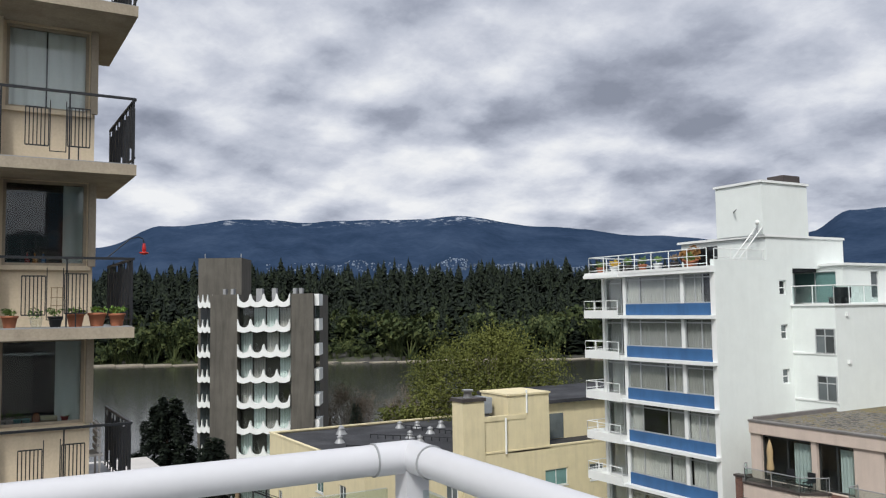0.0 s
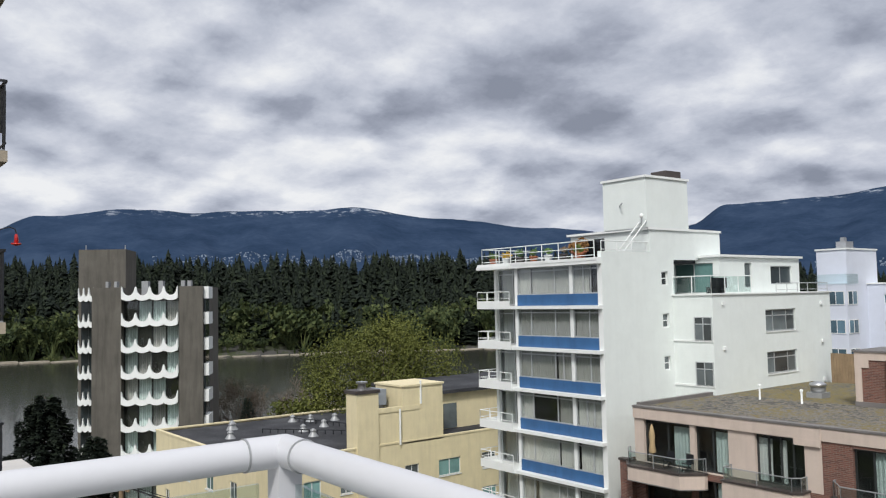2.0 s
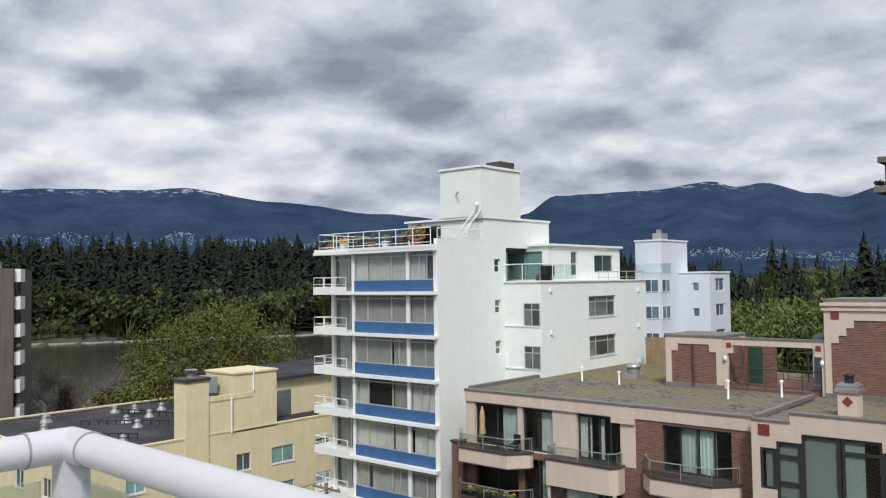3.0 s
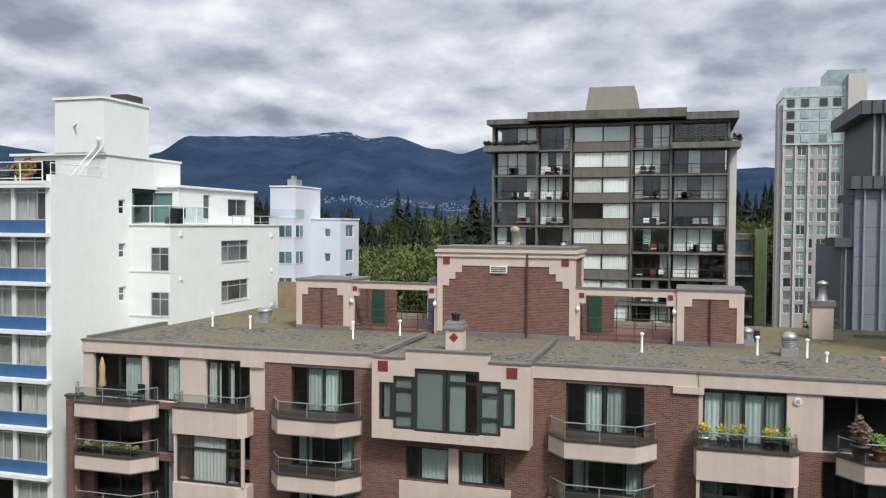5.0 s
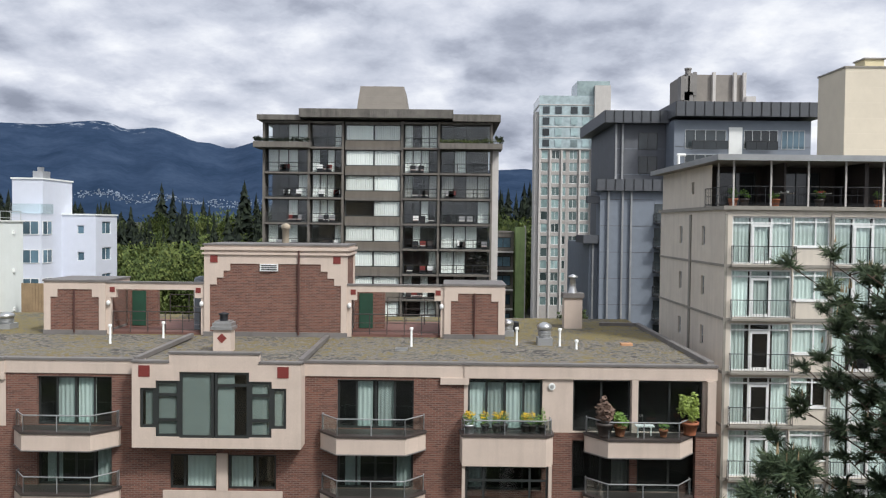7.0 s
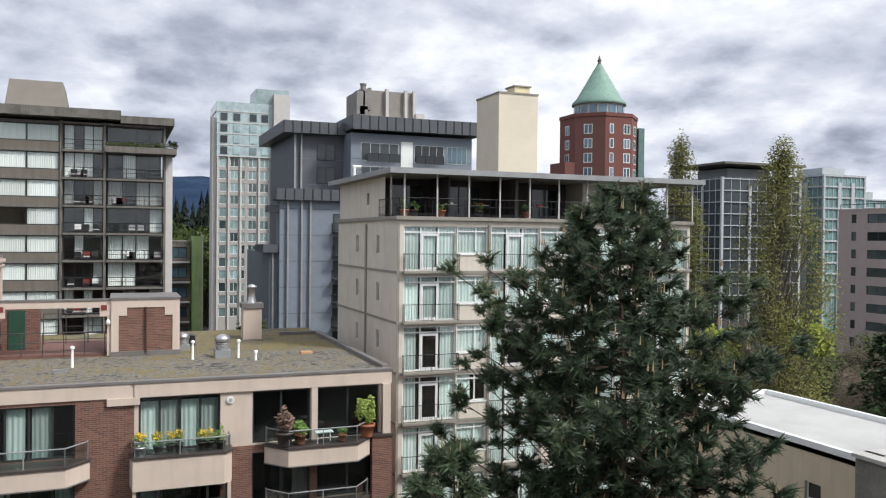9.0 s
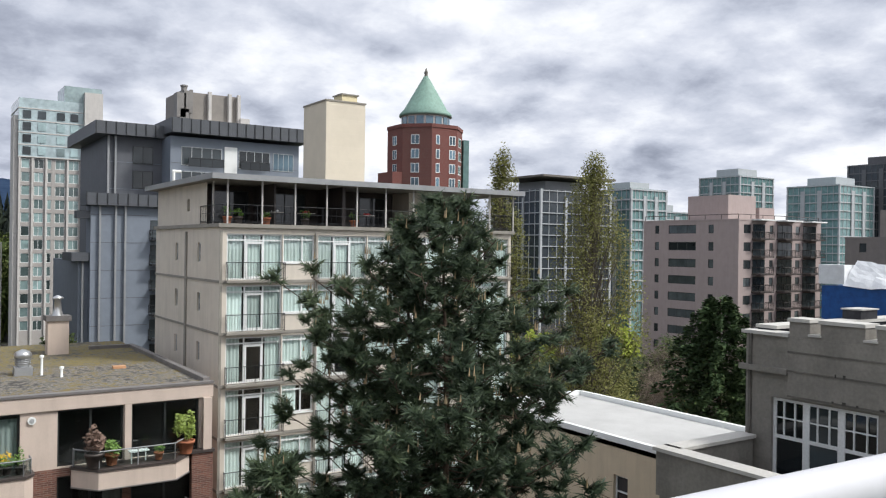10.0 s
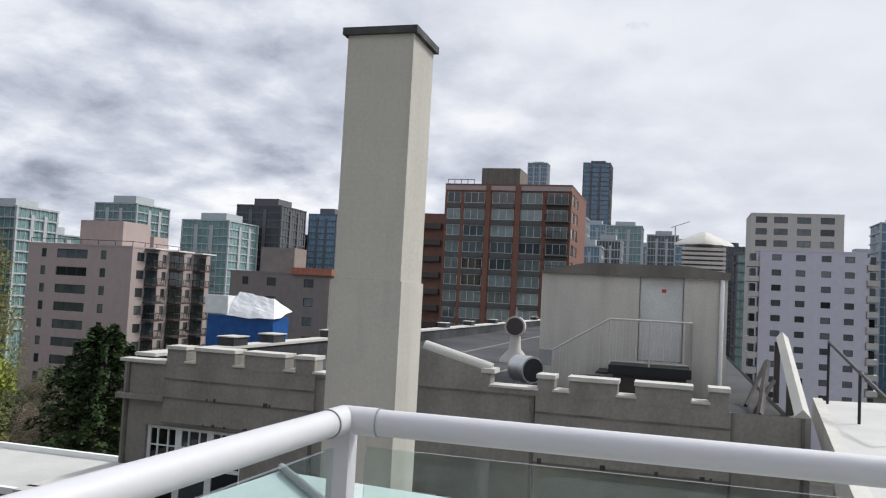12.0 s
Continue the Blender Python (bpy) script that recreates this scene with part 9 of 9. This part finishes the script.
def leaf_tree(x, y, base, top, width, leaf, seed, label, low=0.25, clumps=40, leaves=5200, size=0.16, stems=26, name="tree", bark=None, column=False):
    """A broad-leaved tree: forking limbs and a crown of small leaves gathered in ragged clumps."""
    rng = random.Random(seed)
    t = thing(name, x, y, base, label, "tree")
    h = top - base
    limbs = bmesh.new()
    tube(limbs, (0, 0, 0), (0, 0, h * 0.45), 0.035 * width * 0.5 + 0.12, 8, 0.02 * width * 0.5 + 0.06)
    spots = []
    for i in range(clumps):
        if column:
            f = low + (1 - low) * rng.random()
            r = width / 2 * (math.sin(min(1, f * 1.02) * math.pi) ** 0.5 * 0.9 + 0.1) * math.sqrt(rng.random()) * (1.1 - 0.75 * max(0, f - 0.5))
            a = rng.uniform(0, 6.283)
            p = Vector((r * math.cos(a), r * math.sin(a), h * f))
            tube(limbs, (p.x * 0.2, p.y * 0.2, max(0, h * (f - 0.2))), p, 0.05, 4, 0.015)
            spots.append((p, Vector((width * 0.13, width * 0.13, h * 0.055))))
        else:
            v = Vector((rng.gauss(0, 1), rng.gauss(0, 1), rng.gauss(0, 1))).normalized() * rng.random() ** 0.33
            zc = h * (low + (1 - low) / 2)
            p = Vector((v.x * width * 0.43, v.y * width * 0.43, zc + v.z * h * (1 - low) * 0.44))
            fork = Vector((p.x * 0.35, p.y * 0.35, max(h * 0.2, zc - h * 0.18 + p.z * 0.1)))
            tube(limbs, (0, 0, h * 0.3), fork, 0.1, 5, 0.06)
            tube(limbs, fork, p, 0.06, 4, 0.015)
            s = rng.uniform(0.10, 0.17)
            spots.append((p, Vector((width * s, width * s, h * (1 - low) * s * 0.9))))
    nv, nf = [], []
    for _ in range(leaves):
        c, s = rng.choice(spots)
        d = Vector((rng.gauss(0, 1), rng.gauss(0, 1), rng.gauss(0, 1)))
        d = d.normalized() * rng.random() ** 0.45
        p = c + Vector((d.x * s.x, d.y * s.y, d.z * s.z))
        a = Vector((rng.gauss(0, 1), rng.gauss(0, 1), rng.gauss(0, 1))).normalized() * size * rng.uniform(0.6, 1.3)
        b = a.orthogonal() * (0.07 if leaf is TWIG else 0.5)
        if leaf is TWIG:
            a = a * 2.6
        k = len(nv)
        nv += [tuple(p + a), tuple(p + b), tuple(p - a), tuple(p - b)]
        nf.append((k, k + 1, k + 2, k + 3))
    part("branching", limbs, bark or BARK_GREY, t)
    raw("crown", nv, nf, leaf, t)
    return t


YELLOW_SPRING = foliage("yellow_green_leaves", (0.045, 0.055, 0.012), (0.080, 0.092, 0.018), (0.135, 0.145, 0.036))
leaf_tree(-75, 49.0, 0, 22.6, 19, YELLOW_SPRING, 5, "large spreading tree in yellow-green spring leaf", 0.3, 150, 46000, 0.125)
leaf_tree(-80, 42, 0, 14.5, 9, YELLOW_SPRING, 6, "smaller tree in yellow-green spring leaf", 0.25, 40, 5000, 0.2)
leaf_tree(-64, 10.5, 0, 13.5, 6, LIME, 7, "yellow-green garden tree below the balconies", 0.3, 30, 3000, 0.2)
leaf_tree(47.0, 61, 0, 32.3, 5.8, POPLAR, 31, "tall slender poplar in young leaf", 0.3, 160, 21000, 0.11, name="poplar_tree", column=True)
leaf_tree(54.8, 57, 0, 31.8, 8.8, POPLAR, 32, "tall slender poplar in young leaf", 0.25, 240, 36000, 0.11, name="poplar_tree", column=True)
leaf_tree(43, 58, 0, 19.5, 5, LIME, 33, "bright lime green young tree", 0.35, 30, 4200, 0.16)
leaf_tree(62, 52, 0, 13.5, 9, TWIG, 34, "bare brown street tree with fine twigs", 0.3, 60, 7000, 0.2)
leaf_tree(57, 46, 0, 12.5, 7, TWIG, 35, "bare brown street tree with fine twigs", 0.3, 50, 6000, 0.2)
leaf_tree(60, 49, 0, 11.0, 3, foliage("orange_autumn_leaves", (0.25, 0.09, 0.02), (0.42, 0.17, 0.03), (0.5, 0.25, 0.06)), 36, "small orange-leaved street tree", 0.5, 20, 900, 0.2)
leaf_tree(11.5, 72, 0, 17.5, 6.5, SPRING, 37, "green garden tree behind the brick building", 0.3, 40, 5000, 0.2)
for i, (x, y, z, w, m) in enumerate(((66, 58, 12.5, 9, TWIG), (70, 50, 12, 9, SPRING), (74, 64, 13, 10, TWIG), (80, 72, 12, 10, SPRING), (86, 62, 12, 10, TWIG), (92, 80, 12, 11, SPRING), (64, 66, 12, 9, TWIG), (98, 70, 11, 10, TWIG), (78, 56, 10, 9, SPRING), (104, 86, 11, 10, TWIG), (56, 64, 12, 8, SPRING))):
    leaf_tree(x, y, 0, z, w, m, 150 + i, "street tree in a row between the buildings", 0.25, 45, 3600, 0.24)
for i, (x, y, z, w) in enumerate(((-100, 44, 15.2, 9), (-98, 52, 14.0, 9), (-104, 38, 14.5, 8), (-92, 47, 13.0, 8))):
    leaf_tree(x, y, 0, z, w, TWIG, 50 + i, "bare reddish brown tree by the lagoon", 0.25, 55, 5200, 0.22)


rng = random.Random(314)
for i in range(20):
    a, d = radians(rng.uniform(36, 51)), rng.uniform(84, 152)
    leaf_tree(d * math.sin(a), d * math.cos(a), 0, rng.uniform(9, 15), rng.uniform(8, 12), (TWIG, SPRING, SPRING, LIME)[i % 4] if i % 8 != 3 else SPRING, 400 + i, "street tree in a row between the buildings", 0.25, 45, 2600, 0.34)


def fir_tree(x, y, base, top, width, leaf, seed, label, sprays=5200, taper=0.8):
    """A cedar or fir: layered drooping boughs of flat sprays round a trunk."""
    rng = random.Random(seed)
    t = thing("evergreen_tree", x, y, base, label, "tree")
    h = top - base
    part("trunk", tube(bmesh.new(), (0, 0, 0), (0, 0, h), 0.3, 8, 0.03), BARK, t)
    nv, nf = [], []
    boughs = []
    for i in range(int(h * 9)):
        f = 0.12 + 0.88 * (i / (h * 9))
        a = i * 2.4 + rng.uniform(-0.3, 0.3)
        boughs.append((f, a, (1 - f) ** taper * width / 2 * rng.uniform(0.65, 1.1) + 0.15))
    for _ in range(sprays):
        f, a, r = rng.choice(boughs)
        g = rng.random() ** 0.6
        p = Vector((math.cos(a) * r * g, math.sin(a) * r * g, h * f - 0.2 * r * g * g + rng.uniform(-0.35, 0.3)))
        p += Vector((-math.sin(a), math.cos(a), 0)) * rng.uniform(-0.22, 0.22) * r * (1.1 - g)
        d = Vector((math.cos(a) + rng.uniform(-0.7, 0.7), math.sin(a) + rng.uniform(-0.7, 0.7), rng.uniform(-0.7, 0.4))).normalized() * rng.uniform(0.16, 0.36)
        b = d.cross(Vector((rng.uniform(-0.4, 0.4), rng.uniform(-0.4, 0.4), 1))).normalized() * 0.11
        k = len(nv)
        nv += [tuple(p), tuple(p + d * 0.5 + b), tuple(p + d), tuple(p + d * 0.5 - b)]
        nf.append((k, k + 1, k + 2, k + 3))
    tagged(raw("foliage", nv, nf, leaf, t), kind="stuff")
    return t


fir_tree(43.3, 33.6, 0, 21.0, 15.0, CEDAR, 61, "broad dark green cedar beside the grey building", 60000, 0.5)
fir_tree(47, 38, 0, 16.8, 5, FIR, 62, "narrow dark fir between the buildings", 3000)
fir_tree(52, 42, 0, 13.0, 6, FIR, 66, "low dark fir between the buildings", 3000)
fir_tree(-56.0, 11.8, 0, 18.4, 12.0, FIR, 63, "dark green fir by the tan building", 42000, 0.55)
fir_tree(-52, 13.7, 0, 16.2, 8.0, FIR, 64, "dense dark fir beside the concrete tower", 20000, 0.6)
fir_tree(-88, 39.5, 0, 13.2, 7, FIR, 65, "dark rounded evergreen beside the lagoon", 4000)


def utility_pole(x, y, h, turn):
    t = thing("utility_pole", x, y, 0, "weathered wooden utility pole with crossarms", "utility pole", "utility poles", turn)
    part("pole", tube(bmesh.new(), (0, 0, 0), (0, 0, h), 0.16, 8, 0.11), WOOD, t)
    for z in (h - 0.4, h - 1.3):
        arm = part("crossarm", boxes((-1.2, 1.2, -0.06, 0.06, z, z + 0.12)), WOOD, t)
        for dx in (-1.1, -0.5, 0.5, 1.1):
            part("insulator", lathe(bmesh.new(), [(0.05, z + 0.12), (0.07, z + 0.2), (0.03, z + 0.28)], (dx, 0, 0), 6), METAL_GREY, arm)
    part("transformer", lathe(bmesh.new(), [(0.25, h - 2.6), (0.27, h - 2.5), (0.27, h - 1.7), (0.1, h - 1.6)], (0.4, 0, 0), 10), METAL_GREY, t)


POLES = ((-44.0, 12.9, 15.1), (-40.0, 22.3, 12.6), (-38.4, 33.0, 12.0))
for x, y, h in POLES:
    utility_pole(x, y, h, 0)
for (xa, ya, ha), (xb, yb, hb) in zip(POLES, POLES[1:]):
    for dx in (-1.1, 0.5, 1.1):
        w = thing("overhead_wire", 0, 0, 0, "thin sagging overhead wire between poles", "wire", "overhead wires")
        bm = bmesh.new()
        prev = None
        for i in range(11):
            f = i / 10
            p = (xa + (xb - xa) * f + dx, ya + (yb - ya) * f, ha + (hb - ha) * f - 0.2 - 0.6 * math.sin(f * math.pi))
            if prev:
                tube(bm, prev, p, 0.02, 4)
            prev = p
        part("cable", bm, BLACK_IRON, w)
